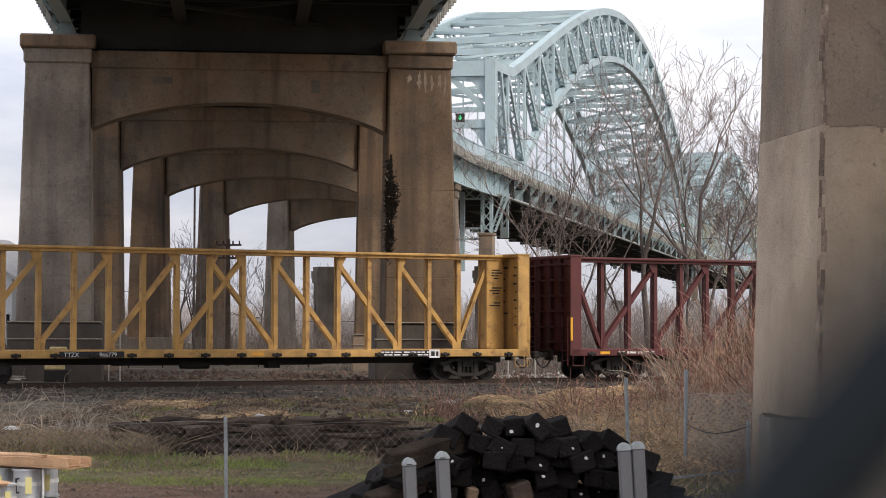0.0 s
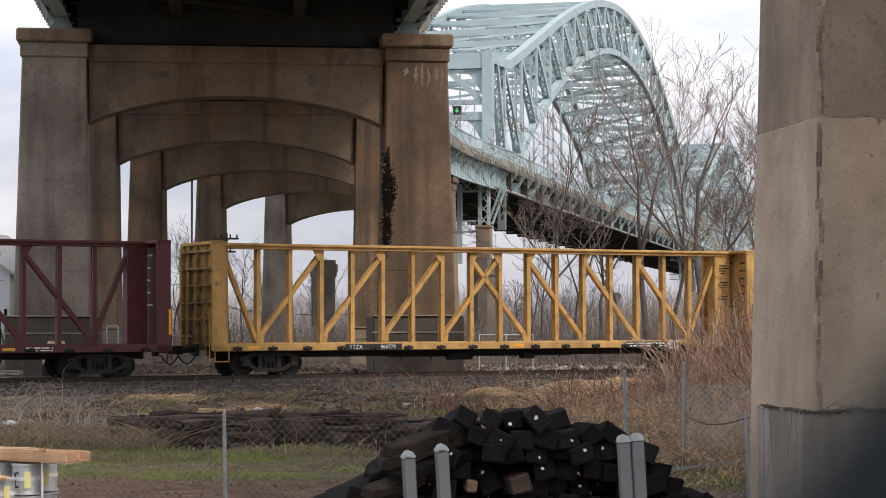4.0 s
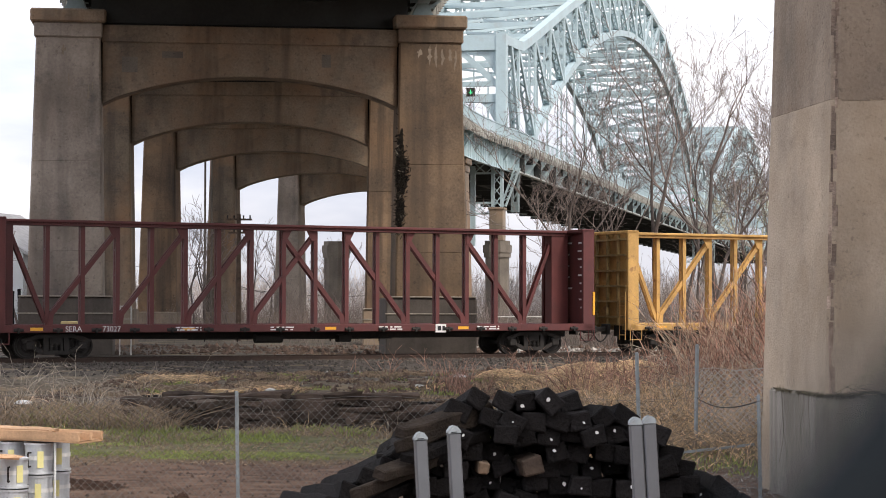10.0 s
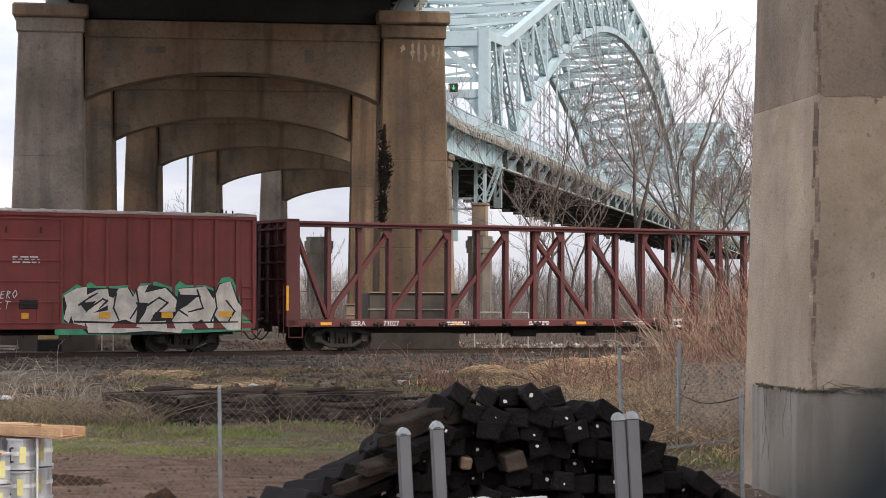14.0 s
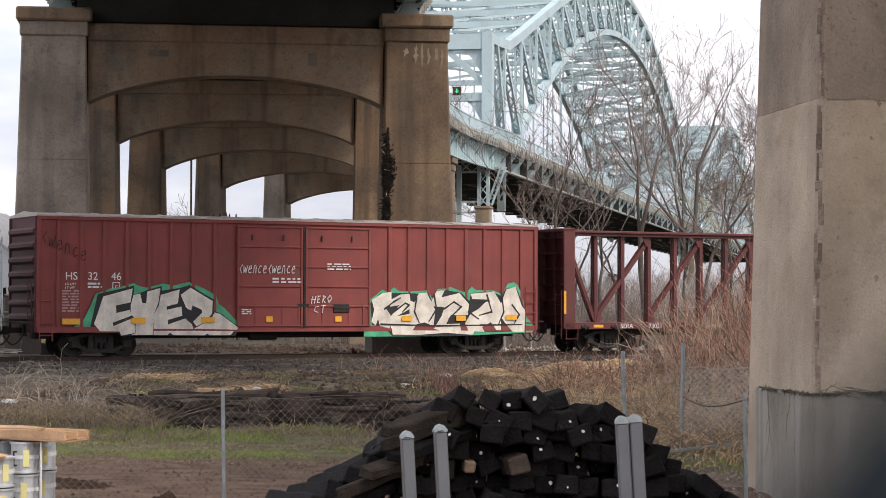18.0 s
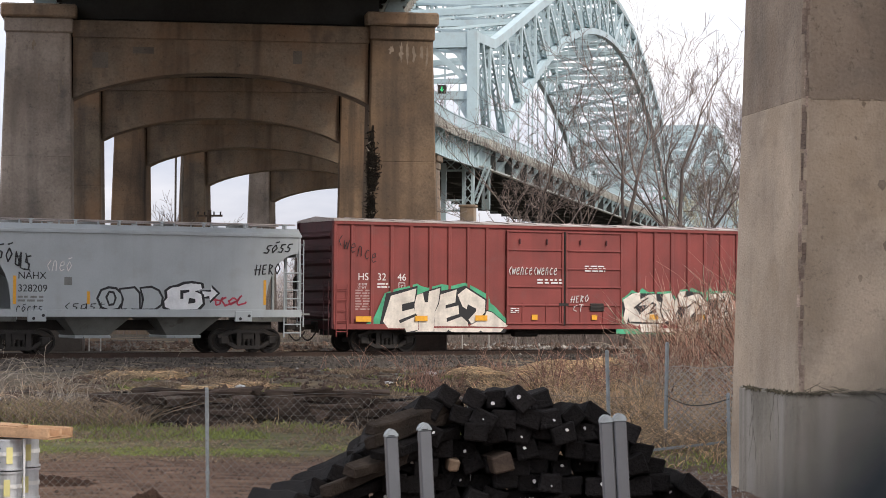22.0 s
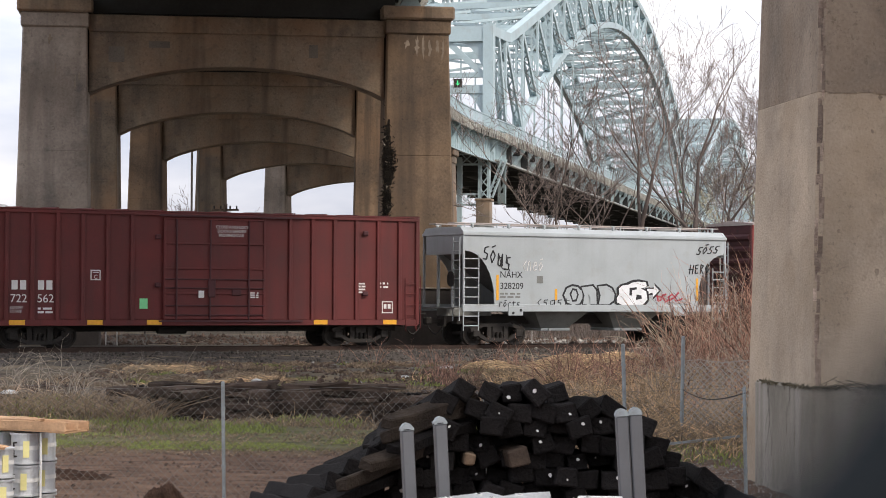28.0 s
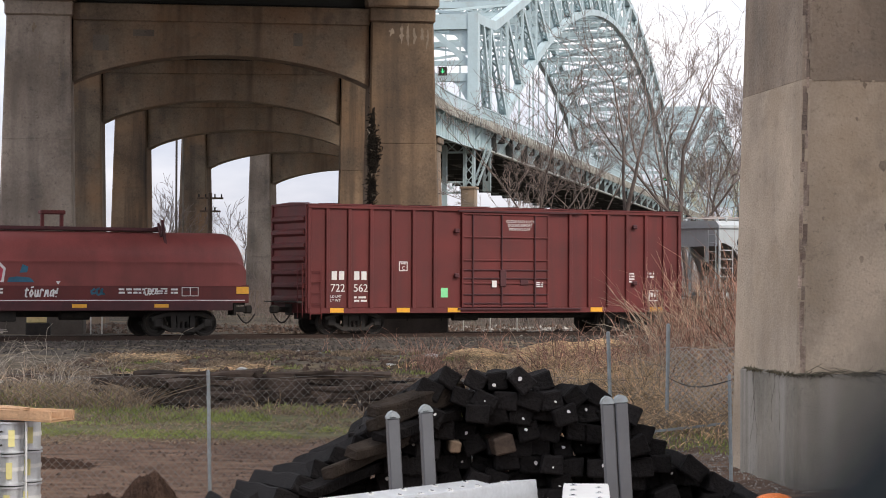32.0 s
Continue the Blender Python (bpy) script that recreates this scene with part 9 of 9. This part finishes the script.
def ledge_vines():
    """Moss and bare vines along the plinth's ledge and down its side."""
    rng = np.random.default_rng(16)
    m = pose(NEAR_X, NEAR_Y, 0, 0, 0, -NEAR_ANG)
    xl, yf = -(HALF_IN + COL_W) - 0.37, -PIER_D / 2 - 0.34
    rows, moss = [], []

    def put(out, p, q, ra, rb):
        out.append((*(m @ Vector(p)), *(m @ Vector(q)), ra, rb))

    for k in range(150):
        p = np.array([xl + rng.uniform(0.0, 2.6), yf + rng.uniform(-0.01, 0.1), 1.095 + rng.uniform(0.0, 0.02)])
        d = np.array([rng.choice((-1, 1)), rng.normal(0, 0.15), rng.normal(0.0, 0.15)])
        for j in range(5):
            d = d + np.array([rng.normal(0, 0.25), rng.normal(0, 0.1), rng.normal(-0.08, 0.2)])
            d /= np.linalg.norm(d)
            q = p + d * rng.uniform(0.02, 0.05)
            put(rows, p, q, 0.004, 0.0032)
            p = q
    for k in range(5):
        # runners hanging down the side that faces the brush
        p = np.array([xl - 0.012, yf + rng.uniform(0.1, 1.7), 1.1])
        d = np.array([0.0, rng.normal(0, 0.3), -1.0])
        for j in range(int(rng.integers(5, 14))):
            d = d + np.array([0.0, rng.normal(0, 0.35), -0.1])
            d /= np.linalg.norm(d)
            q = p + d * rng.uniform(0.04, 0.09)
            q[0] = xl - 0.012
            if q[2] < 0.05:
                break
            put(rows, p, q, 0.0022, 0.0018)
            p = q
    for k in range(1300):
        if k % 3:
            p = np.array([xl + rng.uniform(0.0, 2.6), yf + rng.normal(0.0, 0.02), 1.09])
        else:
            p = np.array([xl + rng.normal(0.0, 0.015), yf + rng.uniform(0.0, 1.8), 1.09])
        if noise.noise((p[0] * 2.2, p[1] * 2.2, 4.0)) < -0.12:
            continue
        q = p + np.array([rng.normal(0, 0.02), rng.normal(-0.008, 0.012), rng.normal(-0.006, 0.018)])
        put(moss, p, q, 0.006, 0.002)
    vs, fs = strands(rows, 3)
    tagged(quick("ledge_vines", vs, fs, M_VINE), "bare dark vines creeping along the plinth's ledge", "vine", kind="stuff")
    vs, fs = strands(moss, 3)
    tagged(quick("ledge_moss", vs, fs, M_MOSS), "olive moss along the plinth's top edge", "moss", kind="stuff")


ledge_vines()
tuft_field("green_grass", "short spring grass on the verge", [
    (-7, 1.5, 25.8, 30.0, 13000, 0.05, 0.08), (1.0, 6, 24.0, 29.0, 1300, 0.1, 0.0), (-7, 1, 29.0, 31.4, 2500, 0.14, 0.1), (-8, 6, 34, 58, 3000, 0.1, 0.36), (-7.4, -4.8, 31.0, 33.2, 500, 0.3, 0.05)], M_GRASS, 14)
tuft_field("dry_grass", "matted dead brown grass in tufts", [
    (-8, 2, 25.0, 31.4, 7000, 0.06, -0.1), (-8, 2, 28.8, 31.4, 2500, 0.13, 0.0), (-7.6, -4.4, 30.8, 33.2, 2200, 0.36, -0.1), (-9, 5, 34, 60, 14000, 0.12, 0.2), (1.5, 6, 26, 44, 7000, 0.3, -0.1), (5.2, 8.5, 44, 58, 3000, 0.3, -0.1), (2.0, 5.2, 44, 49, 1200, 0.22, -0.1)], M_DRY_DK, 15, 0.9)
tuft_field("straw_patch", "pale straw lying in patches", [
    (-8.3, -6.4, 50.5, 54, 2600, 0.1, -0.35), (-6.6, -5.4, 42, 44, 600, 0.1, -0.3), (-5.0, -3.6, 45, 47, 700, 0.1, -0.2), (1.2, 5.5, 45, 49, 1800, 0.2, 0.0), (1.6, 6.4, 26, 46, 9000, 0.28, -0.15), (4.8, 7.5, 45, 51, 2600, 0.3, -0.1)], M_DRY, 17, 1.3)


def straw_mat(name, label, beds, seed):
    """Straw lying flat in a thick mat. beds: x, y, half width, half depth, number."""
    rng = np.random.default_rng(seed)
    rows = []
    for cx, cy, sx, sy, n in beds:
        done = 0
        while done < n:
            u, v = rng.uniform(-1, 1, 2)
            if u ** 4 + v ** 2 + 0.45 * noise.noise((cx + u * sx * 2, cy + v * sy * 2, 2.0)) > 0.8:
                continue
            done += 1
            x, y = cx + u * sx, cy + v * sy
            a, ll = rng.uniform(0, math.tau), rng.uniform(0.06, 0.2)
            dx, dy = math.cos(a) * ll, math.sin(a) * ll
            lift = 0.05 * (0.5 + noise.noise((x * 3, y * 3, 1.0))) + rng.uniform(0, 0.05)
            rows.append((x - dx, y - dy, ground_height(x - dx, y - dy) + max(0.0, lift + rng.normal(0, 0.02)),
                         x + dx, y + dy, ground_height(x + dx, y + dy) + max(0.0, lift + rng.normal(0, 0.02)), 0.011, 0.007))
    vs, fs = strands(rows, 3)
    return tagged(quick(name, vs, fs, M_STRAW), label, "straw", kind="stuff")


straw_mat("straw_bank", "golden straw matted over a low bank", [(3.5, 51.3, 1.8, 1.7, 13000), (0.95, 52.8, 0.75, 0.9, 2200), (-7.3, 52.3, 0.95, 1.1, 2600), (-5.2, 45.3, 0.35, 0.6, 600)], 41)


def clods(name, label, boxes, material, seed):
    """Crumbs and clods of soil, small stones."""
    rng = np.random.default_rng(seed)
    base = np.array([(1, 0, 0), (-1, 0, 0), (0, 1, 0), (0, -1, 0), (0, 0, 1), (0, 0, -1)], float)
    tri = [(0, 2, 4), (2, 1, 4), (1, 3, 4), (3, 0, 4), (2, 0, 5), (1, 2, 5), (3, 1, 5), (0, 3, 5)]
    vs, fs = [], []
    for x0, x1, y0, y1, n, r0, r1 in boxes:
        for _ in range(n):
            x, y = rng.uniform(x0, x1), rng.uniform(y0, y1)
            r = rng.uniform(r0, r1) * (0.5 + rng.random() ** 3)
            z = ground_height(x, y)
            i0 = len(vs) * 6
            vs.append(base * r * rng.uniform(0.6, 1.3, (6, 3)) + np.array([x, y, z + r * 0.2]))
            fs += [(i0 + a, i0 + b, i0 + c) for a, b, c in tri]
    ob = raw(name, np.vstack(vs).tolist(), fs, material)
    return tagged(ob, label, "soil", kind="stuff")


M_CLOD = mat("brown_soil_clod", (0.11, 0.072, 0.052), 0.97, vary=0.35, scale=3, fine=30, bump=0.3, island=0.45)
M_PEBBLE = mat("pale_gravel_stone", (0.3, 0.28, 0.25), 0.95, vary=0.3, scale=3, fine=30, bump=0.2, island=0.5)
clods("soil_clods", "loose brown clods of soil", [(-6, 2, 18.8, 25.5, 6000, 0.004, 0.016), (-4.5, 1, 15, 18.6, 5000, 0.004, 0.012), (-9, 5, 33, 62, 9000, 0.02, 0.07), (-24, 20, 79, 96, 4000, 0.03, 0.12)], M_CLOD, 21)
clods("pale_gravel", "pale gravel beside the pier", [(2.2, 4.2, 19.5, 26, 5000, 0.004, 0.013), (-8, 6, 40, 62, 900, 0.02, 0.05), (1, 20, 76, 95, 900, 0.025, 0.08), (-2, 12, 80, 92, 500, 0.04, 0.12)], M_PEBBLE, 22)

# ---- house and power pole beyond the bridge ----
house = thing("house", "pale grey clapboard house with a shingled gable roof", "house", pose(-29.6, 126, 0, 0, 0, -12))


def build_house():
    bm = bmesh.new()
    prism(bm, [(-4, 0), (4, 0), (4, 5.0), (0, 7.4), (-4, 5.0)], -3, 5)
    w = part("wall", bm, M_SIDING, house)
    for k in range(24):
        z = 0.3 + k * 0.2
        bm = bmesh.new()
        box(bm, (0, -3.02, z), (8.0, 0.05, 0.17))
        part("clapboard", bm, M_SIDING, w)
    for s in (-1, 1):
        bm = bmesh.new()
        bar(bm, (s * 4.4, 1, 4.85), (s * -0.02, 1, 7.5), 8.6, 0.16, up=(0, 0, 1))
        part("roof", bm, M_SHINGLE, house)
    for x, z in ((1.9, 1.8), (1.9, 4.2), (-1.6, 1.8), (-1.6, 4.2), (0.4, 4.2)):
        bm = bmesh.new()
        box(bm, (x, -3.06, z), (1.0, 0.1, 1.5))
        wd = part("window", bm, M_WHITE, house)
        for dz in (-0.35, 0.35):
            bm = bmesh.new()
            box(bm, (x, -3.1, z + dz), (0.8, 0.06, 0.6))
            part("pane", bm, M_GLASSDK, wd)


build_house()
pole = thing("power_pole", "weathered wooden power pole with a crossarm", "power pole", pose(-12.2, 110, 0))
bm = bmesh.new()
rod(bm, (0, 0, 0), (0, 0, 6.75), 0.15, 10, 0.11)
part("shaft", bm, M_TIE_BR, pole)
for z_ in (6.45, 5.75):
    bm = bmesh.new()
    box(bm, (0, 0, z_), (1.4 if z_ > 6 else 1.1, 0.1, 0.1))
    arm_ = part("crossarm", bm, M_TIE_BR, pole)
    for x_ in (-0.6, -0.25, 0.25, 0.6):
        if z_ > 6 or abs(x_) < 0.5:
            bm = bmesh.new()
            rod(bm, (x_, 0, z_ + 0.05), (x_, 0, z_ + 0.22), 0.04, 8)
            part("insulator", bm, M_STEEL, arm_)
for z0_, x1_, y1_, z1_ in ((3.9, -4.5, 95, 3.2), (3.6, 6.5, 95, 3.0), (6.6, -30, 124, 6.5)):
    bm = bmesh.new()
    a_, b_ = Vector((-12.2, 110, z0_)), Vector((x1_, y1_, z1_))
    pp_ = [a_.lerp(b_, k / 10) - Vector((0, 0, 0.5 * math.sin(math.pi * k / 10))) for k in range(11)]
    sweep(bm, pp_, 0.055, 0.055, (b_ - a_).cross(Vector((0, 0, 1))).normalized())
    part("cable", bm, M_STEEL, pole)
for k_, px_ in enumerate((318, 330)):
    bm = bmesh.new()
    x_ = (px_ - 784) / 3660 * 136.5
    rod(bm, (x_, 136.5, 0), (x_, 136.5, 13.2), 0.07, 8)
    tagged(part("drain_pipe", bm, M_CONC_PALE), "pale vertical drain pipe beside a bridge pier", "drain pipe", group="drain pipes")


# ---- small things between the track and the first pier ----
box_ = thing("utility_box", "faded cream-yellow steel utility box on a dark base", "utility box", pose(-14.75, 76.2, 0, 0, 0, 8))
bm = bmesh.new()
box(bm, (0, 0, 0.2), (0.9, 0.6, 0.5), bevel=0.03)
part("base", bm, M_STEEL, box_, "dark concrete base")
bm = bmesh.new()
box(bm, (-0.06, 0, 0.78), (0.72, 0.5, 0.66), bevel=0.03)
part("body", bm, M_CREAM, box_)
bm = bmesh.new()
box(bm, (0.06, 0, 1.2), (0.62, 0.5, 0.2), bevel=0.03)
part("lid", bm, M_CREAM, box_)
bm = bmesh.new()
box(bm, (0.2, -0.26, 0.8), (0.04, 0.03, 0.16), bevel=0.008)
part("latch", bm, M_STEEL, box_)


def pipe_rail(x, y, w, h, n, yaw, label):
    """A low railing of welded pipe."""
    t = thing("pipe_railing", label, "railing", pose(x, y, 0, 0, 0, yaw), group="pipe railings")
    for k in range(n):
        bm = bmesh.new()
        xx = -w / 2 + w * k / max(1, n - 1)
        rod(bm, (xx, 0, -0.05), (xx, 0, h), 0.028, 8)
        part("post", bm, M_MESH_PALE, t)
    for z in (h, h * 0.55):
        bm = bmesh.new()
        rod(bm, (-w / 2, 0, z), (w / 2, 0, z), 0.026, 8)
        part("rail", bm, M_MESH_PALE, t)


pipe_rail(-12.85, 77.6, 0.42, 1.85, 2, 8, "pale bent pipe rail by the pier's plinth")
pipe_rail(2.1, 85.0, 2.2, 1.45, 3, 0, "pale low pipe railing beyond the track")
rng_ = random.Random(31)
for k_ in range(8):
    bm = bmesh.new()
    h_ = rng_.uniform(1.8, 2.9)
    box(bm, (0, 0, h_ / 2), (rng_.uniform(0.09, 0.16), 0.12, h_), bevel=0.015)
    ob = part("wooden_stake", bm, M_TIE)
    ob.matrix_world = pose(-23.05 + 0.15 * k_ + rng_.uniform(-0.04, 0.04), 101.0 + rng_.uniform(-0.4, 0.4), -0.05, rng_.uniform(-3, 3), rng_.uniform(-4, 4), rng_.uniform(0, 40))
    tagged(ob, "dark upright wooden stake beside the house", "stake", group="dark wooden stakes")


for k_ in range(16):
    L_ = rng_.uniform(0.7, 2.0)
    bm = bmesh.new()
    box(bm, (0, 0, 0), (L_, rng_.uniform(0.08, 0.18), 0.03), bevel=0.006)
    ob = part("scrap_board", bm, M_CLAPBOARD)
    ob.matrix_world = pose(-16.4 + rng_.uniform(-1.7, 1.3), 73.4 + rng_.uniform(-0.7, 0.8), 0.06 + 0.02 * k_, rng_.uniform(-6, 6), rng_.uniform(-5, 5), rng_.uniform(-35, 35))
    tagged(ob, "bleached grey scrap board in a loose heap", "board", group="heap of scrap boards")


# ---- what moves: the train rolls to the right ----
TRAIN_S = [(0, 0.0), (0.5, 1.28), (1, 2.55), (1.5, 3.81), (2, 5.09), (2.5, 6.39), (3, 7.7), (3.5, 9.0), (5.5, 14.27), (6, 15.6), (6.5, 16.94),
           (7, 18.27), (7.5, 19.61), (8, 20.95), (8.5, 22.29), (9, 23.63), (9.5, 24.99), (10, 26.36), (10.5, 27.73), (11, 29.11), (11.5, 30.48), (12, 31.85),
           (12.5, 33.21), (13, 34.56), (13.5, 35.9), (14, 37.23), (14.5, 38.58), (16.5, 44.05), (17, 45.43), (18, 48.22), (19, 51.0), (20, 53.8), (21, 56.59),
           (22, 59.37), (23, 62.18), (24, 65.0), (25, 67.86), (26, 70.78), (26.5, 72.24), (28.5, 78.08), (29, 79.55), (30, 82.52), (31, 85.5), (32, 88.5)]
_tt = [a for a, _ in TRAIN_S]
_ss = [b for _, b in TRAIN_S]


def train_at(t):
    return float(np.interp(t, _tt, _ss))


def motions():
    for car, start in CARS:
        walk(car, [(t, track_pose(start + s)) for t, s in TRAIN_S])
    ticks = [k * 0.2 for k in range(161)]
    for w, x in AXLES:
        walk(w, [(t, pose(x, 0, 0.42, 0, math.degrees(train_at(t) / 0.42), 0)) for t in ticks])


motions()
